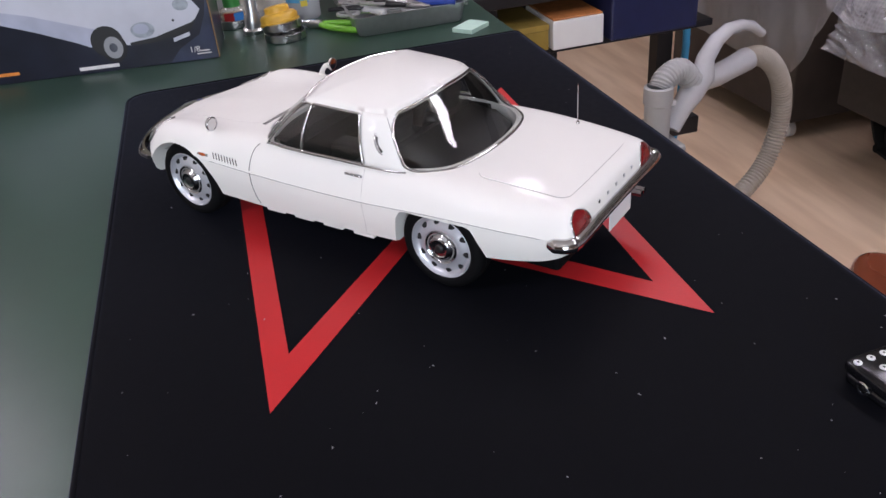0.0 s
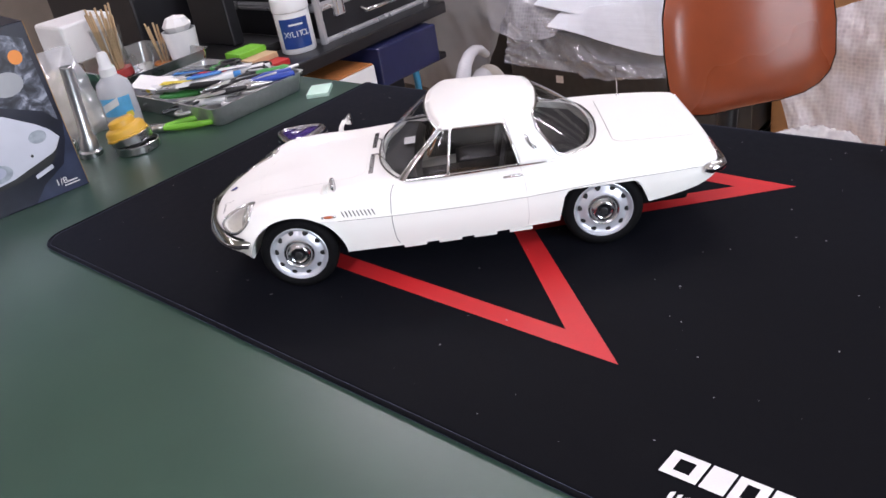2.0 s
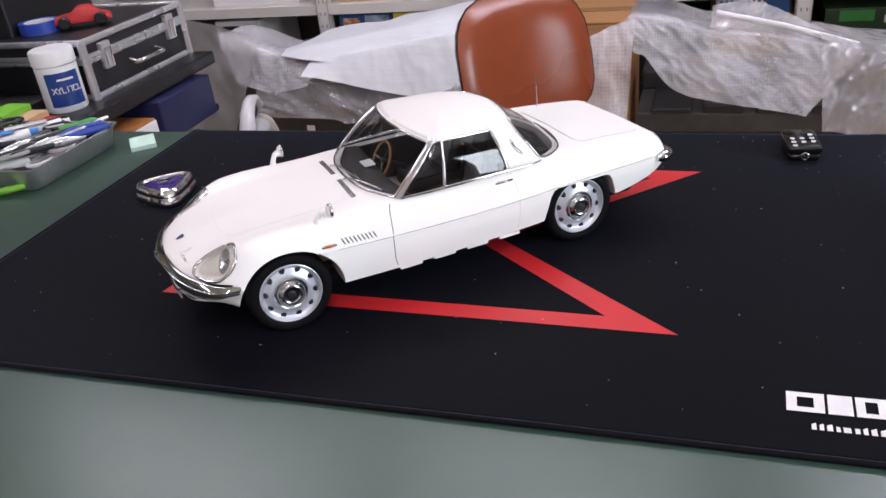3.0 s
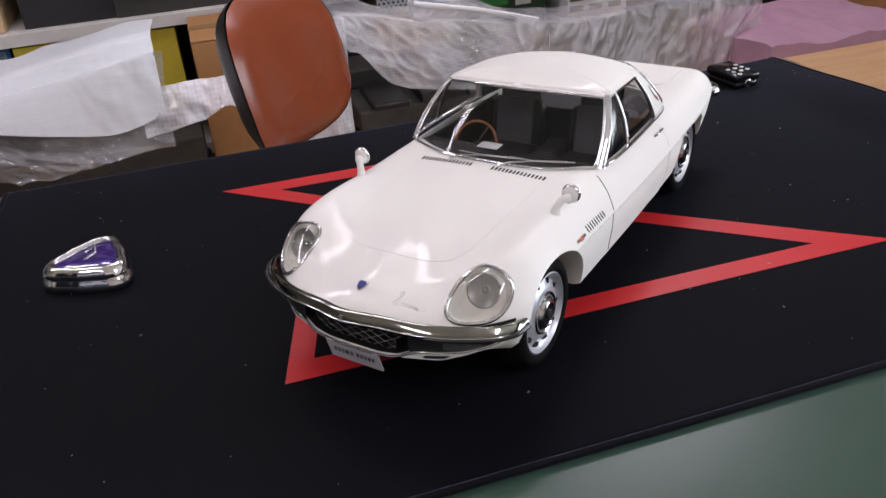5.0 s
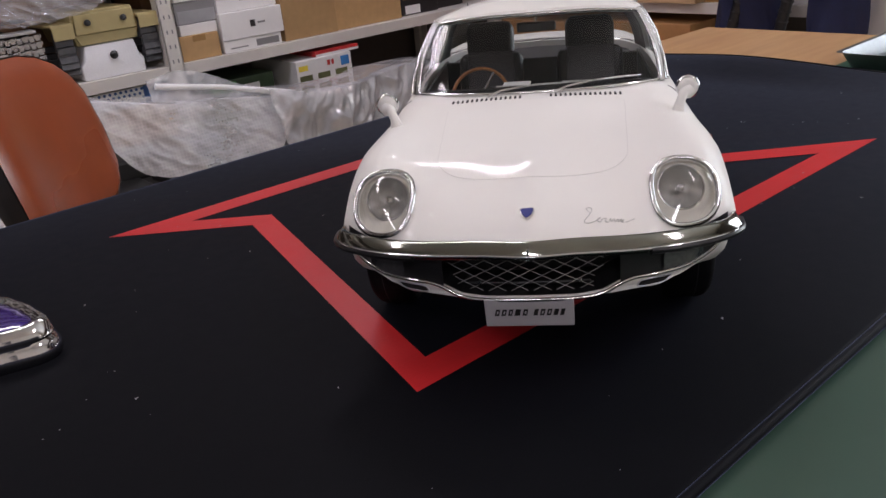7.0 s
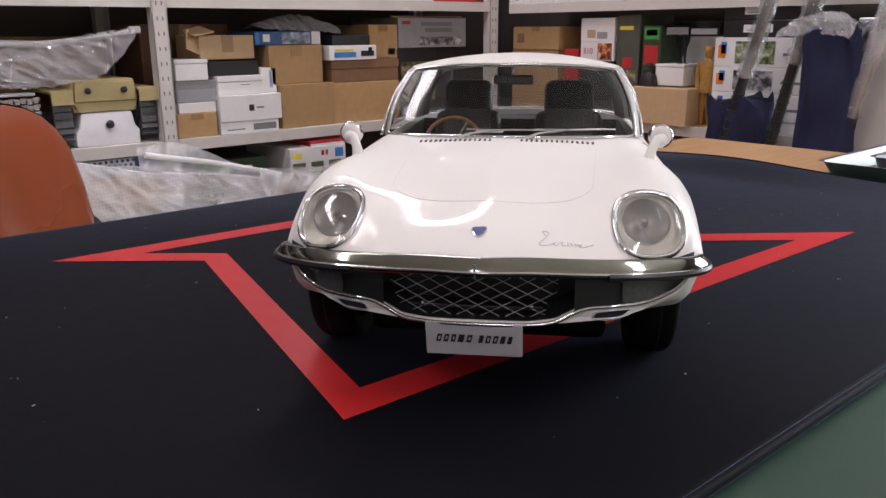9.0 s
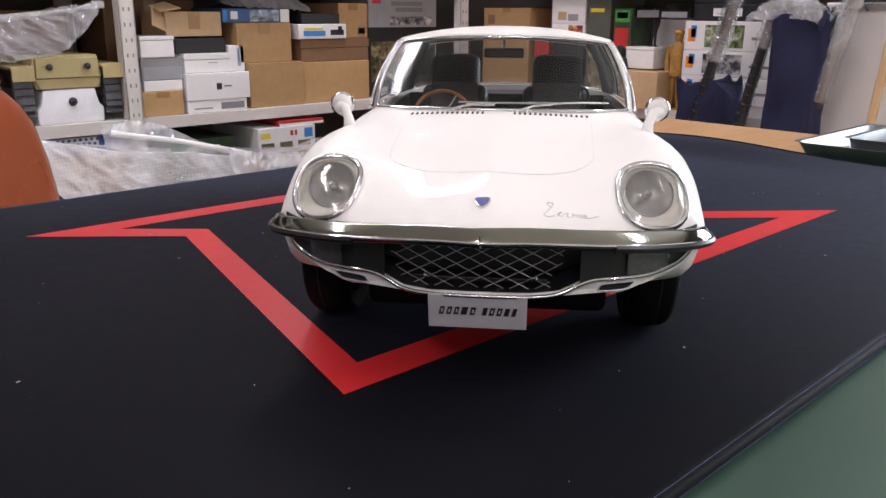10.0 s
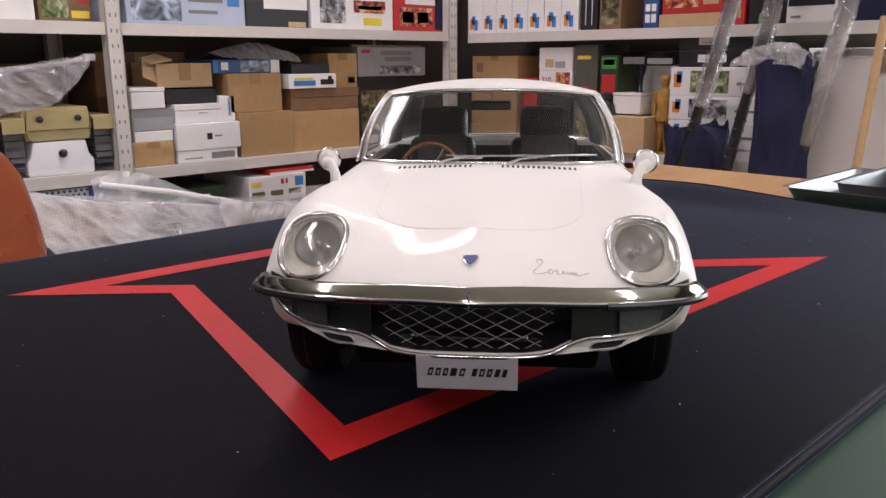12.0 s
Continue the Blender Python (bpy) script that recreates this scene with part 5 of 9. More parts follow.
for k in range(5):
    loc, nor = on_skin((0.35, -0.032 + 0.016 * k, 0.0762), (-1, 0, 0))
    part("tail_letter_bar", box(loc.x - 0.0004, loc.x + 0.0006, loc.y - 0.0013, loc.y + 0.0013, loc.z - 0.0014, loc.z + 0.0014, 0.0002), M["steel"], car)
part("rear_plate", box(0.2605, 0.2617, -0.021, 0.021, 0.0450, 0.0600, 0.0004), M["white_card"], car, "plain white rear plate")
base, nor = on_skin((0.193, 0.0670, 0.2), DOWN)
aer = part("aerial", tube([base, base + Vector((0, 0, 0.036))], 0.00045, 6), M["chrome"], car, "thin chrome aerial")
part("aerial_base", lathe([(0.0016, 0), (0.0014, 0.002), (0.0006, 0.003)], 12, m=Matrix.Translation(base)), M["chrome"], aer, smooth=60)


# ---- wheels ----
def wheel(x, s):
    m = Matrix.Translation((x, s * 0.0790, 0.0382)) @ pose(0, 0, 0, -90 * s, 0, 0)
    disc = lathe([(0.0278, 0.0075), (0.0285, 0.0104), (0.0274, 0.0110), (0.0262, 0.0092), (0.0250, 0.0075), (0.0232, 0.0068), (0.0205, 0.0080), (0.0180, 0.0098), (0.0150, 0.0102), (0.0128, 0.0096), (0.0110, 0.0094), (0.0, 0.0094)], 48)
    w = part("wheel", disc, M["rim_silver"], car, "silver pressed-steel wheel with chrome hub cap", smooth=35, shift=m)
    tyre = [(0.0268, 0.0090), (0.0286, 0.0114), (0.0318, 0.0122), (0.0350, 0.0112), (0.0372, 0.0088), (0.0381, 0.0060), (0.0382, 0.0), (0.0381, -0.0060), (0.0372, -0.0092), (0.0350, -0.0112), (0.0300, -0.0112), (0.0268, -0.0090)]
    b = lathe(tyre, 64)
    part("tyre", b, M["tyre"], w, "plain black rubber tyre", smooth=40)
    part("tread_groove", lathe([(0.0384, 0.0032), (0.0384, 0.0026), (0.0384, 0.0026), (0.0384, 0.0032)], 48), M["slot_dark"], w)
    cap = part("hub_cap", lathe([(0.0150, 0.0092), (0.0151, 0.0106), (0.0143, 0.0116), (0.0136, 0.0112), (0.0128, 0.0104), (0.0118, 0.0104), (0.0108, 0.0112), (0.0100, 0.0126), (0.0088, 0.0136), (0.0078, 0.0138), (0.0070, 0.0132), (0.0060, 0.0130), (0.0, 0.0131)], 40), M["hub_chrome"], w, smooth=35, label="stepped chrome hub cap")
    part("hub_badge", lathe([(0.0034, 0.0129), (0.0034, 0.0140), (0.0028, 0.0145), (0.0, 0.0146)], 20), M["black_print"], cap, "black round hub badge")
    part("hub_ring", lathe([(0.0126, 0.0105), (0.0126, 0.0108), (0.0118, 0.0108), (0.0118, 0.0105)], 32), M["grey_print"], cap)
    for k in range(10):
        a = 2 * math.pi * k / 10
        hole = prism([(0.0025 * math.copysign(abs(math.cos(g)) ** 0.5, math.cos(g)), 0.0019 * math.copysign(abs(math.sin(g)) ** 0.5, math.sin(g))) for g in np.linspace(0, 2 * math.pi, 17)[:-1]], 0.0066, 0.0092, m=pose(0, 0, 0, 0, 0, math.degrees(a)) @ pose(0.0216, 0, 0, 0, -26, 90) )
        part("vent_hole", hole, M["slot_dark"], w)
    return w


for x in (-0.147, 0.147):
    for s in SIDES:
        wheel(x, s)

# ---- interior ----
prof = [(-0.058, 0.050), (-0.058, 0.092), (-0.040, 0.0955), (-0.026, 0.0935), (-0.020, 0.086), (-0.026, 0.070), (-0.030, 0.050)]
b = bmesh.new()
rows = [[(x + 0.020 * (y / 0.07) ** 2 * (1 if x < -0.04 else 0.2), y, z) for x, z in prof] for y in np.linspace(-0.074, 0.074, 13)]
grid(rows, bm=b)
bmesh.ops.recalc_face_normals(b, faces=b.faces[:])
part("dashboard", b, M["interior"], car, "black vinyl dashboard", smooth=40)
for s in SIDES:
    seat = part("seat", box(0.012, 0.060, s * 0.038 - 0.025, s * 0.038 + 0.025, 0.046, 0.064, 0.006, 3), M["interior"], car, "black bucket seat with checked cloth", smooth=50)
    bk = box(-0.008, 0.008, -0.0250, 0.0250, 0.0, 0.046, 0.007, 3)
    part("seat_back", bk, M["interior"], seat, smooth=50, shift=pose(0.062, s * 0.038, 0.056, 0, 14, 0))
    part("seat_cloth", box(-0.0090, -0.0075, -0.0175, 0.0175, 0.006, 0.046, 0.0006), M["seat_cloth"], seat, "grey checked cloth panel", shift=pose(0.062, s * 0.038, 0.056, 0, 14, 0))
    part("head_rest", box(-0.0075, 0.0075, -0.0185, 0.0185, 0.040, 0.0690, 0.0074, 5), M["interior"], seat, smooth=50, shift=pose(0.062, s * 0.038, 0.056, 0, 14, 0))
    part("door_lining", box(-0.02, 0.10, s * 0.0765 - 0.001, s * 0.0765 + 0.001, 0.048, 0.0915, 0.0006), M["interior"], car)
part("parcel_shelf", prism([(0.076, -0.074), (0.110, -0.070), (0.138, -0.050), (0.150, 0.0), (0.138, 0.050), (0.110, 0.070), (0.076, 0.074)], 0.084, 0.0905, 0.002), M["interior"], car)
part("bulkhead", box(0.074, 0.078, -0.074, 0.074, 0.046, 0.094, 0.001), M["interior"], car)
part("tunnel", box(-0.03, 0.08, -0.012, 0.012, 0.044, 0.066, 0.004, 3), M["interior"], car, smooth=50)
m = pose(-0.008, 0.040, 0.0850, 0, -62, 0)
sw = part("steering_wheel", tube([m @ Vector((0.0195 * math.cos(a), 0.0195 * math.sin(a), 0)) for a in np.linspace(0, 2 * math.pi, 41)[:-1]], 0.0012, 8, True), M["wood_rim"], car, "wood-rimmed steering wheel", smooth=60)
b = bmesh.new()
for a in (90, 210, 330):
    tube([m @ Vector((0, 0, -0.002)), m @ Vector((0.019 * math.cos(radians(a)), 0.019 * math.sin(radians(a)), 0))], 0.0010, 6, bm=b)
part("spokes", b, M["steel"], sw)
part("column", tube([m @ Vector((0, 0, 0)), m @ Vector((0, 0, -0.03))], 0.003, 10), M["interior"], sw)
im = part("rear_view_mirror", box(-0.002, 0.002, -0.0135, 0.0135, -0.0032, 0.0032, 0.0015, 2), M["interior"], car, "black interior mirror", shift=pose(0.008, 0.0, 0.1272, 0, 0, 0))
part("mirror_stalk", tube([(0, 0, 0.002), (-0.002, 0, 0.0138)], 0.0008, 6), M["chrome"], im)
part("paper_slip", box(-0.0365, -0.0250, 0.004, 0.022, 0.0966, 0.0969), M["white_card"], car, "white paper slip on the dashboard", shift=pose(0, 0, 0))

# ---- storage shelves ----
SY, SX = 1.94, 1.945      # front planes of the two shelf units


def post_mesh(z0, z1):
    b = box(-0.0225, 0.0225, -0.0015, 0.0015, z0, z1, 0.0008)
    box(-0.0225, -0.0195, -0.0015, 0.035, z0, z1, bm=b)
    box(0.0195, 0.0225, -0.0015, 0.035, z0, z1, bm=b)
    return b


def post_slots(z0, z1):
    b = bmesh.new()
    z = z0 + 0.03
    while z < z1 - 0.03:
        for dx in (-0.008, 0.008):
            box(dx - 0.0022, dx + 0.0022, -0.0019, -0.0010, z, z + 0.011, bm=b)
        z += 0.042
    return b


def shelf_unit(name, label, m, width, depth, heights, posts):
    """Open steel shelving; local x runs along the front, y goes back."""
    t = thing(name, label, "shelf", m, "storage shelves")
    for x in posts:
        p = part("post", post_mesh(FLOOR - m.translation.z, 1.25), M["shelf_white"], t, shift=pose(x, 0.0, 0))
        tagged(part("slots", post_slots(-0.3, 1.2), M["grey_print"], p), kind="stuff")
        part("rear_post", post_mesh(FLOOR - m.translation.z, 1.25), M["shelf_white"], t, shift=pose(x, depth, 0, 0, 0, 180))
    for z in heights:
        b = box(0, width, 0.004, depth, z - 0.004, z, 0.0008)
        box(0, width, 0.003, 0.006, z - 0.034, z - 0.0005, bm=b)
        part("board", b, M["shelf_white"], t)
    return t


shelf_unit("shelf_unit", "tall white enamelled steel shelving packed with boxes", pose(-2.55, SY, 0), 4.46, 0.50, (-0.555, -0.150, 0.262, 0.70, 1.15), (0.0, 1.553, 3.113, 4.445))
shelf_unit("shelf_unit", "white enamelled steel shelving full of small boxes", pose(SX, SY - 0.03, 0, 0, 0, -90), 1.84, 0.50, (-0.555, -0.150, 0.255, 0.70, 1.15), (1.82,))


def facing(side, a, front, z):
    """Pose for a box on the north (side 'n', a along x) or east (side 'e', a along y) shelf; local y goes back."""
    return pose(a, front, z) if side == "n" else pose(front, a, z, 0, 0, -90)


def carton(side, a0, a1, z0, z1, front, material, label, depth=0.2, name="box", category="box", prints=(), tape=None, turn=0.0, lid=0.0):
    w, h = abs(a1 - a0), z1 - z0
    t = thing(name, label, category, facing(side, (a0 + a1) / 2, front, z0) @ pose(0, 0, 0, 0, 0, turn))
    body_h = h - lid
    part("carton_body", box(-w / 2, w / 2, 0, depth, 0.0005, body_h, min(0.0025, h * 0.06)), material, t)
    if lid:
        part("lid", box(-w / 2 - 0.0015, w / 2 + 0.0015, -0.0015, depth + 0.0015, body_h + 0.0008, h, 0.0015), material, t)
    if tape:
        part("tape_strip", box(-0.02, 0.02, -0.0008, 0.0, h * tape, h * 0.995), M["tape"], t, "brown packing tape")
    for x0, q0, x1, q1, mat in prints:
        part("print", box(-w / 2 + w * x0, -w / 2 + w * x1, -0.0009, -0.0001, h * q0, h * q1), mat, t)
    return t


W, K = M["white_card"], M["carton"]
GP, BP, OP, CP, YP, RP, OL = (M[k] for k in ("grey_print", "black_print", "orange_print", "cyan_print", "yellow_print", "red_card", "olive_print"))
# north shelf, lower board
carton("n", 0.595, 0.722, -0.150, -0.078, 1.960, K, "small plain brown cardboard box on the shelf", 0.16, tape=0.75)
carton("n", 0.608, 0.728, -0.078, -0.047, 1.970, W, "flat plain white card box in a stack", 0.16)
carton("n", 0.604, 0.736, -0.047, 0.019, 1.972, M["poly"], "clear plastic box with grey contents", 0.14, name="clear_box", prints=((0.05, 0.05, 0.95, 0.6, M["grey_card"]),))
carton("n", 0.606, 0.709, 0.019, 0.081, 1.968, W, "plain white card box on a stack", 0.16, lid=0.012)
carton("n", 0.733, 0.935, -0.150, -0.113, 1.958, W, "flat white box with grey label printing", 0.2, prints=((0.55, 0.2, 0.95, 0.75, GP), (0.1, 0.3, 0.4, 0.4, GP)))
carton("n", 0.732, 0.948, -0.113, -0.031, 1.955, W, "white box with a small dark square mark", 0.22, prints=((0.46, 0.38, 0.54, 0.62, BP), (0.58, 0.47, 0.70, 0.53, GP)))
carton("n", 0.738, 0.893, -0.031, 0.027, 1.970, W, "white box with faint small print", 0.18, prints=((0.5, 0.5, 0.7, 0.55, M["grey_card"]),), lid=0.018)
carton("n", 0.895, 0.951, -0.031, 0.048, 1.985, W, "upright white box with blue side lettering bars", 0.18, prints=((0.55, 0.2, 0.75, 0.9, M["grey_blue_card"]), (0.6, 0.25, 0.66, 0.85, CP)))
carton("n", 0.723, 0.893, 0.027, 0.072, 1.992, M["black_plastic"], "soft black zipped case on white boxes", 0.16, name="case", category="case")
t = carton("n", 0.70, 0.890, 0.0765, 0.150, 2.00, M["carton_pale"], "torn open pale cardboard box with loose flaps", 0.15, turn=4, tape=0.3)
part("flap", prism([(0, 0), (0.05, -0.02), (0.06, 0.04), (0.02, 0.06)], 0, 0.003, m=pose(-0.145, -0.01, 0.035, 75, 0, 20)), M["carton_pale"], t)
part("flap", prism([(0, 0), (0.07, -0.01), (0.06, 0.05), (0.0, 0.05)], 0, 0.003, m=pose(-0.12, -0.02, 0.07, 20, -12, 10)), M["carton_pale"], t)
carton("n", 0.955, 1.163, -0.150, -0.008, 1.968, K, "brown cardboard box under another box", 0.3)
carton("n", 0.93, 1.130, -0.008, 0.117, 1.985, K, "brown cardboard box closed with tape", 0.28, tape=0.72)
t = carton("n", 0.89, 1.135, 0.117, 0.160, 2.0, M["blue_card"], "flat dark blue kit box with a small picture", 0.22, name="kit_box", prints=((0.12, 0.25, 0.22, 0.8, W), (0.01, 0.1, 0.07, 0.9, M["cyan_print"]), (0.40, 0.08, 0.84, 0.92, M["art_sky"]), (0.86, 0.02, 0.998, 0.98, W)))
carton("n", 1.166, 1.450, -0.150, -0.013, 1.978, K, "wide plain brown cardboard box", 0.3)
carton("n", 1.163, 1.450, -0.013, 0.063, 1.980, M["carton_dark"], "shiny grey-brown box with a lid", 0.28, lid=0.03)
carton("n", 1.148, 1.345, 0.063, 0.112, 1.968, W, "white box with a blue band and dark silhouette", 0.16, prints=((0.10, 0.2, 0.55, 0.55, CP), (0.12, 0.6, 0.5, 0.75, YP), (0.66, 0.25, 0.94, 0.62, BP), (0.82, 0.5, 0.9, 0.85, BP)))
carton("n", 1.168, 1.325, 0.112, 0.146, 1.978, M["black_card"], "flat plain black box", 0.2)
carton("n", 1.335, 1.462, 0.063, 0.181, 1.998, K, "brown cardboard box with a printed square mark", 0.25, tape=0.8, prints=((0.66, 0.12, 0.9, 0.3, BP), (0.69, 0.15, 0.87, 0.27, K)))
carton("n", 1.468, 1.645, -0.150, 0.098, 2.0, M["black_card"], "black kit box with an olive vehicle picture", 0.3, name="kit_box", prints=((0.06, 0.22, 0.97, 0.80, M["art_olive"]), (0.1, 0.02, 0.5, 0.14, W)))
carton("n", 1.650, 1.80, -0.150, 0.098, 2.03, M["black_card"], "tall black box in shadow", 0.28)
carton("n", 1.468, 1.800, 0.098, 0.205, 1.998, M["grey_card"], "grey kit box with dark lettering bars", 0.3, name="kit_box", prints=((0.05, 0.78, 0.17, 0.9, RP), (0.32, 0.72, 0.78, 0.86, GP), (0.38, 0.52, 0.78, 0.66, GP), (0.30, 0.08, 0.92, 0.36, M["art_grey"])))
tagged(part("wooden_stick", box(1.46, 1.80, 2.02, 2.035, 0.206, 0.212, 0.001), M["carton_pale"]), "thin bare wooden stick lying on a box", "stick")
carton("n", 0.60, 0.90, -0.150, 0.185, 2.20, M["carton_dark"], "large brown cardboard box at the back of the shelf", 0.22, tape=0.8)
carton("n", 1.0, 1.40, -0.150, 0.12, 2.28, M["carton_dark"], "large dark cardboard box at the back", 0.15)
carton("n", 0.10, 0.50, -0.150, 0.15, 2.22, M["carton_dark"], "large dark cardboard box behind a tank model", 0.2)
# below the lower board
carton("n", 0.953, 1.173, -0.555, -0.214, 1.93, W, "white kit box with rows of small tank pictures", 0.3, name="kit_box", prints=[(0.04 + 0.32 * (k % 3), 0.80 - 0.1 * (k // 3), 0.26 + 0.32 * (k % 3), 0.855 - 0.1 * (k // 3), OL) for k in range(6)] + [(0.04, 0.9, 0.2, 0.95, YP), (0.55, 0.91, 0.6, 0.96, RP), (0.63, 0.91, 0.67, 0.96, RP), (0.8, 0.88, 0.95, 0.97, CP)])
carton("n", 1.037, 1.211, -0.213, -0.196, 1.935, M["red_card"], "flat red and white box lying on a kit box", 0.2, name="kit_box", prints=((0.0, 0.0, 1.0, 0.45, W),))
carton("n", 0.628, 0.90, -0.555, -0.235, 1.99, M["dark_green"], "dark green kit box with a white mark", 0.3, name="kit_box", prints=((0.6, 0.86, 0.8, 0.93, W), (0.15, 0.88, 0.5, 0.98, M["green_card"])))
carton("n", 0.30, 0.545, -0.555, -0.243, 1.96, K, "large brown cardboard box below the shelf", 0.3, tape=0.8)
t = carton("n", 0.315, 0.525, -0.242, -0.190, 1.965, W, "white box patterned with navy dots", 0.25, prints=((0.68, 0.0, 1.0, 1.0, M["blue_card"]),))
for i in range(9):
    for j in range(4):
        part("dot", lathe([(0.0042, 0), (0.0042, 0.0008), (0, 0.0008)], 10, m=pose(-0.098 + 0.0155 * i + (0.0077 if j % 2 else 0), -0.0003, 0.007 + 0.0125 * j, 90)), M["blue_card"], t)
carton("n", -0.954, -0.755, -0.555, -0.182, 1.97, M["blue_card"], "blue kit box standing below the shelf", 0.3, name="kit_box", prints=((0.08, 0.86, 0.4, 0.94, M["art_red"]), (0.5, 0.74, 0.95, 0.96, M["art_sky"])))
carton("n", -0.745, -0.30, -0.555, -0.19, 1.96, M["yellow_print"], "yellow wrapped parcel under the shelf", 0.3, name="parcel", category="parcel", prints=((0.4, 0.96, 0.5, 1.0, YP),))
carton("n", -0.25, 0.25, -0.555, -0.23, 1.98, M["black_card"], "wide black box below the shelf", 0.3)
carton("n", -1.458, -1.27, -0.555, -0.20, 1.97, W, "white box with large black lettering bars", 0.3, prints=((0.15, 0.86, 0.85, 0.95, BP),))
carton("n", -0.70, -0.35, -0.150, 0.05, 1.99, M["black_card"], "black cases on the shelf", 0.3, name="case", category="case")
carton("n", -0.25, 0.02, -0.150, 0.09, 2.0, K, "brown cardboard box on the shelf", 0.3)
carton("n", -0.95, -0.75, -0.150, -0.05, 1.98, M["carton_pale"], "pale cardboard box on the shelf", 0.3)
carton("n", -1.45, -1.1, -0.150, -0.06, 1.98, W, "flat white box on the shelf", 0.3)
# north shelf, upper board
carton("n", 0.20, 0.370, 0.262, 0.40, 1.97, W, "white box on the upper shelf", 0.25, prints=((0.1, 0.4, 0.5, 0.6, GP),))
carton("n", 0.385, 0.525, 0.262, 0.36, 1.985, M["carton_dark"], "dark box with yellow lettering bars", 0.2, prints=((0.6, 0.1, 0.95, 0.3, YP), (0.05, 0.1, 0.55, 0.9, M["art_green"]), (0.75, 0.5, 0.95, 0.9, RP)))
carton("n", 0.614, 0.997, 0.262, 0.43, 1.968, M["grey_blue_card"], "grey-blue kit box with a picture of a landscape", 0.28, name="kit_box", prints=((0.04, 0.06, 0.44, 0.95, M["art_sky"]), (0.5, 0.2, 0.75, 0.26, GP), (0.5, 0.4, 0.8, 0.48, GP), (0.84, 0.35, 0.95, 0.75, CP)))
carton("n", 1.013, 1.253, 0.262, 0.43, 1.99, M["black_card"], "black box with a white card", 0.28, prints=((0.28, 0.35, 0.98, 0.95, W), (0.66, 0.02, 0.95, 0.12, M["carton_pale"])))
carton("n", 1.258, 1.622, 0.262, 0.43, 1.98, W, "white kit box with dark figures and red lettering bars", 0.28, name="kit_box", prints=((0.1, 0.12, 0.40, 0.85, M["art_grey"]), (0.5, 0.35, 0.9, 0.6, M["art_red"]), (0.62, 0.1, 0.85, 0.25, YP), (0.55, 0.42, 0.85, 0.5, RP)))
carton("n", 1.628, 1.905, 0.262, 0.42, 1.98, M["red_card"], "red and purple kit box with a window", 0.28, name="kit_box", prints=((0.1, 0.12, 0.7, 0.55, M["art_red"]), (0.15, 0.20, 0.35, 0.45, W), (0.42, 0.20, 0.62, 0.45, M["art_sky"]), (0.2, 0.62, 0.8, 0.75, W), (0.75, 0.05, 0.98, 0.9, M["navy"])))
# east shelf, upper board: a row of white boxes with a small coloured mark
for k in range(7):
    v1 = 1.930 - 0.0765 * k
    carton("e", v1, v1 - 0.0745, 0.255, 0.43, 1.968, W, "slim white box with an orange and blue mark", 0.2, prints=((0.18, 0.10, 0.42, 0.32, OP), (0.48, 0.08, 0.72, 0.30, CP), (0.30, 0.2, 0.55, 0.38, CP)))["group"] = "row of white boxes"
carton("e", 1.390, 1.318, 0.255, 0.43, 1.972, M["black_card"], "black box with a thin pale outline", 0.2, prints=((0.3, 0.1, 0.34, 0.7, W), (0.66, 0.1, 0.7, 0.7, W), (0.3, 0.7, 0.7, 0.74, W)))
carton("e", 1.310, 1.225, 0.255, 0.42, 1.972, M["carton_dark"], "dark brown figure box", 0.2, prints=((0.1, 0.1, 0.9, 0.75, M["art_olive"]), (0.2, 0.8, 0.8, 0.9, GP)))
carton("e", 1.139, 1.083, 0.255, 0.40, 1.972, M["blue_card"], "blue box with white round marks", 0.2, prints=((0.15, 0.12, 0.45, 0.3, W), (0.55, 0.12, 0.85, 0.3, W), (0.15, 0.36, 0.45, 0.52, W), (0.55, 0.36, 0.85, 0.52, W)))
carton("e", 1.070, 0.858, 0.255, 0.294, 1.955, M["carton_pale"], "shallow pale cardboard tray", 0.2, name="cardboard_tray", category="tray")
carton("e", 1.066, 0.864, 0.2945, 0.42, 1.965, M["red_card"], "red boxed toy with a window", 0.18, prints=((0.06, 0.15, 0.62, 0.6, M["art_red"]), (0.7, 0.2, 0.95, 0.9, M["carton_pale"])))
carton("e", 0.845, 0.79, 0.255, 0.36, 1.965, M["red_card"], "red boxed figure on the shelf", 0.18, prints=((0.2, 0.2, 0.8, 0.6, M["carton_pale"]),))
carton("e", 0.78, 0.70, 0.255, 0.33, 1.97, M["black_card"], "black box with a green mark", 0.18, prints=((0.4, 0.1, 0.6, 0.4, M["green_card"]),))
carton("e", 0.664, 0.529, 0.255, 0.346, 1.962, W, "white box with a dark clear lid", 0.2, prints=((0.03, 0.5, 0.97, 0.98, M["black_card"]), (0.1, 0.15, 0.3, 0.22, GP)))
carton("e", 0.49, 0.38, 0.255, 0.36, 1.962, M["navy"], "navy blue box on the upper shelf", 0.2)
carton("e", 0.37, 0.20, 0.255, 0.40, 1.962, W, "white box on the upper shelf", 0.2)
# east shelf, lower board
carton("e", 1.930, 1.690, -0.150, 0.085, 1.99, K, "brown cardboard box on the lower shelf", 0.25)
carton("e", 1.921, 1.683, 0.085, 0.171, 1.985, K, "brown cardboard box with an open flap", 0.25, tape=0.8, prints=((0.1, 0.3, 0.25, 0.7, M["carton_dark"]),))
carton("e", 1.66, 1.59, -0.150, 0.09, 1.99, M["red_card"], "red box between white boxes", 0.2)
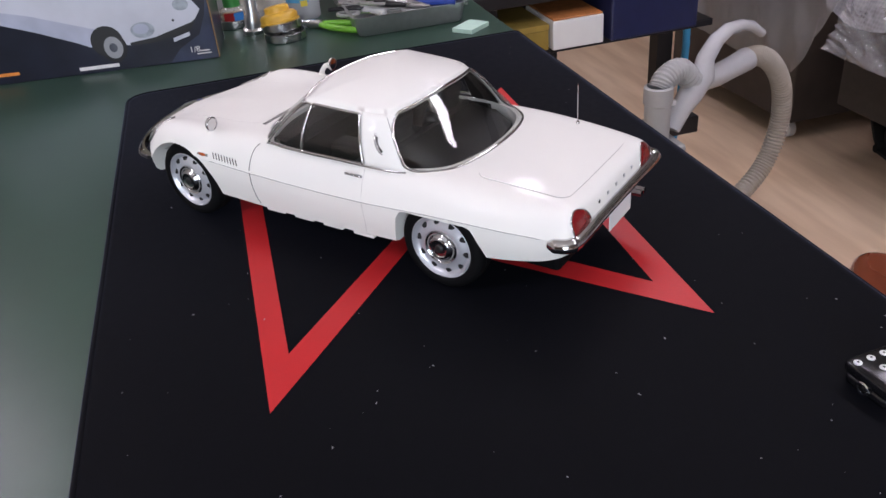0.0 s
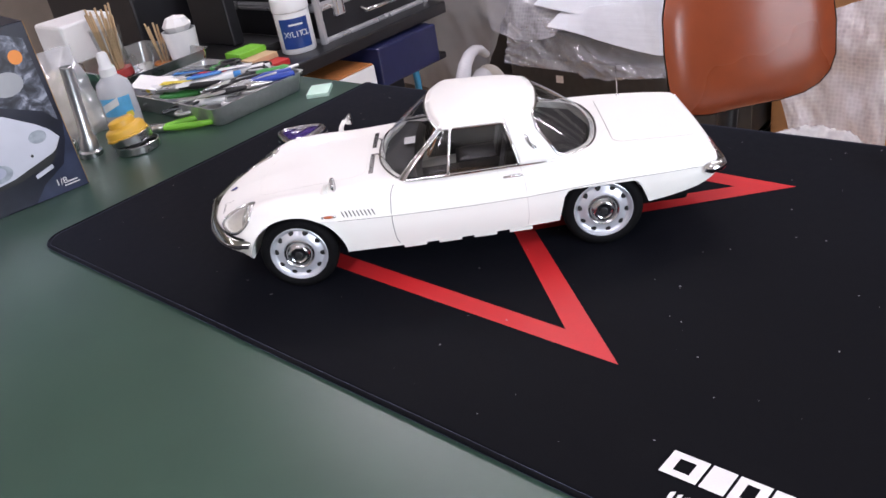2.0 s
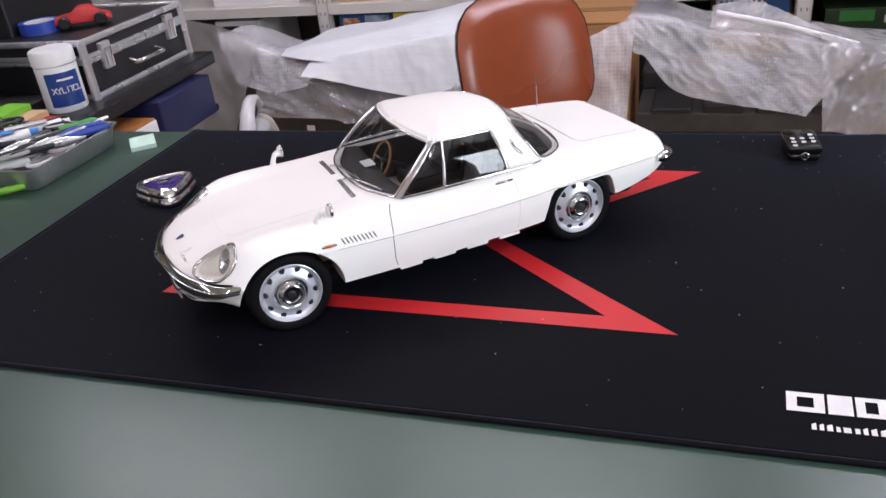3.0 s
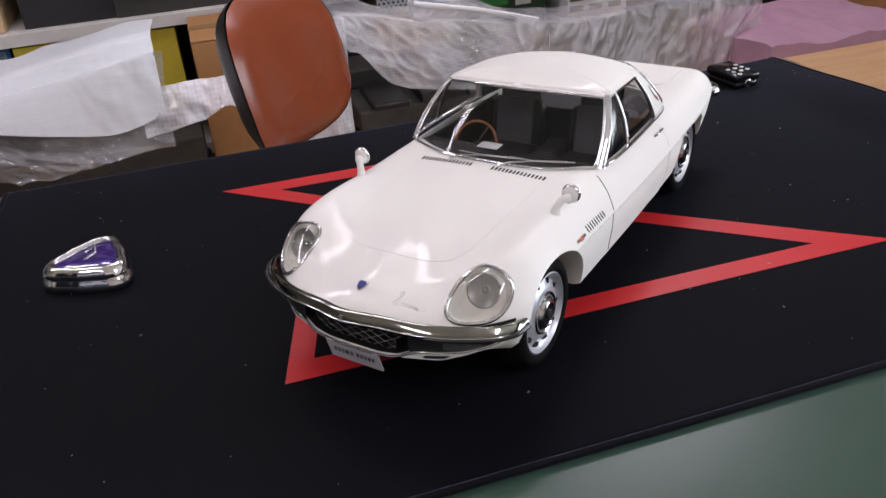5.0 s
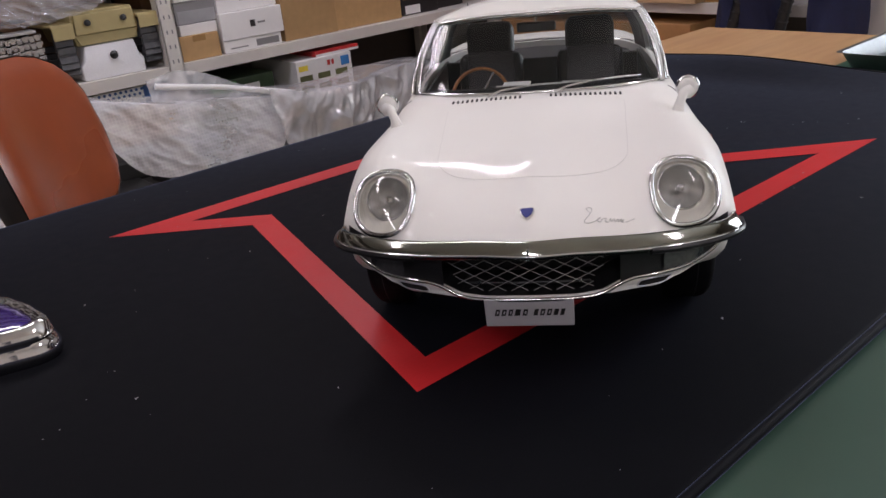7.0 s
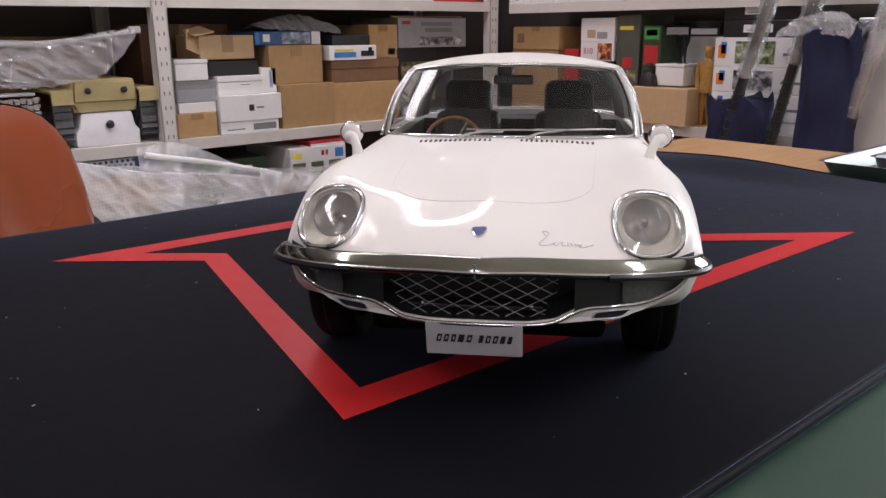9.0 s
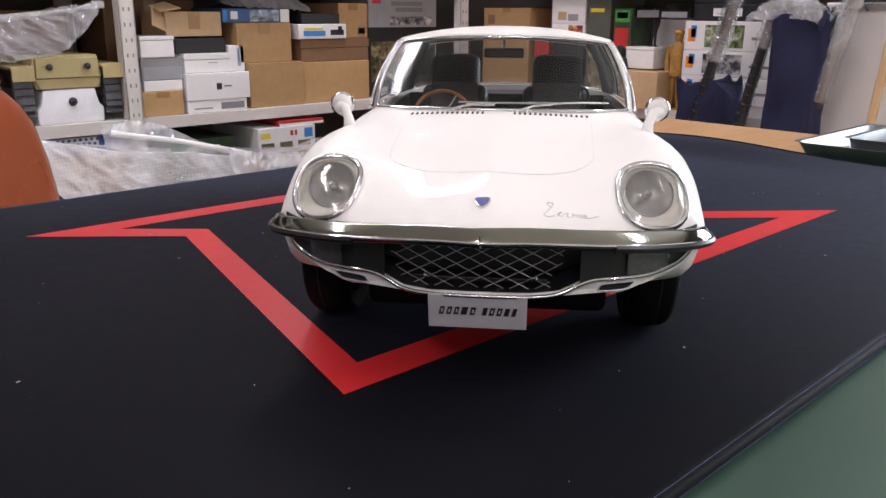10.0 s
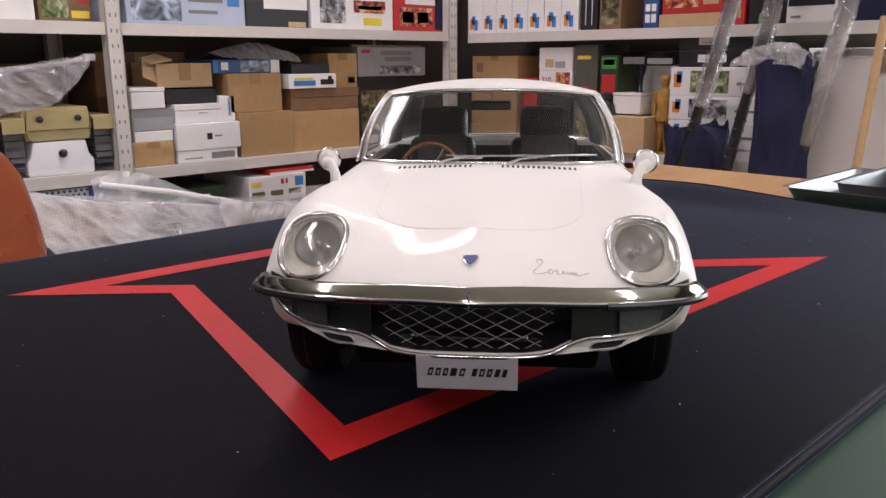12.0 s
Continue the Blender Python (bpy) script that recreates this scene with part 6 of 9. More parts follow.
carton("e", 1.575, 1.425, -0.150, 0.049, 1.98, M["black_card"], "black box under two white boxes", 0.22)
carton("e", 1.574, 1.424, 0.049, 0.117, 1.98, W, "white box with a red number and a picture", 0.2, prints=((0.52, 0.08, 0.94, 0.92, M["art_red"]),))
carton("e", 1.575, 1.425, 0.117, 0.199, 1.98, W, "white box with a pale drawing", 0.2, prints=((0.2, 0.15, 0.45, 0.5, M["carton_pale"]), (0.5, 0.12, 0.8, 0.4, M["grey_card"])))
carton("e", 1.412, 1.318, -0.150, 0.207, 1.98, paint("grey_green_card", (0.085, 0.092, 0.07), 0.4, vary=0.15, grain=30), "tall grey-green kit box with yellow lettering bars", 0.2, name="kit_box", prints=((0.12, 0.86, 0.72, 0.895, YP), (0.3, 0.50, 0.7, 0.60, M["red_card"]), (0.08, 0.06, 0.92, 0.48, M["art_olive"])))
carton("e", 1.304, 1.232, -0.150, 0.170, 1.98, M["dark_green"], "slim dark green box with a bright top", 0.2, prints=((0.1, 0.86, 0.9, 0.98, M["green_card"]), (0.2, 0.9, 0.8, 0.96, YP), (0.12, 0.6, 0.88, 0.80, M["red_card"]), (0.12, 0.1, 0.88, 0.55, M["hull"])))
carton("e", 1.300, 1.080, -0.150, -0.028, 1.92, M["carton_pale"], "brown cardboard box standing forward on the shelf", 0.2)
carton("e", 1.236, 1.128, -0.024, 0.047, 1.965, W, "small white box with a grey lid", 0.16, lid=0.01)
carton("e", 1.02, 0.70, -0.150, -0.115, 1.965, W, "flat white box with photographs", 0.25)
for z0, z1, mat in ((-0.115, -0.033, M["art_olive"]), (-0.033, 0.044, M["art_grey"]), (0.044, 0.132, M["art_green"])):
    carton("e", 1.020, 0.70, z0, z1, 1.962, W, "white box with a photograph and orange mark", 0.25, prints=((0.04, 0.3, 0.12, 0.75, OP), (0.07, 0.45, 0.13, 0.85, CP), (0.22, 0.12, 0.62, 0.88, mat), (0.7, 0.4, 0.9, 0.5, GP)))["group"] = "stack of photo boxes"
for z0 in (0.132, 0.184):
    carton("e", 1.0, 0.74, z0, z0 + 0.051, 1.97, M["black_card"], "flat black box with a white label", 0.22, prints=((0.26, 0.3, 0.62, 0.75, W), (0.3, 0.4, 0.58, 0.46, GP)))
carton("e", 1.225, 1.02, 0.137, 0.182, 1.985, M["glass"], "clear plastic case of small parts", 0.12, name="clear_box", prints=((0.05, 0.1, 0.45, 0.6, GP), (0.5, 0.1, 0.95, 0.5, M["grey_card"])))
carton("e", 1.228, 1.02, -0.15, 0.135, 2.10, W, "white backing card behind figures", 0.02)


carton("e", 1.60, 1.098, FLOOR, -0.215, 1.925, M["carton_tan"], "large tan cardboard box on the floor under the shelf", 0.40, tape=0.9)
carton("e", 2.0, 1.615, FLOOR, -0.23, 1.945, M["carton_tan"], "tall tan cardboard box in the shelf corner", 0.40)


def figurine(v, u, z, h, material, label):
    """Small standing statue: one plain mesh."""
    b = lathe([(0.0, 0.0), (0.16, 0.0), (0.15, 0.018), (0.0, 0.02)], 18)
    for sg in (-1, 1):
        tube([(0.02, sg * 0.055, 0.02), (0, sg * 0.05, 0.10), (0, sg * 0.045, 0.27), (0, sg * 0.04, 0.48)], [0.035, 0.032, 0.042, 0.06], 10, bm=b)
        tube([(0, sg * 0.105, 0.79), (0.0, sg * 0.145, 0.66), (-0.02, sg * 0.14, 0.55), (-0.05, sg * 0.11, 0.46)], [0.045, 0.037, 0.032, 0.026], 8, bm=b)
    tube([(0, 0, 0.42), (0, 0, 0.50), (0, 0, 0.57), (0, 0, 0.70), (0, 0, 0.80), (0, 0, 0.835), (0, 0, 0.86)], [0.105, 0.10, 0.088, 0.108, 0.10, 0.045, 0.04], 14, bm=b)
    tube([(0, 0, 0.85), (0, 0, 0.875), (0, 0, 0.915), (0, 0, 0.945)], [0.03, 0.052, 0.056, 0.05], 12, bm=b)
    tube([(0, 0, 0.94), (0, 0, 0.952), (0, 0, 0.985), (0, 0, 1.0)], [0.066, 0.07, 0.06, 0.03], 12, bm=b)
    bmesh.ops.scale(b, vec=(h * 0.8, h, h), verts=b.verts[:])
    return tagged(part("figurine", b, material, smooth=50, shift=pose(u, v, z)), label, "figurine")


figurine(1.060, 2.0, -0.150, 0.255, paint("ochre_cloth", (0.38, 0.20, 0.045), 0.7, vary=0.35, grain=120), "khaki standing figurine on the shelf")
figurine(1.175, 2.03, 0.047, 0.125, M["black_card"], "small dark standing figurine on a box")
figurine(1.255, 1.955, -0.150, 0.20, M["hull"], "dark standing figurine in front of boxes")


# ---- sheets of wrapping ----
def sheet(name, label, top, bottom, y_top, y_bot, material, seed, crumple=0.012, nu=70, nz=34, fold=0.02, parent=None, back=None, slant=0.35):
    """Hanging or heaped film between an upper and a lower edge given as (x, z) knots; slant turns its creases."""
    f_t, f_b = spline([(a, c) for a, c in top]), spline([(a, c) for a, c in bottom])
    x0, x1 = top[0][0], top[-1][0]
    b0, b1 = bottom[0][0], bottom[-1][0]
    rows = []
    for i in range(nu):
        k = i / (nu - 1)
        row = []
        xa, xb = x0 + (x1 - x0) * k, b0 + (b1 - b0) * k
        za, zb = f_t(xa), f_b(xb)
        if back:
            for r in (1.0, 0.66, 0.33):
                n = noise.noise((xa * 9, r * 3, seed))
                row.append((xa, y_top + back * r, za + 0.012 * n - 0.02 * r))
        for j in range(nz):
            q = j / (nz - 1)
            x = xa + (xb - xa) * q
            y = y_top + (y_bot - y_top) * q ** 0.8
            z = za + (zb - za) * q
            u, v = x * math.cos(slant) + z * math.sin(slant), z * math.cos(slant) - x * math.sin(slant)
            n1 = 0.6 - 2.4 * abs(noise.noise((u * 7, v * 2.2, seed)))
            n2 = 0.6 - 2.4 * abs(noise.noise((u * 21, v * 8, seed + 5)))
            n3 = noise.noise((x * 5, z * 9, seed + 9))
            n4 = 0.6 - 2.4 * abs(noise.noise((u * 55, v * 24, seed + 13)))
            row.append((x + crumple * 0.3 * n3, y - 0.6 * fold * n1 - crumple * (0.45 * n2 + 0.22 * n4) + fold * 0.6 * n3, z + crumple * (0.4 * n3 + 0.15 * n4)))
        rows.append(row)
    b = grid(rows)
    ob = part(name, b, material, parent, smooth=180)
    if not parent:
        tagged(ob, label, "plastic sheet")
    return ob


# ---- large models on the floor behind the bench ----
def track_set(t, x0, x1, y, z0, z1, side, metal=None):
    b = bmesh.new()
    n = 8
    for k in range(n):
        x = x0 + (x1 - x0) * (k + 0.5) / n
        part("road_wheel", lathe([(0.0, 0.02), (0.018, 0.02), (0.02, 0.012), (0.045, 0.012), (0.05, 0.018), (0.058, 0.018), (0.058, -0.018), (0.0, -0.018)], 24, m=pose(x, y, z0 + 0.066, 90)), M["hull"], t, smooth=35)
    path = [(x0 - 0.03, y, z0 + 0.03), (x0 + 0.03, y, z0 + 0.006), (x1 - 0.03, y, z0 + 0.006), (x1 + 0.03, y, z0 + 0.03), (x1 + 0.08, y, z1 - 0.05), (x1 + 0.04, y, z1), (x0 - 0.04, y, z1), (x0 - 0.08, y, z1 - 0.05)]
    f = spline([(i - 2, *path[(i - 2) % 8]) for i in range(13)])
    for k in np.linspace(0, 8, 91)[:-1]:
        p, q = f(k), f(k + 0.02)
        a = math.degrees(math.atan2(q[2] - p[2], q[0] - p[0]))
        join(b, box(-0.011, 0.011, -0.035, 0.035, -0.005, 0.005, 0.001), pose(p[0], y, p[2], 0, -a, 0))
    tagged(part("track", b, metal or M["hull"], t, "link track"), "metal link track of many plates", kind="stuff")


def tank_model(m, label, length, material, top=0.30):
    """Large tracked vehicle model: hull, tracks, road wheels, fittings; stands on its tracks."""
    t = thing("tank_model", label, "model tank", m)
    h = length / 2
    prof = [(-h, 0.10), (-h + 0.05, top - 0.03), (-h + 0.02, top), (h - 0.15, top), (h, top - 0.03), (h - 0.06, 0.08), (-h + 0.06, 0.08)]
    b = prism([(x, z) for x, z in prof], -0.12, 0.12, 0.006, m=Matrix(((1, 0, 0, 0), (0, 0, 1, 0), (0, 1, 0, 0), (0, 0, 0, 1))))
    part("hull", b, material, t, smooth=30)
    for s in SIDES:
        track_set(t, -h + 0.1, h - 0.1, s * 0.155, 0.0, 0.17, s)
        part("fender", box(-h, h, s * 0.16 - 0.045, s * 0.16 + 0.045, min(0.20, top - 0.015), min(0.212, top - 0.003), 0.003), material, t)
        part("side_box", box(-h * 0.5, h * 0.2, s * 0.175 - 0.025, s * 0.175 + 0.025, top - 0.088, top - 0.05, 0.004), material, t)
    for k in range(4):
        part("deck_hatch", box(-h * 0.6 + k * 0.12, -h * 0.6 + k * 0.12 + 0.09, -0.07, 0.07, top, top + 0.012, 0.004), material, t)
    return t


tank_model(pose(-0.70, 1.78, FLOOR, 0, 0, -9), "dark tracked vehicle model wrapped in plastic on the floor", 0.78, M["hull"], 0.150)
tank_model(pose(0.62, 1.60, FLOOR), "dark tracked vehicle model under bubble wrap on the floor", 0.95, M["hull"])
tagged(part("model_crate", box(-1.09, -0.28, 1.52, 1.80, -0.562, -0.385, 0.004), M["hull"]), "dark grey flat box lying on a model", "box")
part("label_patch", box(-0.915, -0.888, 1.5185, 1.5195, -0.460, -0.436), M["white_card"], bpy.data.objects["model_crate"])
tagged(part("model_deck", box(0.12, 1.12, 1.42, 1.78, -0.415, -0.36, 0.006), M["hull"]), "black moulded tray of model parts", "tray")
part("engine_deck", box(0.12, 1.12, 1.625, 1.775, -0.362, -0.305, 0.008), M["hull"], bpy.data.objects["model_deck"])
for k in range(7):
    part("raised_panel", box(0.16 + 0.13 * k, 0.26 + 0.13 * k, 1.415, 1.60, -0.36, -0.345 + 0.01 * (k % 2), 0.004), M["black_plastic"], bpy.data.objects["model_deck"])
sheet("polythene_sheet", "crumpled clear polythene heaped over a dark model", [(-1.00, -0.215), (-0.86, -0.22), (-0.75, -0.21), (-0.50, -0.20), (-0.34, -0.20)], [(-0.98, -0.345), (-0.9, -0.365), (-0.7, -0.36), (-0.5, -0.355), (-0.34, -0.34)], 1.44, 1.35, M["film"], 1.5, 0.030, 170, 70, fold=0.02, back=0.35, slant=1.2)
sheet("bubble_wrap", "pale bubble wrap fold beside foam sheets", [(-1.12, -0.12), (-1.00, -0.155), (-0.88, -0.20), (-0.80, -0.225)], [(-1.06, -0.26), (-0.97, -0.285), (-0.88, -0.28), (-0.82, -0.265)], 1.455, 1.40, M["milky_wrap"], 51.5, 0.012, 40, 20, fold=0.02, back=0.2)
sheet("foam_wrap", "white foam wrapping sheet with a pointed end", [(-0.915, -0.180), (-0.75, -0.158), (-0.55, -0.128), (-0.42, -0.108), (-0.345, -0.104)], [(-0.905, -0.184), (-0.80, -0.200), (-0.6, -0.215), (-0.42, -0.225), (-0.345, -0.215)], 1.48, 1.42, M["foam_sheet"], 7.5, 0.004, fold=0.010, back=0.3)
sheet("foam_wrap", "white foam wrapping sheet lying over another", [(-0.815, -0.205), (-0.70, -0.185), (-0.55, -0.160), (-0.42, -0.138), (-0.345, -0.128)], [(-0.825, -0.230), (-0.72, -0.250), (-0.60, -0.272), (-0.47, -0.292), (-0.345, -0.265)], 1.43, 1.37, M["foam_sheet"], 9.5, 0.004, fold=0.010, back=0.04)
cart = thing("model_cart", "dark brown wheeled crate under sheets of wrap", "crate", pose(-1.54, 1.66, FLOOR))
part("crate_body", box(-0.34, 0.34, -0.20, 0.20, 0.065, 0.42, 0.006), paint("dark_brown_board", (0.055, 0.045, 0.038), 0.6, vary=0.25, grain=20), cart)
part("crate_lid", box(-0.345, 0.345, -0.205, 0.205, 0.421, 0.436, 0.003), M["hull"], cart)
for x in (-0.29, 0.29):
    for y in (-0.16, 0.16):
        cst = part("caster", lathe([(0.0, -0.011), (0.024, -0.011), (0.027, -0.007), (0.027, 0.007), (0.024, 0.011), (0.0, 0.011)], 24, m=pose(x, y, 0.027, 90)), M["white_plastic"], cart, "white plastic caster", smooth=40)
        part("caster_fork", box(x - 0.012, x + 0.012, y - 0.015, y + 0.015, 0.048, 0.066, 0.002), M["steel"], cst)
sheet("foam_wrap", "thin grey translucent wrap sloping over a wheeled crate", [(-1.75, 0.04), (-1.45, -0.005), (-1.22, -0.062), (-1.05, -0.11), (-0.98, -0.15)], [(-1.75, -0.44), (-1.45, -0.46), (-1.25, -0.47), (-1.12, -0.45), (-1.03, -0.30)], 1.43, 1.38, M["veil"], 3.1, 0.010, fold=0.02)
sheet("bubble_wrap", "long sheet of bubble wrap hanging from a peak", [(0.085, -0.120), (0.100, -0.106), (0.20, -0.124), (0.30, -0.152), (0.42, -0.166), (0.655, -0.208)], [(0.112, -0.195), (0.140, -0.205), (0.205, -0.283), (0.29, -0.315), (0.42, -0.335), (0.535, -0.357)], 1.44, 1.40, M["wrap"], 11.2, 0.010, 90, 44, fold=0.022, back=0.3, slant=0.9)
sheet("bubble_wrap", "strip of bubble wrap hanging to the floor", [(-0.40, -0.215), (-0.29, -0.205), (-0.20, -0.208), (-0.10, -0.187), (0.0, -0.155), (0.06, -0.128), (0.112, -0.116)], [(-0.40, -0.31), (-0.27, -0.287), (-0.17, -0.280), (-0.11, -0.50), (-0.02, -0.60), (0.03, -0.60), (0.085, -0.58)], 1.43, 1.36, M["milky_wrap"], 13.7, 0.014, 90, fold=0.025)
sheet("polythene_sheet", "clear crinkled polythene over boxes", [(0.55, -0.165), (0.70, -0.195), (0.88, -0.205), (1.02, -0.19), (1.30, -0.215)], [(0.57, -0.38), (0.72, -0.40), (0.9, -0.41), (1.02, -0.41), (1.30, -0.42)], 1.40, 1.355, M["poly"], 17.3, 0.022, 150, 70, fold=0.030, back=0.25, slant=-0.45)
sheet("polythene_sheet", "clear polythene bag in front of the shelf", [(0.30, -0.105), (0.40, -0.10), (0.55, -0.165), (0.62, -0.19)], [(0.30, -0.19), (0.40, -0.21), (0.55, -0.23), (0.62, -0.24)], 1.52, 1.50, M["poly"], 21.3, 0.012, fold=0.02, slant=-0.8)
tagged(part("gun_barrel", tube([(0.31, 1.49, -0.118), (0.47, 1.47, -0.150), (0.64, 1.45, -0.198)], [0.0075, 0.0065, 0.0085], 12), M["white_plastic"], smooth=50), "white model gun barrel in a clear bag", "model part")
sheet("polythene_bag", "clear crumpled plastic bag on cardboard boxes", [(0.90, 0.175), (1.0, 0.205), (1.1, 0.215), (1.22, 0.18)], [(0.90, 0.162), (1.0, 0.162), (1.1, 0.162), (1.22, 0.15)], 2.06, 2.0, M["poly"], 31.3, 0.03, 90, 30, 0.02, back=0.1)
sheet("polythene_bag", "clear plastic bag wrapped round a model gun", [(0.02, 0.105), (0.12, 0.118), (0.28, 0.142), (0.40, 0.165), (0.495, 0.172)], [(0.02, 0.01), (0.12, 0.02), (0.26, 0.03), (0.38, 0.045), (0.485, 0.140)], 1.965, 1.94, M["film"], 41.3, 0.030, 110, 50, 0.03, slant=0.9)
tagged(part("model_gun", tube([(0.05, 1.99, 0.135), (0.25, 1.98, 0.13), (0.42, 1.97, 0.150), (0.495, 1.965, 0.166)], [0.012, 0.010, 0.006, 0.006], 12), M["grey_plastic"], smooth=50), "grey model gun barrel lying over the tank", "model part")
part("muzzle", box(0.478, 0.512, 1.955, 1.975, 0.157, 0.177, 0.004), M["grey_plastic"], bpy.data.objects["model_gun"])

bx = thing("box", "large tan cardboard box on the floor behind bubble wrap", "box", pose(-0.085, 1.76, FLOOR))
part("carton_body", box(-0.175, 0.175, -0.16, 0.16, 0.0, 0.555, 0.004), M["carton_tan"], bx)
for sg in (-1, 1):
    part("flap", box(-0.174, 0.174, -0.002 + sg * 0.080 - 0.078, 0.002 + sg * 0.080 + 0.076, 0.556, 0.560, 0.001), M["carton_tan"], bx)
part("tape_strip", box(-0.176, 0.176, -0.024, 0.024, 0.5605, 0.5615), M["tape"], bx)

# mauve foam heaped on the floor before the east shelf
rows = []
for i in range(40):
    a = -1.0 + 2.0 * i / 39
    row = []
    for j in range(34):
        q = -1.0 + 2.0 * j / 33
        e = max(abs(a), abs(q))
        x, y = 1.45 + 0.25 * min(max(a * 1.06, -1), 1), 1.41 + 0.21 * min(max(q * 1.06, -1), 1)
        z = -0.305 + 0.035 * noise.noise((x * 5, y * 5, 4.2)) + 0.010 * (0.5 - abs(noise.noise((x * 16, y * 9, 1.7)))) if e < 0.96 else FLOOR + 0.001
        row.append((x, y, z))
    rows.append(row)
tagged(part("foam_bundle", grid(rows), paint("mauve_foam", (0.46, 0.27, 0.36), 0.6, vary=0.12, grain=14, bump=0.3), smooth=60), "mauve packing foam bundle heaped on the floor", "packing foam")

# metal-tracked model on the shelf
mt = thing("tank_model", "grey model tank with bright metal link tracks", "model tank", pose(0.0, 2.03, -0.150))
b = bmesh.new()
for k in range(44):
    for j in range(4):
        x, z = -0.44 + 0.0152 * k, 0.079 + 0.0185 * j + 0.0022 * (k % 2)
        join(b, box(-0.0062, 0.0062, -0.010, 0.004, -0.0078, 0.0078, 0.0012), pose(x, -0.058 + 0.004 * noise.noise((k * 0.7, j, 3)), z, 0, 0, 10 * noise.noise((k, j * 3.1, 5))))
        join(b, box(-0.0022, 0.0022, -0.015, 0.0, -0.0045, 0.0045, 0.0008), pose(x + 0.0076, -0.055, z + 0.004))
tagged(part("track", b, M["steel"], mt, "bright metal link track"), "bright metal link track", kind="stuff")
part("track_guard", box(-0.46, 0.21, -0.085, -0.03, 0.150, 0.158, 0.002), M["grey_plastic"], mt)
part("running_gear", box(-0.45, 0.20, -0.05, 0.011, 0.0, 0.15, 0.004), M["hull"], mt)
part("hull", prism([(-0.46, 0.06), (-0.42, 0.19), (0.10, 0.19), (0.20, 0.13), (0.15, 0.06)], 0.012, 0.2, 0.004, m=Matrix(((1, 0, 0, 0), (0, 0, 1, 0), (0, 1, 0, 0), (0, 0, 0, 1)))), M["hull"], mt, smooth=30)
part("fender", box(-0.46, 0.20, -0.06, 0.01, 0.178, 0.184, 0.002), M["hull"], mt)

# sand-coloured tank on the shelf
tk = thing("tank_model", "sand-coloured model tank hull on white foam blocks", "model tank", pose(0.395, 1.97, -0.150))
part("hull", prism([(-0.085, 0.095), (0.085, 0.095), (0.095, 0.135), (0.085, 0.185), (-0.085, 0.185), (-0.095, 0.135)], 0.0, 0.28, 0.004, m=Matrix(((1, 0, 0, 0), (0, 0, 1, 0), (0, 1, 0, 0), (0, 0, 0, 1)))), M["sand"], tk, smooth=30)
part("lower_plate", prism([(-0.075, 0.096), (0.075, 0.096), (0.088, 0.124), (-0.088, 0.124)], -0.006, 0.0, 0.002, m=Matrix(((1, 0, 0, 0), (0, 0, 1, 0), (0, 1, 0, 0), (0, 0, 0, 1)))), M["sand"], tk)
part("nose_plate", prism([(-0.085, 0.125), (0.085, 0.125), (0.08, 0.178), (-0.08, 0.178)], -0.012, 0.0, 0.002, m=Matrix(((1, 0, 0, 0), (0, 0, 1, 0), (0, 1, 0, 0), (0, 0, 0, 1)))), M["sand"], tk)
for s in SIDES:
    part("fender", box(s * 0.118 - 0.03, s * 0.118 + 0.03, -0.02, 0.27, 0.150, 0.160, 0.003), M["sand"], tk)
    b = bmesh.new()
    for k in range(12):
        a = radians(-110 + 20 * k)
        join(b, box(-0.024, 0.024, -0.004, 0.004, -0.0085, 0.0085, 0.001), pose(s * 0.118, 0.062 - 0.058 * math.cos(a - 1.2) - 0.01, 0.09 + 0.056 * math.sin(a - 1.2), 0, 0, 0))
    for k in range(7):
        join(b, box(-0.024, 0.024, -0.005, 0.005, -0.008, 0.008, 0.001), pose(s * 0.118, 0.0 - 0.006 * math.sin(k), 0.03 + 0.0175 * k, 12 * (k - 3)))
    tagged(part("track", b, M["link_grey"], tk, "dark grey link track"), "dark grey link track", kind="stuff")
    part("lamp", lathe([(0.0, 0.0), (0.008, 0.0), (0.009, 0.008), (0.0, 0.01)], 12, m=pose(s * 0.05, -0.013, 0.155, 90)), M["black_plastic"], tk)
    part("mud_flap", box(s * 0.118 - 0.028, s * 0.118 + 0.028, -0.022, -0.018, 0.12, 0.155, 0.001), M["sand"], tk)
part("foam_block", prism([(-0.088, 0.0), (0.088, 0.0), (0.090, 0.040), (0.078, 0.052), (0.070, 0.094), (-0.070, 0.094), (-0.078, 0.052), (-0.090, 0.040)], -0.004, 0.25, 0.005, m=Matrix(((1, 0, 0, 0), (0, 0, 1, 0), (0, 1, 0, 0), (0, 0, 0, 1)))), M["styro"], tk, "white foam block", smooth=40)
part("tow_hook", lathe([(0.0, 0.0), (0.010, 0.0), (0.012, 0.006), (0.006, 0.012), (0.0, 0.013)], 14, m=pose(0.004, -0.004, 0.060, 90)), M["black_plastic"], tk)

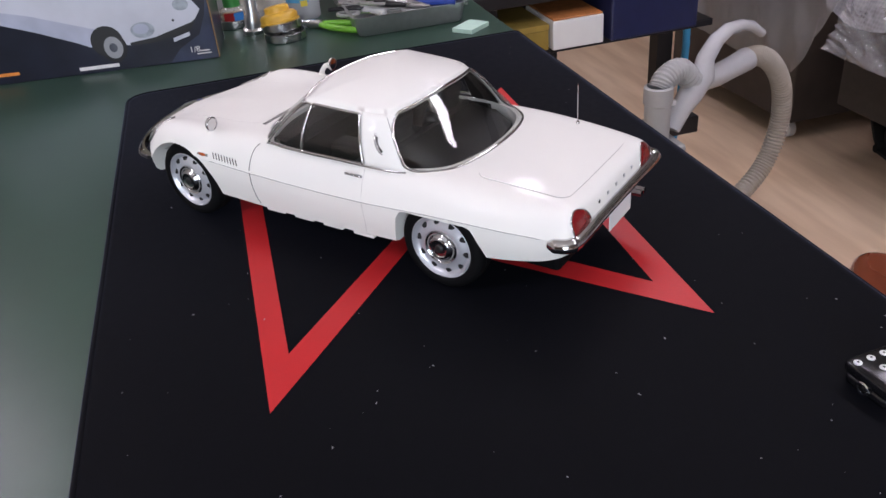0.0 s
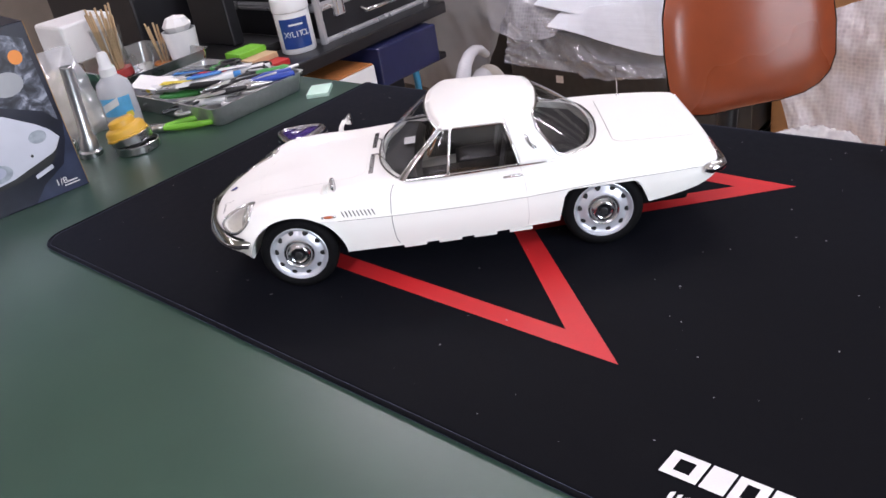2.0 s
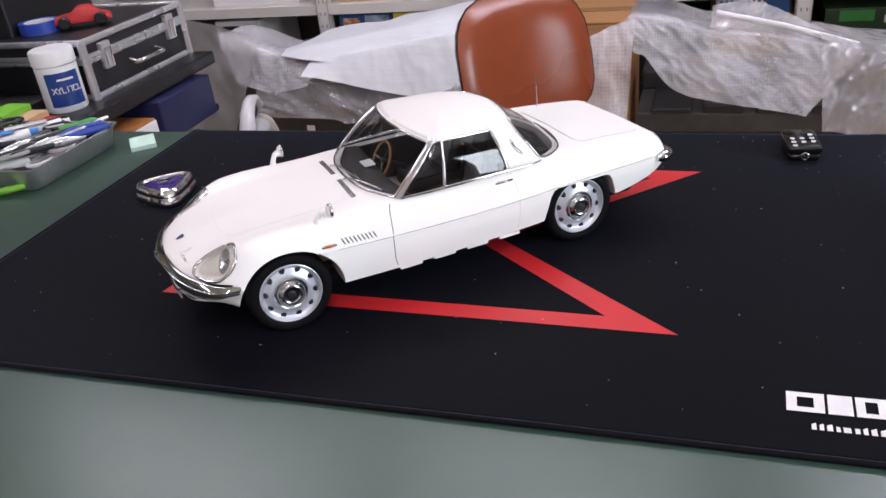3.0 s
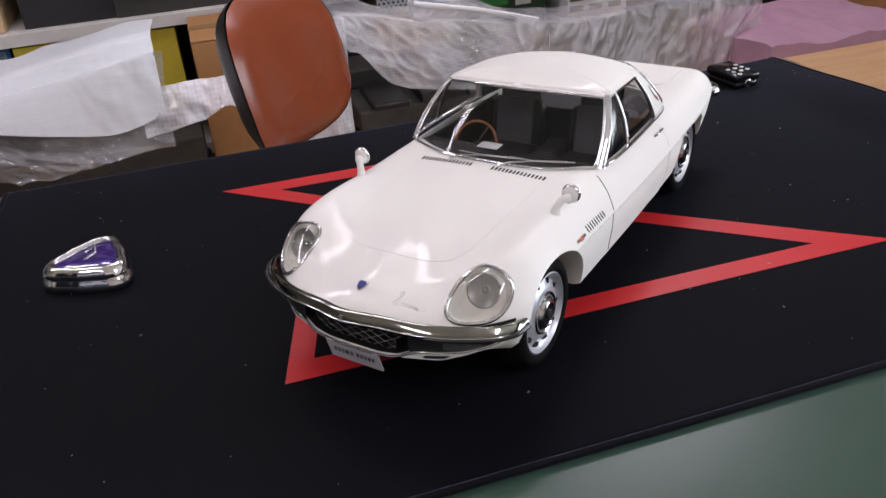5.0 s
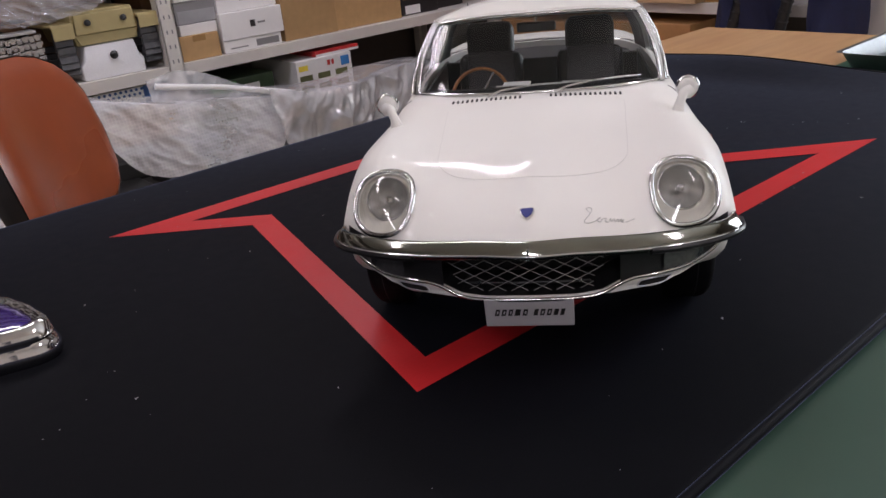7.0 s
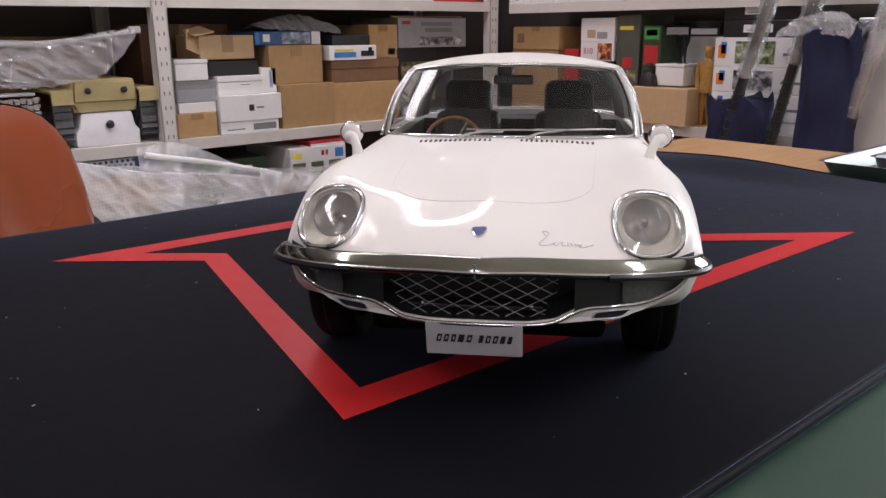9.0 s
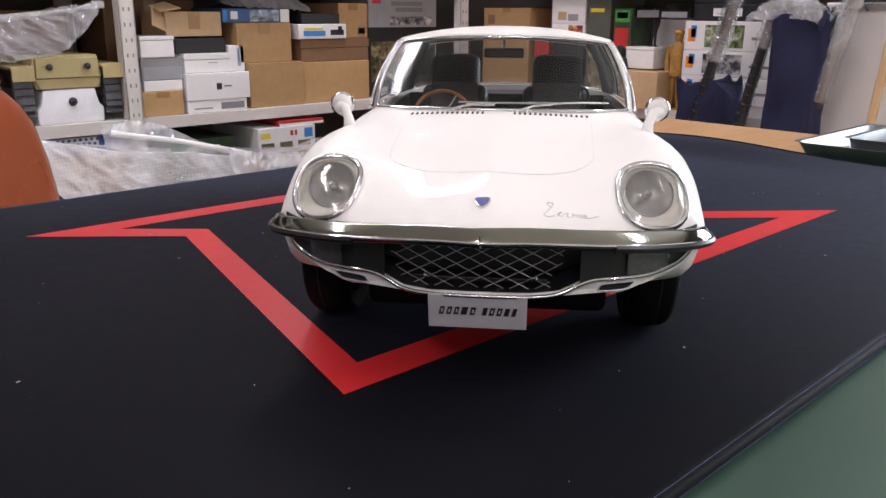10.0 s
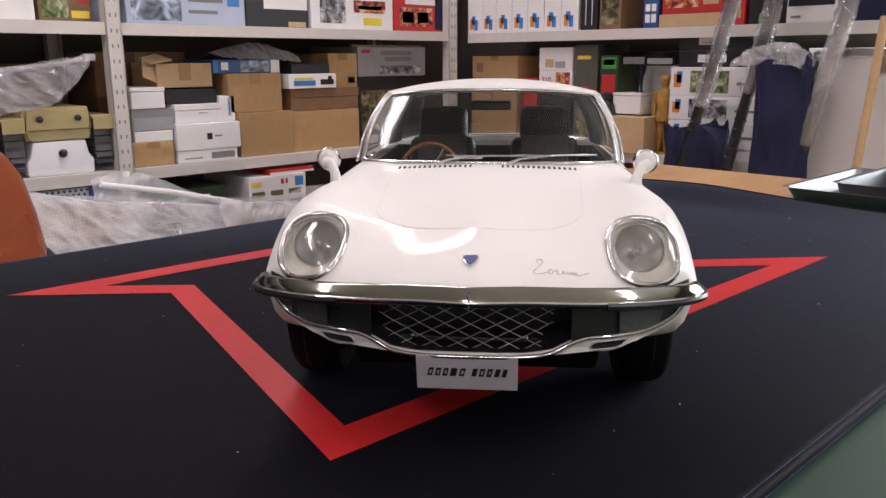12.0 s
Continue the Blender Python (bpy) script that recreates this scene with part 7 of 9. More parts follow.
# ---- wrapped rods, cloth bags and case in front of the east shelf ----
for p0, p1, label in (((1.86, 0.722, 0.52), (1.84, 0.845, 0.02), "pipe in bubble wrap leaning on the shelf"), ((1.87, 0.616, 0.52), (1.85, 0.705, 0.06), "pipe in thin plastic leaning on the shelf"), ((1.87, 0.413, 0.52), (1.84, 0.532, -0.07), "pipe in bubble wrap leaning by a silver case")):
    p0, p1 = Vector(p0), Vector(p1)
    foot = p0 + (p1 - p0) * ((FLOOR - p0.z) / (p1.z - p0.z))
    r = tagged(part("wrapped_pipe", tube([p0, p1, foot], 0.0155, 14), M["black_plastic"], smooth=50), label, "pipe")
    n = 40
    pts = [p0.lerp(p1, k / n) for k in range(n + 1)]
    part("plastic_sleeve", tube(pts, [0.024 + 0.006 * noise.noise((k * 0.9, p0.y * 9, 1)) + 0.002 * (k % 2) for k in range(n + 1)], 18), M["bubble_sleeve"], r, smooth=180)
    for k in range(8):
        q = p1.lerp(foot, 0.06 + 0.035 * k)
        part("ring", lathe([(0.0175, -0.002), (0.019, 0.0), (0.0175, 0.002)], 14, m=Matrix.Translation(q) @ Vector((0, 0, 1)).rotation_difference((p0 - p1).normalized()).to_matrix().to_4x4()), M["black_plastic"], r)


bag = sheet("polythene_bag", "clear crumpled plastic bag caught between leaning pipes", [(-0.735, 0.150), (-0.69, 0.180), (-0.62, 0.196), (-0.56, 0.190), (-0.53, 0.165)], [(-0.735, 0.132), (-0.69, 0.136), (-0.62, 0.140), (-0.56, 0.138), (-0.53, 0.130)], 0.0, -0.02, M["film"], 61.3, 0.022, 70, 26, 0.02, back=0.09, slant=0.5)
bag.matrix_world = pose(1.80, 0, 0, 0, 0, -90)


def cloth_bag(v0, v1, z1, u, seed, label, dip=0.0):
    rows = []
    for i in range(49):
        k = i / 48
        a = 2 * math.pi * k
        row = []
        for j in range(18):
            q = j / 17
            z = FLOOR + (z1 - FLOOR) * q
            w = abs(v1 - v0) / 2 * (1 + 0.12 * noise.noise((a, q * 3, seed)))
            d = 0.035 * (1 + 0.5 * noise.noise((a * 2, q * 4, seed + 3)))
            y = (v0 + v1) / 2 + w * math.copysign(abs(math.cos(a)) ** 0.6, math.cos(a))
            x = u + d * math.sin(a) + 0.030 * noise.noise((y * 18, z * 7, seed)) + 0.030 * (0.3 - abs(noise.noise((y * 22 + z * 6, z * 4, seed + 7)))) + 0.010 * noise.noise((y * 50, z * 22, seed))
            if j == 17:
                z -= dip * (0.5 + 0.5 * math.cos(a)) + 0.055 * noise.noise((math.cos(a) * 2.5, math.sin(a) * 2.5, seed))
            row.append((x, y, z))
        rows.append(row)
    b = grid(rows[:-1], wrap_u=True)
    b.verts.ensure_lookup_table()
    b.faces.new([b.verts[i * 18 + 17] for i in range(48)])
    bmesh.ops.recalc_face_normals(b, faces=b.faces[:])
    return tagged(part("cloth_bag", b, M["navy"], smooth=60), label, "bag")


cloth_bag(0.975, 0.77, -0.045, 1.87, 2.2, "slumped navy blue cloth bag on the floor", 0.0)
cloth_bag(0.672, 0.520, 0.145, 1.83, 5.2, "tall navy blue cloth bag leaning on the shelf", 0.0)
sc = thing("flight_case", "large silver aluminium case standing by the shelf", "case", pose(1.90, 0.20, FLOOR, 0, 0, -90))
part("shell", box(-0.36, 0.36, 0.0, 0.03, 0.0, 0.90, 0.01), paint("silver_sheet", (0.66, 0.67, 0.69), 0.5, 0.25, vary=0.04, grain=12), sc)
part("rim", box(-0.365, 0.365, -0.004, 0.004, 0.88, 0.905, 0.003), M["steel"], sc)
for x in (-0.33, -0.17, 0.33):
    part("latch", box(x - 0.012, x + 0.012, -0.008, 0.0, 0.84, 0.885, 0.002), M["steel"], sc)
tagged(part("wooden_pole", tube([(1.86, 0.368, 0.26), (1.80, 0.42, FLOOR)], 0.011, 12), M["carton_pale"], smooth=50), "plain wooden pole leaning on the case", "pole")

# ---- chair ----
ch = thing("office_chair", "orange leather office chair with a black shell back", "chair", pose(-0.099, 0.987, FLOOR, 0, 0, 49.5))


def chair_back(thick0, thick1, k=1.0):
    """Curved pad; local x across, -y to the front."""
    rows = []
    for i in range(25):
        q = i / 24
        a = 2 * math.pi * q
        row = []
        for r in np.linspace(0.0, 1.0, 12):
            c, s = math.cos(a), math.sin(a)
            x = k * 0.172 * r * math.copysign(abs(c) ** 0.62, c) * (1.0 - 0.02 * s)
            z = 0.625 + k * 0.148 * r * math.copysign(abs(s) ** 0.62, s)
            cup = -1.6 * x * x
            y = thick1 + cup + 0.20 * (z - 0.625) - (thick1 - thick0) * (1 - r ** 6)
            row.append((x, y, z))
        rows.append(row)
    return rows


b = grid(chair_back(-0.030, 0.004))
bmesh.ops.remove_doubles(b, verts=b.verts[:], dist=1e-5)
bmesh.ops.recalc_face_normals(b, faces=b.faces[:])
part("back_pad", b, M["leather"], ch, "orange leather back pad", smooth=60)
b = grid(chair_back(0.060, 0.006, 1.016))
bmesh.ops.remove_doubles(b, verts=b.verts[:], dist=1e-5)
bmesh.ops.recalc_face_normals(b, faces=b.faces[:])
part("back_shell", b, M["black_plastic"], ch, "black plastic back shell", smooth=60)
part("back_stem", tube([(0, 0.03, 0.55), (0, 0.06, 0.36), (0, -0.02, 0.29), (0, -0.2, 0.30)], 0.022, 10), M["black_plastic"], ch, smooth=60)
part("seat", box(-0.205, 0.205, -0.42, -0.02, 0.280, 0.356, 0.035, 4), M["leather"], ch, "orange leather seat", smooth=60)
part("gas_column", tube([(0, -0.24, 0.08), (0, -0.24, 0.31)], 0.025, 14), M["black_plastic"], ch, smooth=60)
for k in range(5):
    a = radians(72 * k)
    leg = part("foot", tube([(0, -0.24, 0.10), (0.15 * math.cos(a), -0.24 + 0.15 * math.sin(a), 0.085), (0.28 * math.cos(a), -0.24 + 0.28 * math.sin(a), 0.06)], [0.028, 0.022, 0.016], 8), M["black_plastic"], ch, smooth=60)
    part("castor", lathe([(0.0, -0.012), (0.026, -0.012), (0.028, 0.0), (0.026, 0.012), (0.0, 0.012)], 16, m=pose(0.28 * math.cos(a), -0.24 + 0.28 * math.sin(a), 0.028, 90, 0, 72 * k)), M["black_plastic"], leg)
# fleece cushion on the seat: a thick roll round a flat creased middle
rows = []
for i in range(145):
    a = 2 * math.pi * i / 144
    row = []
    for j in range(44):
        g = math.pi * j / 43
        c, s = math.cos(a), math.sin(a)
        R = 0.162 * math.sin(g) ** 0.85 if g < math.pi / 2 else 0.162 * math.sin(g) ** 0.5
        x = R * math.copysign(abs(c) ** 0.6, c)
        y = -0.225 + R * 0.95 * math.copysign(abs(s) ** 0.6, s)
        roll = 0.050 * math.exp(-((R - 0.131) / 0.026) ** 2) if g < 1.75 else 0.0
        fade = min(1.0, R / 0.05)
        z = 0.378 + 0.024 * math.cos(g) + roll + fade * 0.012 * (0.4 - abs(noise.noise((x * 14, y * 20, 2.1)))) * (g < 1.5)
        n = fade * (0.006 * noise.noise((x * 40, y * 40, z * 40)) + 0.005 * noise.noise((x * 150, y * 150, z * 150)) + 0.003 * noise.noise((x * 330, y * 330, z * 330)))
        row.append((x * (1 + n * 2), (y + 0.225) * (1 + n * 2) - 0.225, z + n))
    rows.append(row)
b = grid(rows[:-1], wrap_u=True)
bmesh.ops.remove_doubles(b, verts=b.verts[:], dist=1e-5)
bmesh.ops.recalc_face_normals(b, faces=b.faces[:])
tagged(part("fleece_cushion", b, M["fluff"], smooth=60, shift=pose(-0.099, 0.987, FLOOR, 0, 0, 49.5)), "fluffy grey fleece cushion lying on the chair seat", "cushion")

# ---- vacuum cleaner ----
vc = thing("vacuum_cleaner", "grey vacuum cleaner with a ribbed hose and Y-shaped handle", "vacuum cleaner", pose(0, 0, 0))
part("canister", lathe([(0.0, FLOOR), (0.12, FLOOR + 0.002), (0.13, FLOOR + 0.05), (0.12, FLOOR + 0.17), (0.06, FLOOR + 0.21), (0.0, FLOOR + 0.215)], 32, m=pose(-0.72, 0.72, 0)), M["grey_plastic"], vc, smooth=50)
part("cuff", lathe([(0.027, -0.52), (0.027, -0.40), (0.033, -0.395), (0.033, -0.37), (0.026, -0.365), (0.026, -0.25), (0.029, -0.248), (0.029, -0.215), (0.024, -0.212)], 24, m=pose(-0.645, 0.69, 0)), M["grey_plastic"], vc, smooth=40)
part("bracket", box(-0.70, -0.60, 0.665, 0.735, -0.355, -0.33, 0.006), M["grey_plastic"], vc)


def ribbed(path, r, n, name, mat):
    f = spline([(i, *p) for i, p in enumerate(path)])
    m = len(path) - 1
    pts = [f(k) for k in np.linspace(0, m, n)]
    return part(name, tube(pts, [r * (1.0, 1.0, 0.87, 0.87)[i % 4] for i in range(n)], 14), mat, vc, smooth=50)


ribbed([(-0.645, 0.69, -0.225), (-0.655, 0.71, -0.205), (-0.672, 0.75, -0.200), (-0.685, 0.79, -0.235)], 0.025, 60, "short_hose", M["grey_plastic"])
ribbed([(-0.726, 0.932, -0.229), (-0.743, 0.979, -0.229), (-0.762, 1.030, -0.258), (-0.775, 1.070, -0.309), (-0.781, 1.089, -0.367), (-0.781, 1.089, -0.430), (-0.774, 1.067, -0.495), (-0.759, 1.025, -0.539), (-0.736, 0.955, -0.575), (-0.705, 0.86, -0.600), (-0.70, 0.80, -0.60)], 0.0225, 320, "long_hose", paint("beige_hose", (0.40, 0.36, 0.30), 0.45, vary=0.06, grain=60))
part("handle", tube([(-0.744, 0.982, -0.180), (-0.732, 0.948, -0.157), (-0.720, 0.915, -0.147), (-0.705, 0.875, -0.146), (-0.694, 0.842, -0.160), (-0.686, 0.816, -0.190), (-0.684, 0.812, -0.226), (-0.673, 0.779, -0.256), (-0.664, 0.754, -0.280), (-0.655, 0.728, -0.315)], [0.012, 0.0135, 0.014, 0.015, 0.0165, 0.019, 0.025, 0.026, 0.022, 0.020], 16, flat=0.8), M["handle_plastic"], vc, "pale grey curved handle", smooth=60)
part("handle_arm", tube([(-0.684, 0.812, -0.236), (-0.700, 0.857, -0.237), (-0.716, 0.903, -0.232), (-0.731, 0.945, -0.227)], [0.022, 0.023, 0.0235, 0.0255], 16), M["handle_plastic"], vc, smooth=60)
part("button", box(-0.672, -0.660, 0.742, 0.752, -0.268, -0.256, 0.003), M["white_plastic"], vc, "pale round button", shift=pose(0.012, -0.018, 0.004))

# ---- second desk with drawers ----
dk = thing("side_desk", "black side desk with an open lower shelf", "desk", pose(0, 0, 0))
part("desktop", box(-1.75, -0.79, 0.36, 0.915, -0.058, -0.030, 0.004), M["black_plastic"], dk)
part("lower_board", box(-1.70, -0.80, 0.38, 0.90, -0.165, -0.150, 0.002), M["steel_dark"], dk)
for x, y in ((-0.83, 0.40), (-1.0, 0.895), (-1.70, 0.40), (-1.70, 0.895)):
    part("leg", box(x - 0.02, x + 0.02, y - 0.02, y + 0.02, FLOOR, -0.058, 0.002), M["steel_dark"], dk)
part("brace", box(-0.86, -0.82, 0.42, 0.90, -0.42, -0.38, 0.002), M["steel_dark"], dk)
tagged(part("power_cable", tube([(-0.955, 0.93, -0.10), (-0.945, 0.93, -0.25), (-0.95, 0.925, -0.45), (-0.99, 0.92, -0.62), (-0.97, 0.93, FLOOR + 0.01)], 0.009, 8), paint("blue_cord_plastic", (0.05, 0.35, 0.62), 0.4), smooth=60), "light blue power cable hanging beside a desk leg", "cable")

# ---- things on the bench ----
# large kit box with a picture of the car
kb = thing("kit_box", "large dark kit box with a white car picture", "box", Matrix.Translation((-0.594, -0.119, -0.004)) @ Matrix(((0.1229, -0.9924, 0, 0), (0.9924, 0.1229, 0, 0), (0, 0, 1, 0), (0, 0, 0, 1))))
# local -x runs along the face away from the corner, local -y is the outside of the face
part("carton_body", box(-0.46, 0.0, 0.0, 0.11, 0.0, 0.236, 0.0012), paint("dark_navy_card", (0.012, 0.014, 0.026), 0.3, vary=0.7, grain=14), kb)
part("cardboard_edge", box(0.0, 0.0008, 0.0005, 0.007, 0.001, 0.235), M["carton"], kb)


def printed(name, pts, material, lift, parent):
    """Flat printed patch on the face, from (along, up) points."""
    b = bmesh.new()
    b.faces.new([b.verts.new((-a, -lift, c)) for a, c in pts])
    return part(name, b, material, parent)


white_print = paint("printed_white_car", (0.58, 0.60, 0.66), 0.3, vary=0.22, grain=10)
flank_print = paint("printed_flank", (0.42, 0.45, 0.55), 0.3, vary=0.15, grain=30)
lamp_print = paint("printed_lamp", (0.34, 0.38, 0.42), 0.3, vary=0.4, grain=120)
sky_print = paint("printed_blue_haze", (0.035, 0.045, 0.085), 0.3, vary=0.6, grain=24)
engine_print = art("engine_print", ((0.008, 0.009, 0.014), (0.03, 0.033, 0.045), (0.10, 0.11, 0.14), (0.34, 0.36, 0.42)), 60, 6.0)
shade_print = paint("printed_shade", (0.09, 0.10, 0.12), 0.3, vary=0.6, grain=60)
printed("car_picture", [(0.013, 0.078), (0.022, 0.092), (0.035, 0.104), (0.070, 0.128), (0.115, 0.142), (0.135, 0.130), (0.19, 0.150), (0.26, 0.165), (0.36, 0.180), (0.40, 0.150), (0.36, 0.116), (0.26, 0.083), (0.205, 0.062), (0.178, 0.050), (0.127, 0.036), (0.088, 0.040), (0.029, 0.056)], white_print, 0.0006, kb)
printed("flank_picture", [(0.166, 0.064), (0.20, 0.076), (0.26, 0.097), (0.33, 0.115), (0.40, 0.133), (0.40, 0.120), (0.33, 0.098), (0.26, 0.073), (0.205, 0.050), (0.185, 0.040), (0.172, 0.050)], flank_print, 0.0008, kb)
printed("haze_picture", [(0.001, 0.001), (0.075, 0.001), (0.055, 0.022), (0.022, 0.040), (0.008, 0.070), (0.001, 0.100)], sky_print, 0.0004, kb)
printed("window_picture", [(0.16, 0.160), (0.19, 0.156), (0.26, 0.170), (0.31, 0.178), (0.30, 0.205), (0.24, 0.215), (0.19, 0.20)], M["black_print"], 0.0008, kb)
printed("roof_picture", [(0.19, 0.201), (0.24, 0.216), (0.30, 0.206), (0.31, 0.179), (0.36, 0.181), (0.34, 0.215), (0.27, 0.230), (0.20, 0.222)], white_print, 0.0010, kb)
printed("engine_picture", [(0.006, 0.10), (0.02, 0.118), (0.06, 0.136), (0.09, 0.15), (0.15, 0.165), (0.16, 0.222), (0.04, 0.230), (0.008, 0.215)], engine_print, 0.0005, kb)
printed("mouth_picture", [(0.020, 0.066), (0.030, 0.060), (0.088, 0.044), (0.127, 0.040), (0.127, 0.036), (0.088, 0.036), (0.034, 0.048)], M["black_print"], 0.0009, kb)
printed("plate_picture", [(0.036, 0.046), (0.062, 0.039), (0.062, 0.033), (0.036, 0.040)], white_print, 0.0011, kb)
for cx, cz, rx, rz, mat, lift in ((0.160, 0.046, 0.024, 0.024, M["black_print"], 0.00095), (0.153, 0.036, 0.020, 0.023, M["black_print"], 0.0010), (0.153, 0.036, 0.014, 0.017, M["grey_card"], 0.0013), (0.153, 0.036, 0.006, 0.007, shade_print, 0.0016), (0.104, 0.057, 0.018, 0.012, lamp_print, 0.0010), (0.106, 0.059, 0.012, 0.008, flank_print, 0.0013), (0.040, 0.088, 0.012, 0.009, lamp_print, 0.0010), (0.385, 0.108, 0.018, 0.023, M["black_print"], 0.0010), (0.385, 0.108, 0.012, 0.016, M["grey_card"], 0.0013), (0.026, 0.195, 0.009, 0.0095, M["orange_print"], 0.0012), (0.056, 0.066, 0.0018, 0.0022, M["black_print"], 0.0012), (0.05, 0.165, 0.022, 0.016, M["grey_card"], 0.0010), (0.072, 0.185, 0.013, 0.013, M["grey_print"], 0.0011)):
    printed("picture_detail", [(cx + rx * math.cos(a), cz + rz * math.sin(a)) for a in np.linspace(0, 2 * math.pi, 21)[:-1]], mat, lift, kb)
printed("lettering_bar", [(0.152, 0.006), (0.212, 0.006), (0.212, 0.0115), (0.152, 0.0115)], M["white_print"], 0.0008, kb)
printed("lettering_bar", [(0.012, 0.0135), (0.026, 0.0135), (0.026, 0.0155), (0.012, 0.0155)], M["white_print"], 0.0008, kb)
printed("lettering_bar", [(0.010, 0.0095), (0.032, 0.0095), (0.032, 0.0112), (0.010, 0.0112)], M["white_print"], 0.0008, kb)
printed("lettering_bar", [(0.30, 0.012), (0.43, 0.012), (0.43, 0.017), (0.30, 0.017)], M["orange_print"], 0.0008, kb)


def lettering(text, size, material, parent, m, name="lettering", align="CENTER", shear=0.0):
    cu = bpy.data.curves.new(name, "FONT")
    cu.body, cu.size, cu.align_x, cu.align_y, cu.extrude, cu.shear = text, size, align, "CENTER", 0.0001, shear
    ob = new(name, cu)
    bpy.context.view_layer.update()
    me = bpy.data.meshes.new_from_object(ob.evaluated_get(bpy.context.evaluated_depsgraph_get()))
    bpy.data.objects.remove(ob)
    me.materials.clear()
    me.materials.append(material)
    o = new(name, me)
    o.parent = parent
    o.matrix_basis = m
    return o


lettering("1/8", 0.013, M["white_print"], kb, pose(-0.034, -0.0012, 0.0175, 90, 0, 0))


for ob_ in [o for o in bpy.data.objects if o.get("label") == "white box with a red number and a picture"]:
    lettering("310", 0.030, M["red_card"], ob_, pose(-0.040, -0.0012, 0.034, 90, 0, 0))


# tins, glue, tube, spray
def tin(x, y, z, r, h, label):
    return tagged(part("tin", lathe([(0.0, 0.0), (r - 0.002, 0.0), (r, 0.002), (r, h), (r - 0.0015, h + 0.0006), (r - 0.0022, h - 0.001), (r - 0.0025, 0.002), (0.0, 0.0015)], 40), M["steel"], smooth=35, shift=pose(x, y, z)), label, "tin")


T0 = -0.004
tin(-0.640, -0.008, T0, 0.034, 0.013, "shallow round steel tin on the bench")
t2 = tin(-0.645, -0.010, T0 + 0.0125, 0.032, 0.013, "shallow round steel tin stacked on another")
t2.matrix_basis = pose(-0.645, -0.010, T0 + 0.0145, 4, -6, 0)
b = lathe([(0.031, 0.0), (0.031, 0.012), (0.028, 0.016), (0.021, 0.018), (0.020, 0.026), (0.017, 0.028), (0.0, 0.0285)], 36)
yl = tagged(part("yellow_lid", b, M["yellow_plastic"], smooth=40, shift=pose(-0.650, -0.012, T0 + 0.024, 6, -10, 0)), "yellow plastic lid resting on steel tins", "lid")
part("rim", lathe([(0.031, 0.0), (0.033, 0.001), (0.033, 0.004), (0.031, 0.005)], 36), M["yellow_plastic"], yl)
part("tube_foot", lathe([(0.018, 0.0), (0.018, 0.008), (0.014, 0.011)], 24), M["steel"], tagged(part("steel_tube", lathe([(0.0, 0.008), (0.014, 0.008), (0.014, 0.028), (0.0095, 0.034), (0.0095, 0.142), (0.0075, 0.143), (0.0075, 0.06), (0.0, 0.06)], 24), M["tray_steel"], smooth=40, shift=pose(-0.705, -0.055, T0, -3, 5, 0)), "upright brushed steel tube with a flared foot", "tube"), smooth=40)
tin(-0.775, -0.080, T0, 0.034, 0.014, "shallow steel tin holding a glue bottle")
gb = tagged(part("glue_bottle", lathe([(0.0, 0.0), (0.021, 0.0), (0.023, 0.003), (0.023, 0.026), (0.016, 0.031), (0.013, 0.033)], 24), clear("bottle_glass", (0.85, 0.85, 0.75), ior=1.45, haze=0.25), smooth=40, shift=pose(-0.775, -0.082, T0 + 0.0022)), "square glue bottle with a bright green cap", "bottle")
part("cap", lathe([(0.0145, 0.031), (0.0145, 0.052), (0.0, 0.053)], 20), M["green_card"], gb, "bright green cap", smooth=40)
part("contents", lathe([(0.0, 0.002), (0.0205, 0.002), (0.0205, 0.018), (0.0, 0.018)], 20), M["carton_pale"], gb)
for a, mat in ((20, M["red_card"]), (60, M["cyan_print"])):
    part("label", box(0.0232, 0.0238, -0.009, 0.009, 0.006, 0.024), mat, gb, shift=pose(0, 0, 0, 0, 0, a - 40))
sb = tagged(part("spray_bottle", lathe([(0.0, 0.0), (0.026, 0.0), (0.029, 0.004), (0.029, 0.070), (0.025, 0.082), (0.014, 0.092), (0.0125, 0.096)], 32), clear("cloudy_bottle", (0.88, 0.9, 0.92), ior=1.4, rough=0.1, haze=0.55, haze_colour=(0.8, 0.82, 0.85)), smooth=40, shift=pose(-0.755, 0.040, T0, 0, 0, -20)), "cloudy white spray bottle with a blue label", "bottle")
part("nozzle", lathe([(0.0135, 0.094), (0.0135, 0.106), (0.010, 0.110), (0.009, 0.128), (0.006, 0.132), (0.0, 0.133)], 20), M["white_plastic"], sb, smooth=40)
b = grid([[(0.0296 * math.cos(a), 0.0296 * math.sin(a), z) for z in (0.032, 0.062)] for a in np.linspace(-1.2, 0.6, 16)])
part("label", b, paint("pale_blue_print", (0.10, 0.42, 0.70), 0.4, vary=0.3, grain=60), sb, "pale blue printed label")
b = grid([[(0.0300 * math.cos(a), 0.0300 * math.sin(a), z) for z in (0.040 + 0.012 * (a + 1), 0.052 + 0.012 * (a + 1))] for a in np.linspace(-1.1, -0.1, 12)])
part("label_band", b, M["white_plastic"], sb)
b = grid([[(0.0300 * math.cos(a), 0.0300 * math.sin(a), z) for z in (0.026, 0.036)] for a in np.linspace(0.1, 0.5, 6)])
part("label_spot", b, M["yellow_print"], sb)
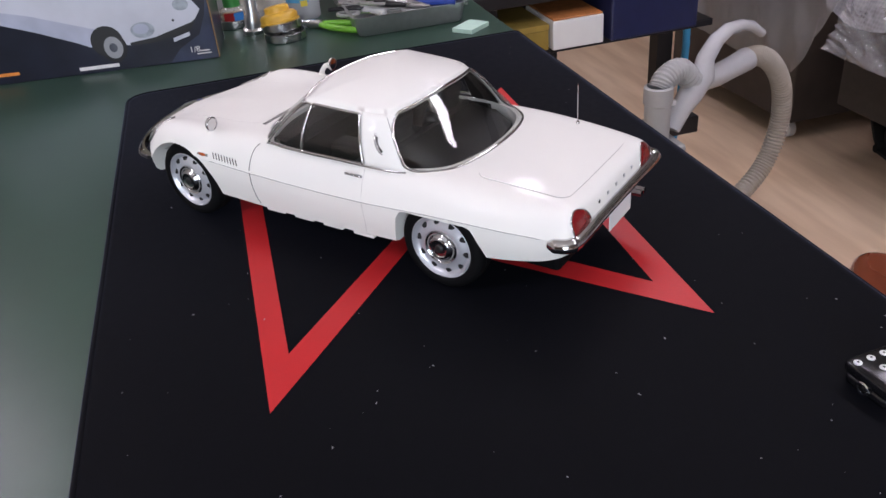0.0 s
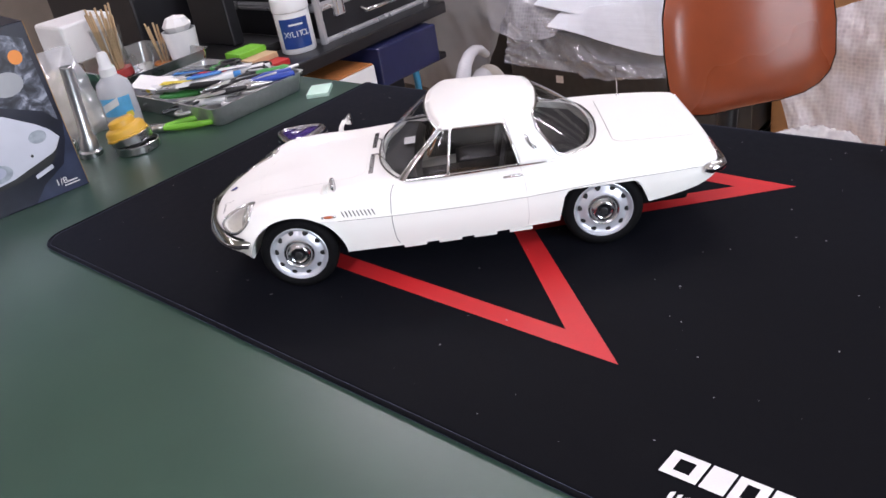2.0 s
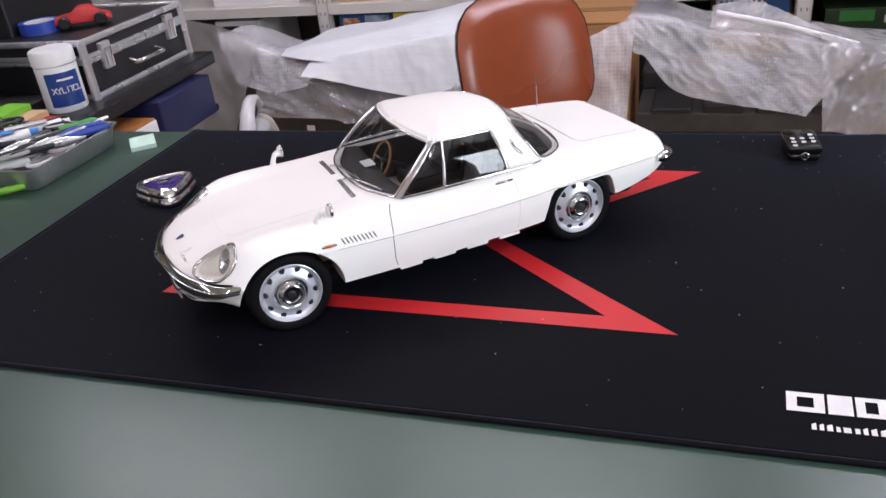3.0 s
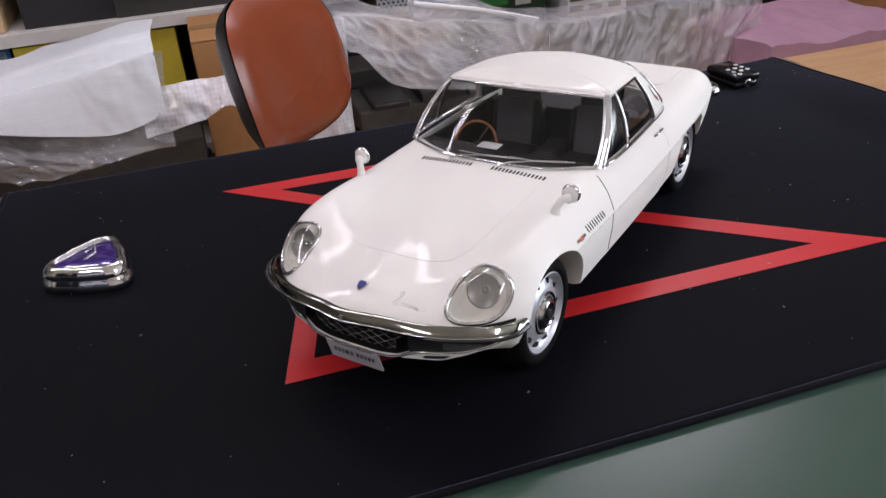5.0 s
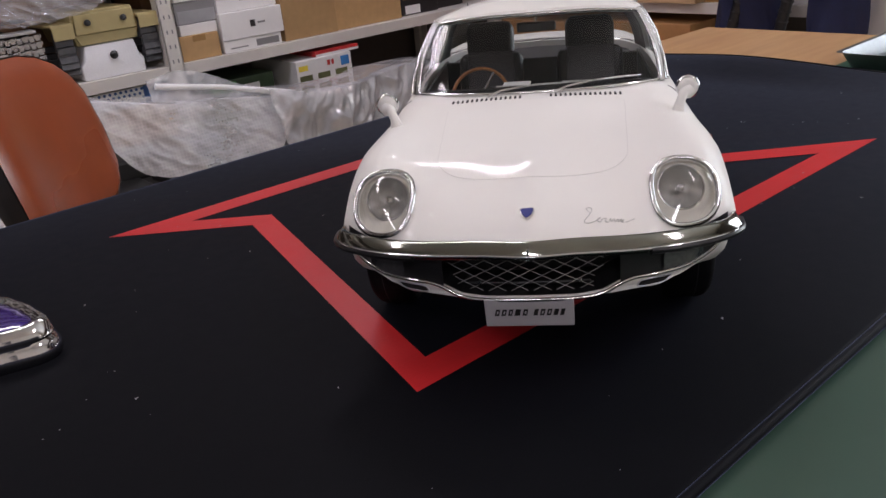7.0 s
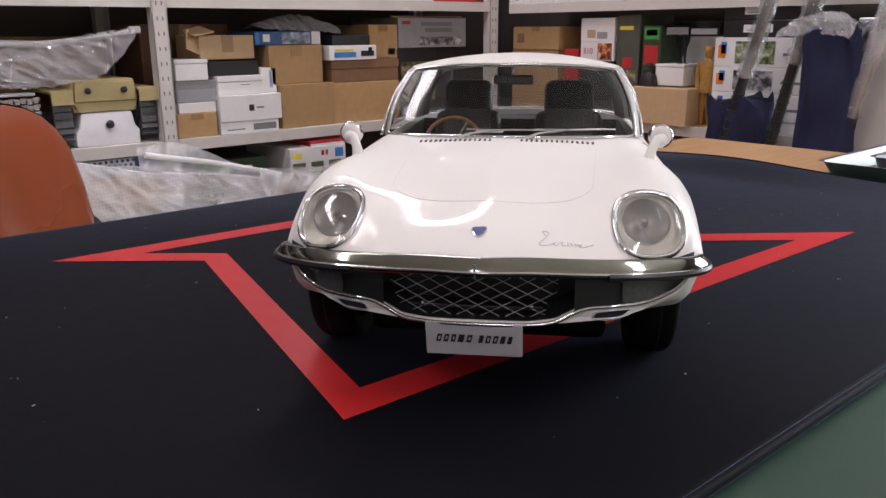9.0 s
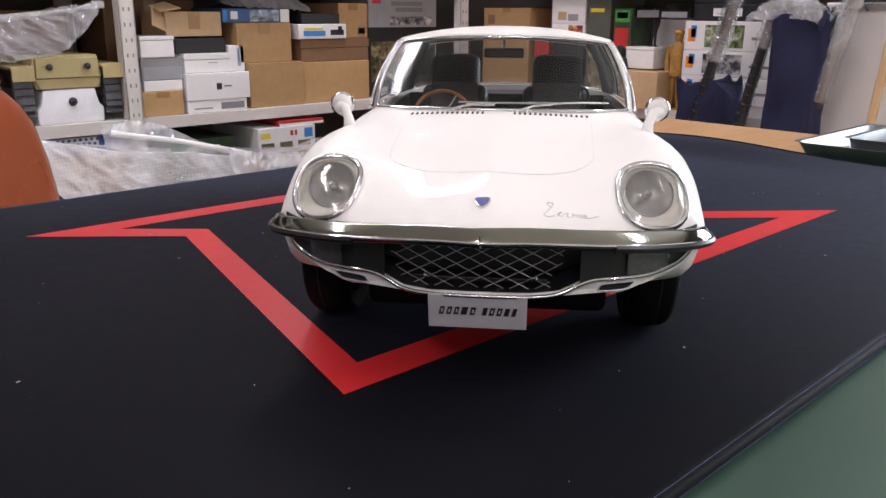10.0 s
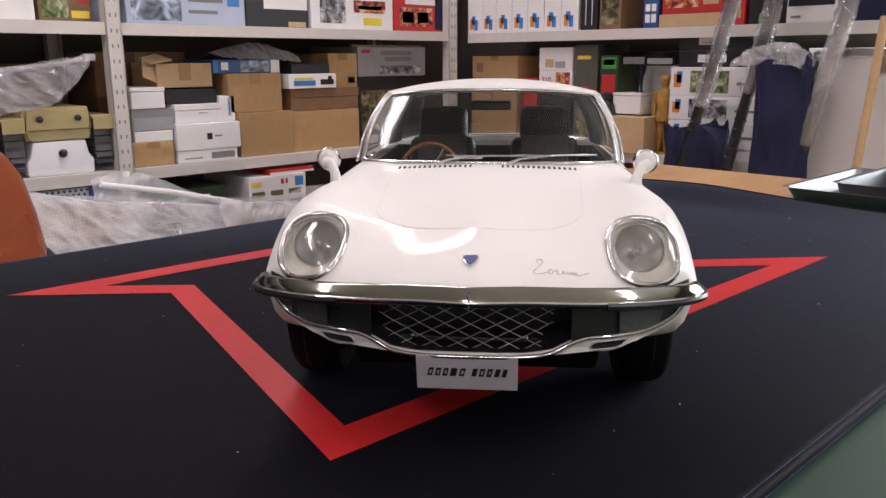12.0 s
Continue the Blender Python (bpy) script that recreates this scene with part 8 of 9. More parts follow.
# bag with cream sheets
bg = thing("plastic_bag", "clear plastic bag of cream sheets leaning back", "bag", pose(-0.83, -0.02, T0))
part("sheets", box(-0.012, 0.012, -0.045, 0.045, 0.0, 0.11, 0.004), paint("cream_sheet", (0.72, 0.64, 0.48), 0.6, vary=0.05, grain=30), bg, "cream coloured sheets", shift=pose(0, 0, 0, 0, -24, 0))
rows = [[(-0.02 - 0.24 * z * 2 + 0.018 + 0.012 * noise.noise((y * 40, z * 40, 2)), y, z) for z in np.linspace(0.0, 0.14, 16)] for y in np.linspace(-0.06, 0.06, 18)]
part("film", grid(rows), M["poly"], bg, smooth=180, shift=pose(0.035, 0, 0))
part("yellow_clip", box(-0.02, 0.0, -0.06, -0.03, 0.13, 0.142, 0.002), M["yellow_print"], bg, shift=pose(-0.04, 0, 0))
tagged(part("white_carton", box(-0.93, -0.86, -0.12, 0.0, T0, 0.055, 0.002), M["white_card"]), "small plain white carton behind the tins", "box")

# green pliers
pl = thing("pliers", "pliers with bright green plastic grips", "pliers", pose(-0.672, 0.050, T0 + 0.007, 0, 0, 48))
for s in SIDES:
    part("grip", tube([(0.01, s * 0.005, 0), (0.035, s * 0.013, 0), (0.07, s * 0.018, 0.0), (0.092, s * 0.020, 0)], [0.0045, 0.0055, 0.0055, 0.0045], 10), M["green_grip"], pl, "bright green grip", smooth=60)
part("jaw", tube([(0.012, 0, 0), (-0.01, 0, 0), (-0.045, 0, 0)], [0.007, 0.009, 0.003], 8), M["steel"], pl, smooth=60)

# paper pad
tagged(part("paper_pad", prism([(-0.0255, -0.0185), (0.0255, -0.0185), (0.0255, 0.0185), (-0.0255, 0.0185)], 0, 0.007, 0.0006), M["mint"], shift=pose(-0.526, 0.276, T0, 0, 0, -51)), "small pad of pale mint paper", "paper pad")

# tool tray
TX0, TX1, TY0, TY1, TH = -0.862, -0.570, 0.098, 0.285, 0.033
tr = thing("tool_tray", "brushed steel tray crowded with hand tools", "tray", pose(0, 0, T0))


def dish(x0, x1, y0, y1, h, slope, r, wall=0.0012, lip=0.004):
    outs = []
    for e, z in ((slope + lip, h), (slope, h - 0.0005), (0.0, 0.002), (-0.002, 0.0)):
        outs.append([(x, y, z) for x, y in rounded(x0 + slope - e, x1 - slope + e, y0 + slope - e, y1 - slope + e, r)])
    inner = []
    for e, z in ((slope - wall, h - 0.0005), (-wall, 0.003), (-0.004, 0.002)):
        inner.append([(x, y, z) for x, y in rounded(x0 + slope - e, x1 - slope + e, y0 + slope - e, y1 - slope + e, r)])
    b = grid([inner[2], inner[1], inner[0], outs[0], outs[1], outs[2], outs[3]], wrap_v=True)
    n = len(outs[0])
    b.verts.ensure_lookup_table()
    b.faces.new([b.verts[k] for k in range(n)])
    b.faces.new([b.verts[6 * n + k] for k in range(n)])
    bmesh.ops.recalc_face_normals(b, faces=b.faces[:])
    return b


part("pan", dish(TX0, TX1, TY0, TY1, TH, 0.006, 0.012), M["tray_steel"], tr, smooth=40)
rng = random.Random(5)
grips = [M["blue_grip"], M["black_plastic"], M["white_plastic"], M["green_card"], M["cyan_print"], M["grey_plastic"], M["black_plastic"], M["yellow_print"]]


def hand_tool(x, y, z, ang, mat, kind):
    m = pose(x, y, z, 0, 0, ang)
    if kind == "pliers":
        t = thing("pliers", "pliers with coloured grips in the tray", "pliers", m, "tools in the tray")
        for s in SIDES:
            part("grip", tube([(0.0, s * 0.004, 0), (0.03, s * 0.013, 0.001), (0.075, s * 0.012, 0)], [0.004, 0.0058, 0.0046], 8), mat, t, smooth=60)
        part("jaw", tube([(0.004, 0, 0), (-0.012, 0, 0), (-0.045, 0, 0)], [0.006, 0.008, 0.002], 8), M["steel"], t, smooth=60)
    elif kind == "scissors":
        t = thing("scissors", "scissors with dark finger rings in the tray", "scissors", m, "tools in the tray")
        for s in SIDES:
            part("finger_ring", tube([(0.04 + 0.018 * math.cos(a), s * 0.015 + 0.012 * math.sin(a), 0.002) for a in np.linspace(0, 2 * math.pi, 19)[:-1]], 0.0032, 8, True), mat, t, smooth=60)
            part("blade", prism([(0.024, s * 0.004), (0.024, s * 0.010), (-0.055, -s * 0.002), (-0.055, -s * 0.004)], 0, 0.0018), M["steel"], t)
    elif kind == "driver":
        t = thing("screwdriver", "screwdriver with a coloured handle in the tray", "screwdriver", m, "tools in the tray")
        part("handle", lathe([(0, 0), (0.006, 0.001), (0.0075, 0.012), (0.006, 0.03), (0.0075, 0.05), (0.004, 0.058), (0, 0.058)], 12, m=pose(0, 0, 0, 0, 90, 0)), mat, t, smooth=40)
        part("shaft", tube([(0, 0, 0), (-0.06, 0, 0)], 0.0018, 8), M["steel"], t)
    elif kind == "tube":
        t = thing("paste_tube", "crumpled white tube with coloured print", "tube", m, "tools in the tray")
        rows = []
        for k in range(9):
            q = k / 8
            rows.append([(0.05 - 0.1 * q, 0.011 * math.cos(a) * (1 + 0.2 * q), 0.008 * math.sin(a) * (1 - 0.75 * q) + 0.004) for a in np.linspace(0, 2 * math.pi, 15)[:-1]])
        part("squeeze_body", grid(rows, wrap_v=True), M["white_plastic"], t, smooth=60)
        part("print_band", box(-0.03, 0.03, -0.008, 0.008, 0.0125, 0.0135, 0.0003), mat, t)
        part("cap", lathe([(0.006, 0), (0.006, 0.012), (0, 0.012)], 12, m=pose(0.05, 0, 0.004, 0, 90, 0)), mat, t)
    else:
        t = thing("tweezers", "thin steel tweezers in the tray", "tweezers", m, "tools in the tray")
        for s in SIDES:
            part("arm", tube([(0.06, 0, 0), (0.01, s * 0.006, 0), (-0.06, s * 0.001, 0)], [0.003, 0.003, 0.001], 6), M["steel"] if mat != M["black_plastic"] else mat, t)
    return t


kinds = ["pliers", "scissors", "driver", "tube", "tweezers"]
for k in range(34):
    fx, fy = rng.uniform(0.16, 0.86), rng.uniform(0.14, 0.86)
    x, y = TX0 + (TX1 - TX0) * fx, TY0 + (TY1 - TY0) * fy
    hand_tool(x, y, T0 + 0.012 + 0.0008 * k, rng.uniform(20, 75) + (180 if rng.random() < 0.4 else 0), grips[k % 8], kinds[(k * 3 + k // 5) % 5])
hand_tool(-0.615, 0.205, T0 + 0.035, 62, M["blue_grip"], "pliers")
hand_tool(-0.635, 0.235, T0 + 0.037, 55, M["green_card"], "driver")
hand_tool(-0.655, 0.19, T0 + 0.035, 68, M["black_plastic"], "pliers")
hand_tool(-0.69, 0.235, T0 + 0.037, 40, M["black_plastic"], "scissors")
hand_tool(-0.70, 0.175, T0 + 0.038, 50, M["cyan_print"], "tube")
hand_tool(-0.76, 0.20, T0 + 0.036, 30, M["red_card"], "driver")
tagged(part("paper_sheet", prism([(-0.035, -0.025), (0.035, -0.025), (0.035, 0.025), (-0.035, 0.025)], 0, 0.001), M["white_card"], shift=pose(-0.80, 0.135, 0.038, 8, 14, 35)), "folded white paper lying on the tools", "paper")
tr2 = thing("tool_tray", "second steel tray pushed behind the first", "tray", pose(-0.02, 0.03, T0))
part("pan", dish(-1.12, -0.872, 0.10, 0.285, 0.045, 0.006, 0.012), M["steel"], tr2, smooth=40)

# jars, cup and boxes at the far end of the bench
def jar(x, y, r, h, label, sticks, mat):
    j = tagged(part("glass_jar", lathe([(0.0, 0.0), (r * 0.9, 0.0), (r, 0.004), (r * 0.75, h * 0.6), (r * 0.9, h), (r * 0.86, h), (r * 0.7, h * 0.6), (r * 0.9, 0.006), (0, 0.005)], 28), clear("jar_glass", (0.92, 0.93, 0.92), ior=1.45), smooth=40, shift=pose(x, y, T0)), label, "jar")
    part("contents", lathe([(0, 0.006), (r * 0.86, 0.006), (r * 0.8, h * 0.2), (0, h * 0.2)], 20), mat, j)
    for k in range(sticks):
        a = 2.4 * k
        part("stick", tube([(0.3 * r * math.cos(a), 0.3 * r * math.sin(a), 0.01), (0.7 * r * math.cos(a), 0.7 * r * math.sin(a), h + 0.02 + 0.012 * (k % 3))], 0.0022, 6), M["carton_pale"], j)
    return j


jar(-1.085, 0.215, 0.035, 0.105, "glass jar holding wooden sticks", 14, M["red_card"])
jar(-1.05, 0.305, 0.030, 0.05, "small glass jar with amber contents", 6, M["orange_print"])
wc = tagged(part("plastic_cup", lathe([(0, 0), (0.028, 0), (0.034, 0.075), (0.032, 0.075), (0.026, 0.004), (0, 0.004)], 24), M["white_plastic"], smooth=40, shift=pose(-0.985, 0.318, T0)), "white plastic cup holding crumpled tissue", "cup")
part("tissue", lathe([(0.0, 0.06), (0.02, 0.07), (0.03, 0.085), (0.02, 0.10), (0.0, 0.105)], 9), M["white_card"], wc)
tagged(part("tissue_box", box(-1.28, -1.16, 0.16, 0.28, T0, 0.115, 0.006), M["white_card"]), "plain white tissue box on the bench", "box")
tagged(part("blue_cloth", prism(rounded(-0.05, 0.05, -0.03, 0.03, 0.02), 0, 0.03, 0.008), M["blue_grip"], shift=pose(-1.30, 0.08, T0, 0, 0, 20)), "folded bright blue cloth on the bench", "cloth")
tagged(part("glass_plate", box(-1.30, -1.0, -0.10, 0.12, T0, T0 + 0.006, 0.001), M["green_mat"]), "dark green cutting plate on the bench", "cutting mat")

# things on the side desk
D0 = -0.030
xb = tagged(part("gum_bottle", lathe([(0, 0), (0.036, 0), (0.038, 0.003), (0.038, 0.082), (0.036, 0.086)], 40), M["white_plastic"], smooth=40, shift=pose(-0.876, 0.523, D0, 0, 0, -32)), "white plastic gum bottle with a dark blue label", "bottle")
part("lid", lathe([(0.0375, 0.086), (0.0395, 0.088), (0.0395, 0.112), (0.037, 0.115), (0, 0.115)], 40), M["white_plastic"], xb, smooth=40)
b = grid([[(0.0386 * math.cos(a), 0.0386 * math.sin(a), z) for z in (0.012, 0.075)] for a in np.linspace(-0.95, 0.75, 20)])
part("label", b, paint("blue_label", (0.012, 0.05, 0.22), 0.3, vary=0.15, grain=50), xb, "dark blue label")
for k, ch_ in enumerate("XYLITOL"):
    a = -0.62 + 0.2 * k
    lettering(ch_, 0.017, M["white_print"], xb, pose(0.0390 * math.cos(a), 0.0390 * math.sin(a), 0.042, 90, 0, 90 + math.degrees(a)))
b = grid([[(0.0389 * math.cos(a), 0.0389 * math.sin(a), z) for z in (0.060, 0.064)] for a in np.linspace(-0.4, 0.4, 8)])
part("label_line", b, M["white_print"], xb)

cs = thing("tool_case", "black hard case with bright aluminium edges", "case", pose(-0.845, 0.735, D0, 0, 0, 0))
part("base_half", box(-0.32, 0.0, -0.165, 0.165, 0.002, 0.075, 0.003), M["black_card"], cs)
part("lid_half", box(-0.32, 0.0, -0.165, 0.165, 0.079, 0.112, 0.003), M["black_card"], cs)
for z in (0.004, 0.0735, 0.080, 0.110):
    part("edge_rail", tube([(0.001, -0.166, z), (0.001, 0.166, z), (-0.321, 0.166, z), (-0.321, -0.166, z)], 0.0064, 8, True), M["alu"], cs, "aluminium edge")
for y in (-0.166, 0.166):
    part("corner_rail", tube([(0.001, y, 0.0), (0.001, y, 0.112)], 0.0085, 8), M["alu"], cs)
for y in (-0.11, 0.11):
    lt = part("latch", box(-0.001, 0.010, y - 0.014, y + 0.014, 0.048, 0.100, 0.002), M["alu"], cs, "bright latch")
    part("latch_hook", tube([(0.011, y - 0.008, 0.052), (0.013, y - 0.008, 0.088), (0.013, y + 0.008, 0.088), (0.011, y + 0.008, 0.052)], 0.0016, 6), M["chrome"], lt)
part("carry_handle", tube([(0.004, -0.045, 0.045), (0.022, -0.045, 0.040), (0.026, 0.0, 0.040), (0.022, 0.045, 0.040), (0.004, 0.045, 0.045)], 0.005, 8), M["chrome"], cs, smooth=60)
ty = thing("toy_car", "bright red toy racing car lying on the case", "toy car", pose(-0.935, 0.70, D0 + 0.116, 0, 0, 35))
part("shell", prism([(-0.055, 0.008), (-0.05, 0.022), (-0.02, 0.026), (-0.005, 0.038), (0.02, 0.038), (0.035, 0.024), (0.055, 0.018), (0.058, 0.008)], -0.02, 0.02, 0.003, m=Matrix(((1, 0, 0, 0), (0, 0, 1, 0), (0, 1, 0, 0), (0, 0, 0, 1)))), M["red_card"], ty, smooth=40)
for x in (-0.034, 0.036):
    for s in SIDES:
        part("wheel", lathe([(0, -0.006), (0.010, -0.006), (0.0125, -0.003), (0.0125, 0.003), (0.010, 0.006), (0, 0.006)], 18, m=pose(x, s * 0.024, 0.0125, 90)), M["black_plastic"], ty, smooth=40)
bs = thing("tape_roll", "roll of blue tape with a white core", "tape roll", pose(-1.01, 0.66, D0 + 0.114))
part("tape_ring", lathe([(0.030, 0), (0.040, 0), (0.040, 0.022), (0.030, 0.022), (0.030, 0)], 30), M["blue_grip"], bs, smooth=40)
part("core", lathe([(0.0275, 0.0005), (0.0298, 0.0005), (0.0298, 0.0215), (0.0275, 0.0215), (0.0275, 0.0005)], 30), M["white_card"], bs, smooth=40)
tagged(part("black_laptop", box(-1.14, -0.93, 0.38, 0.55, D0, D0 + 0.018, 0.003), M["black_plastic"]), "closed black notebook computer on the desk", "laptop")
tagged(part("black_stand", box(-1.16, -1.02, 0.46, 0.49, D0 + 0.0185, 0.18, 0.004), M["black_plastic"]), "black upright stand on the desk", "stand")
for k, (mat, lab) in enumerate(((M["red_card"], "red softback book lying on the desk"), (M["carton_pale"], "cream softback book lying on another"), (M["green_grip"], "bright green notebook on top of books"))):
    tagged(part("book", box(-0.905 if k < 2 else -0.935, -0.815 - 0.035 * k, 0.375, 0.445, D0 + 0.012 * k, D0 + 0.0116 + 0.012 * k, 0.001), mat, shift=pose(0, 0, 0)), lab, "book")
tagged(part("drawer_unit", box(-1.74, -1.30, 0.40, 0.90, D0, 0.42, 0.006), M["black_card"]), "black drawer unit on the side desk", "cabinet")
tagged(part("speaker", box(-1.26, -1.05, 0.62, 0.88, D0, 0.30, 0.006), M["black_plastic"]), "black loudspeaker box on the side desk", "speaker")
L0 = -0.150
tagged(part("navy_case", box(-1.05, -0.765, 0.645, 0.84, L0, -0.062, 0.004), paint("navy_plastic", (0.012, 0.016, 0.06), 0.35, vary=0.2, grain=30)), "navy blue plastic case under the desk top", "case")
wb = thing("snack_box", "white box with an orange printed top", "box", pose(-0.80, 0.575, L0))
part("carton_body", box(-0.12, 0.03, -0.055, 0.055, 0.0, 0.058, 0.002), M["white_card"], wb)
part("printed_top", box(-0.118, 0.028, -0.053, 0.053, 0.0585, 0.062, 0.001), paint("orange_brown_print", (0.45, 0.17, 0.05), 0.5, vary=0.4, grain=90), wb, "orange-brown printed top")
gd = thing("gift_box", "flat gold-coloured box under the desk top", "box", pose(-0.80, 0.455, L0))
part("carton_body", box(-0.15, 0.02, -0.06, 0.06, 0.0, 0.04, 0.002), paint("gold_card", (0.38, 0.27, 0.06), 0.35, 0.3, vary=0.2, grain=30), gd)
part("lid", box(-0.151, 0.021, -0.061, 0.061, 0.0405, 0.052, 0.001), paint("gold_lid", (0.42, 0.30, 0.07), 0.35, 0.3, vary=0.2, grain=30), gd)

# ---- right of the bench: pale board, cutting mat, steel trays ----
bd = thing("wooden_table", "pale wooden table standing against the bench", "table", pose(0, 0, 0))
part("tabletop", box(0.540, 0.826, -0.90, 0.372, -0.046, -0.018, 0.002), M["board"], bd)
for x in (0.57, 0.80):
    for y in (-0.86, 0.33):
        part("leg", box(x - 0.02, x + 0.02, y - 0.02, y + 0.02, FLOOR, -0.046, 0.002), M["board"], bd)
tagged(part("cutting_mat", box(0.552, 0.82, -0.45, 0.055, -0.0178, -0.0150, 0.001), M["green_mat"]), "green rubber cutting mat on the wooden table", "cutting mat")
st = thing("steel_tray", "shallow steel tray on the green cutting mat", "tray", pose(0, 0, -0.0148))
part("pan", dish(0.566, 0.806, -0.31, 0.040, 0.022, 0.010, 0.012), M["tray_dark"], st, smooth=40)
bt = thing("steel_dish", "small dark steel dish in the tray", "dish", pose(0, 0, -0.0125))
part("pan", dish(0.60, 0.79, -0.22, -0.005, 0.026, 0.006, 0.012), M["tray_dark"], bt, smooth=40)
tagged(part("steel_bowl", lathe([(0, 0.0), (0.05, 0.0), (0.062, 0.012), (0.064, 0.034), (0.062, 0.034), (0.060, 0.013), (0.048, 0.003), (0, 0.003)], 40), M["steel"], smooth=40, shift=pose(0.70, -0.10, -0.010)), "round steel bowl in the dish", "bowl")
# strap from the mat over the bench edge
sp = [(0.488, 0.040, 0.0015), (0.503, 0.039, 0.0015), (0.515, 0.037, 0.0005), (0.524, 0.035, -0.004), (0.5285, 0.034, -0.014), (0.529, 0.033, -0.034)]
rows = []
for x, y, z in sp:
    rows.append([(x, y + w, z) for w in (-0.012, -0.006, 0, 0.006, 0.012)])
b = grid(rows)
bmesh.ops.solidify(b, geom=b.faces[:], thickness=0.0012)
strap = part("mat_strap", b, M["mat_rim"], desk_mat, "black strap with white specks", smooth=60)
b = bmesh.new()
for k in range(16):
    i = rng.randrange(5)
    x, y, z = Vector(sp[i]).lerp(Vector(sp[i + 1]), rng.random())
    join(b, box(-0.0011, 0.0011, -0.0006, 0.0006, 0, 0.0006), pose(x + 0.0004, y + rng.uniform(-0.009, 0.009), z + 0.0004, 0, 0, rng.uniform(0, 180)))
tagged(part("specks", b, M["white_print"], strap), kind="stuff")

# ---- things on the mat ----
# chrome and purple triangular paperweight
pw = thing("paperweight", "chrome triangular paperweight with a purple enamel face", "paperweight", pose(-0.3585, 0.0935, 0.0, 0, 0, 70) @ Matrix.Diagonal((0.83, 0.83, 0.85, 1)))


def trilobe(r, n=60):
    return [(r * (1 + 0.17 * math.cos(3 * a) + 0.04 * math.cos(6 * a)) * math.cos(a), r * (1 + 0.17 * math.cos(3 * a) + 0.04 * math.cos(6 * a)) * math.sin(a)) for a in np.linspace(0, 2 * math.pi, n + 1)[:-1]]


lev = [(0.041, 0.0), (0.0425, 0.004), (0.0425, 0.009), (0.040, 0.013), (0.039, 0.015), (0.040, 0.017), (0.037, 0.024), (0.033, 0.026), (0.030, 0.0255), (0.028, 0.0235)]
b = grid([[(x, y, z) for x, y in trilobe(r)] for r, z in lev], wrap_v=True)
bmesh.ops.recalc_face_normals(b, faces=b.faces[:])
part("chrome_base", b, M["chrome"], pw, "bright chrome stepped base", smooth=50)
b = grid([[(x, y, z) for x, y in trilobe(r)] for r, z in ((0.0285, 0.0232), (0.024, 0.0250), (0.014, 0.0262), (0.001, 0.0266))], wrap_v=True)
bmesh.ops.recalc_face_normals(b, faces=b.faces[:])
part("enamel_face", b, paint("purple_enamel", (0.035, 0.012, 0.16), 0.15, coat=1.0, vary=0.15, grain=80), pw, "deep purple enamel", smooth=60)
part("ridge", tube([(-0.013, 0, 0.0268), (0.0, 0.006, 0.0275), (0.014, 0.0, 0.0268), (0.0, -0.006, 0.0275)], 0.0016, 6, True), M["chrome"], pw)

# black dotted block
di = thing("black_block", "glossy black plastic block with eight white dots", "plastic block", pose(0.394, 0.2697, 0.0, 0, 0, 5))
gloss_black = paint("glossy_black_plastic", (0.006, 0.006, 0.007), 0.16, vary=0.15, grain=80, spec=0.4)
part("lower_shell", box(-0.0168, 0.0168, -0.0275, 0.0275, 0.0, 0.009, 0.0035, 3), gloss_black, di, smooth=50)
part("upper_shell", box(-0.0185, 0.0185, -0.029, 0.029, 0.0085, 0.0190, 0.004, 3), gloss_black, di, smooth=50)
for x, y in ((-0.0107, -0.0248), (-0.0107, -0.0141), (-0.0107, -0.0034), (0.0, -0.0143), (0.0, -0.0033), (0.0104, -0.0136), (0.0104, -0.0029), (0.0104, 0.0078)):
    d = part("dot", lathe([(0.0027, 0), (0.0027, 0.0007), (0.0022, 0.0010), (0, 0.0010)], 16, m=pose(x, y, 0.0188)), M["white_plastic"], di, "white dot")
    part("dot_hole", lathe([(0.0009, 0.00105), (0.0, 0.00108)], 10, m=pose(x, y, 0.0188)), M["slot_dark"], d)
part("ring_eye", tube([(0.0 + 0.004 * math.cos(a), -0.0285, 0.007 + 0.004 * math.sin(a)) for a in np.linspace(0, 2 * math.pi, 15)[:-1]], 0.0010, 6, True), M["chrome"], di)

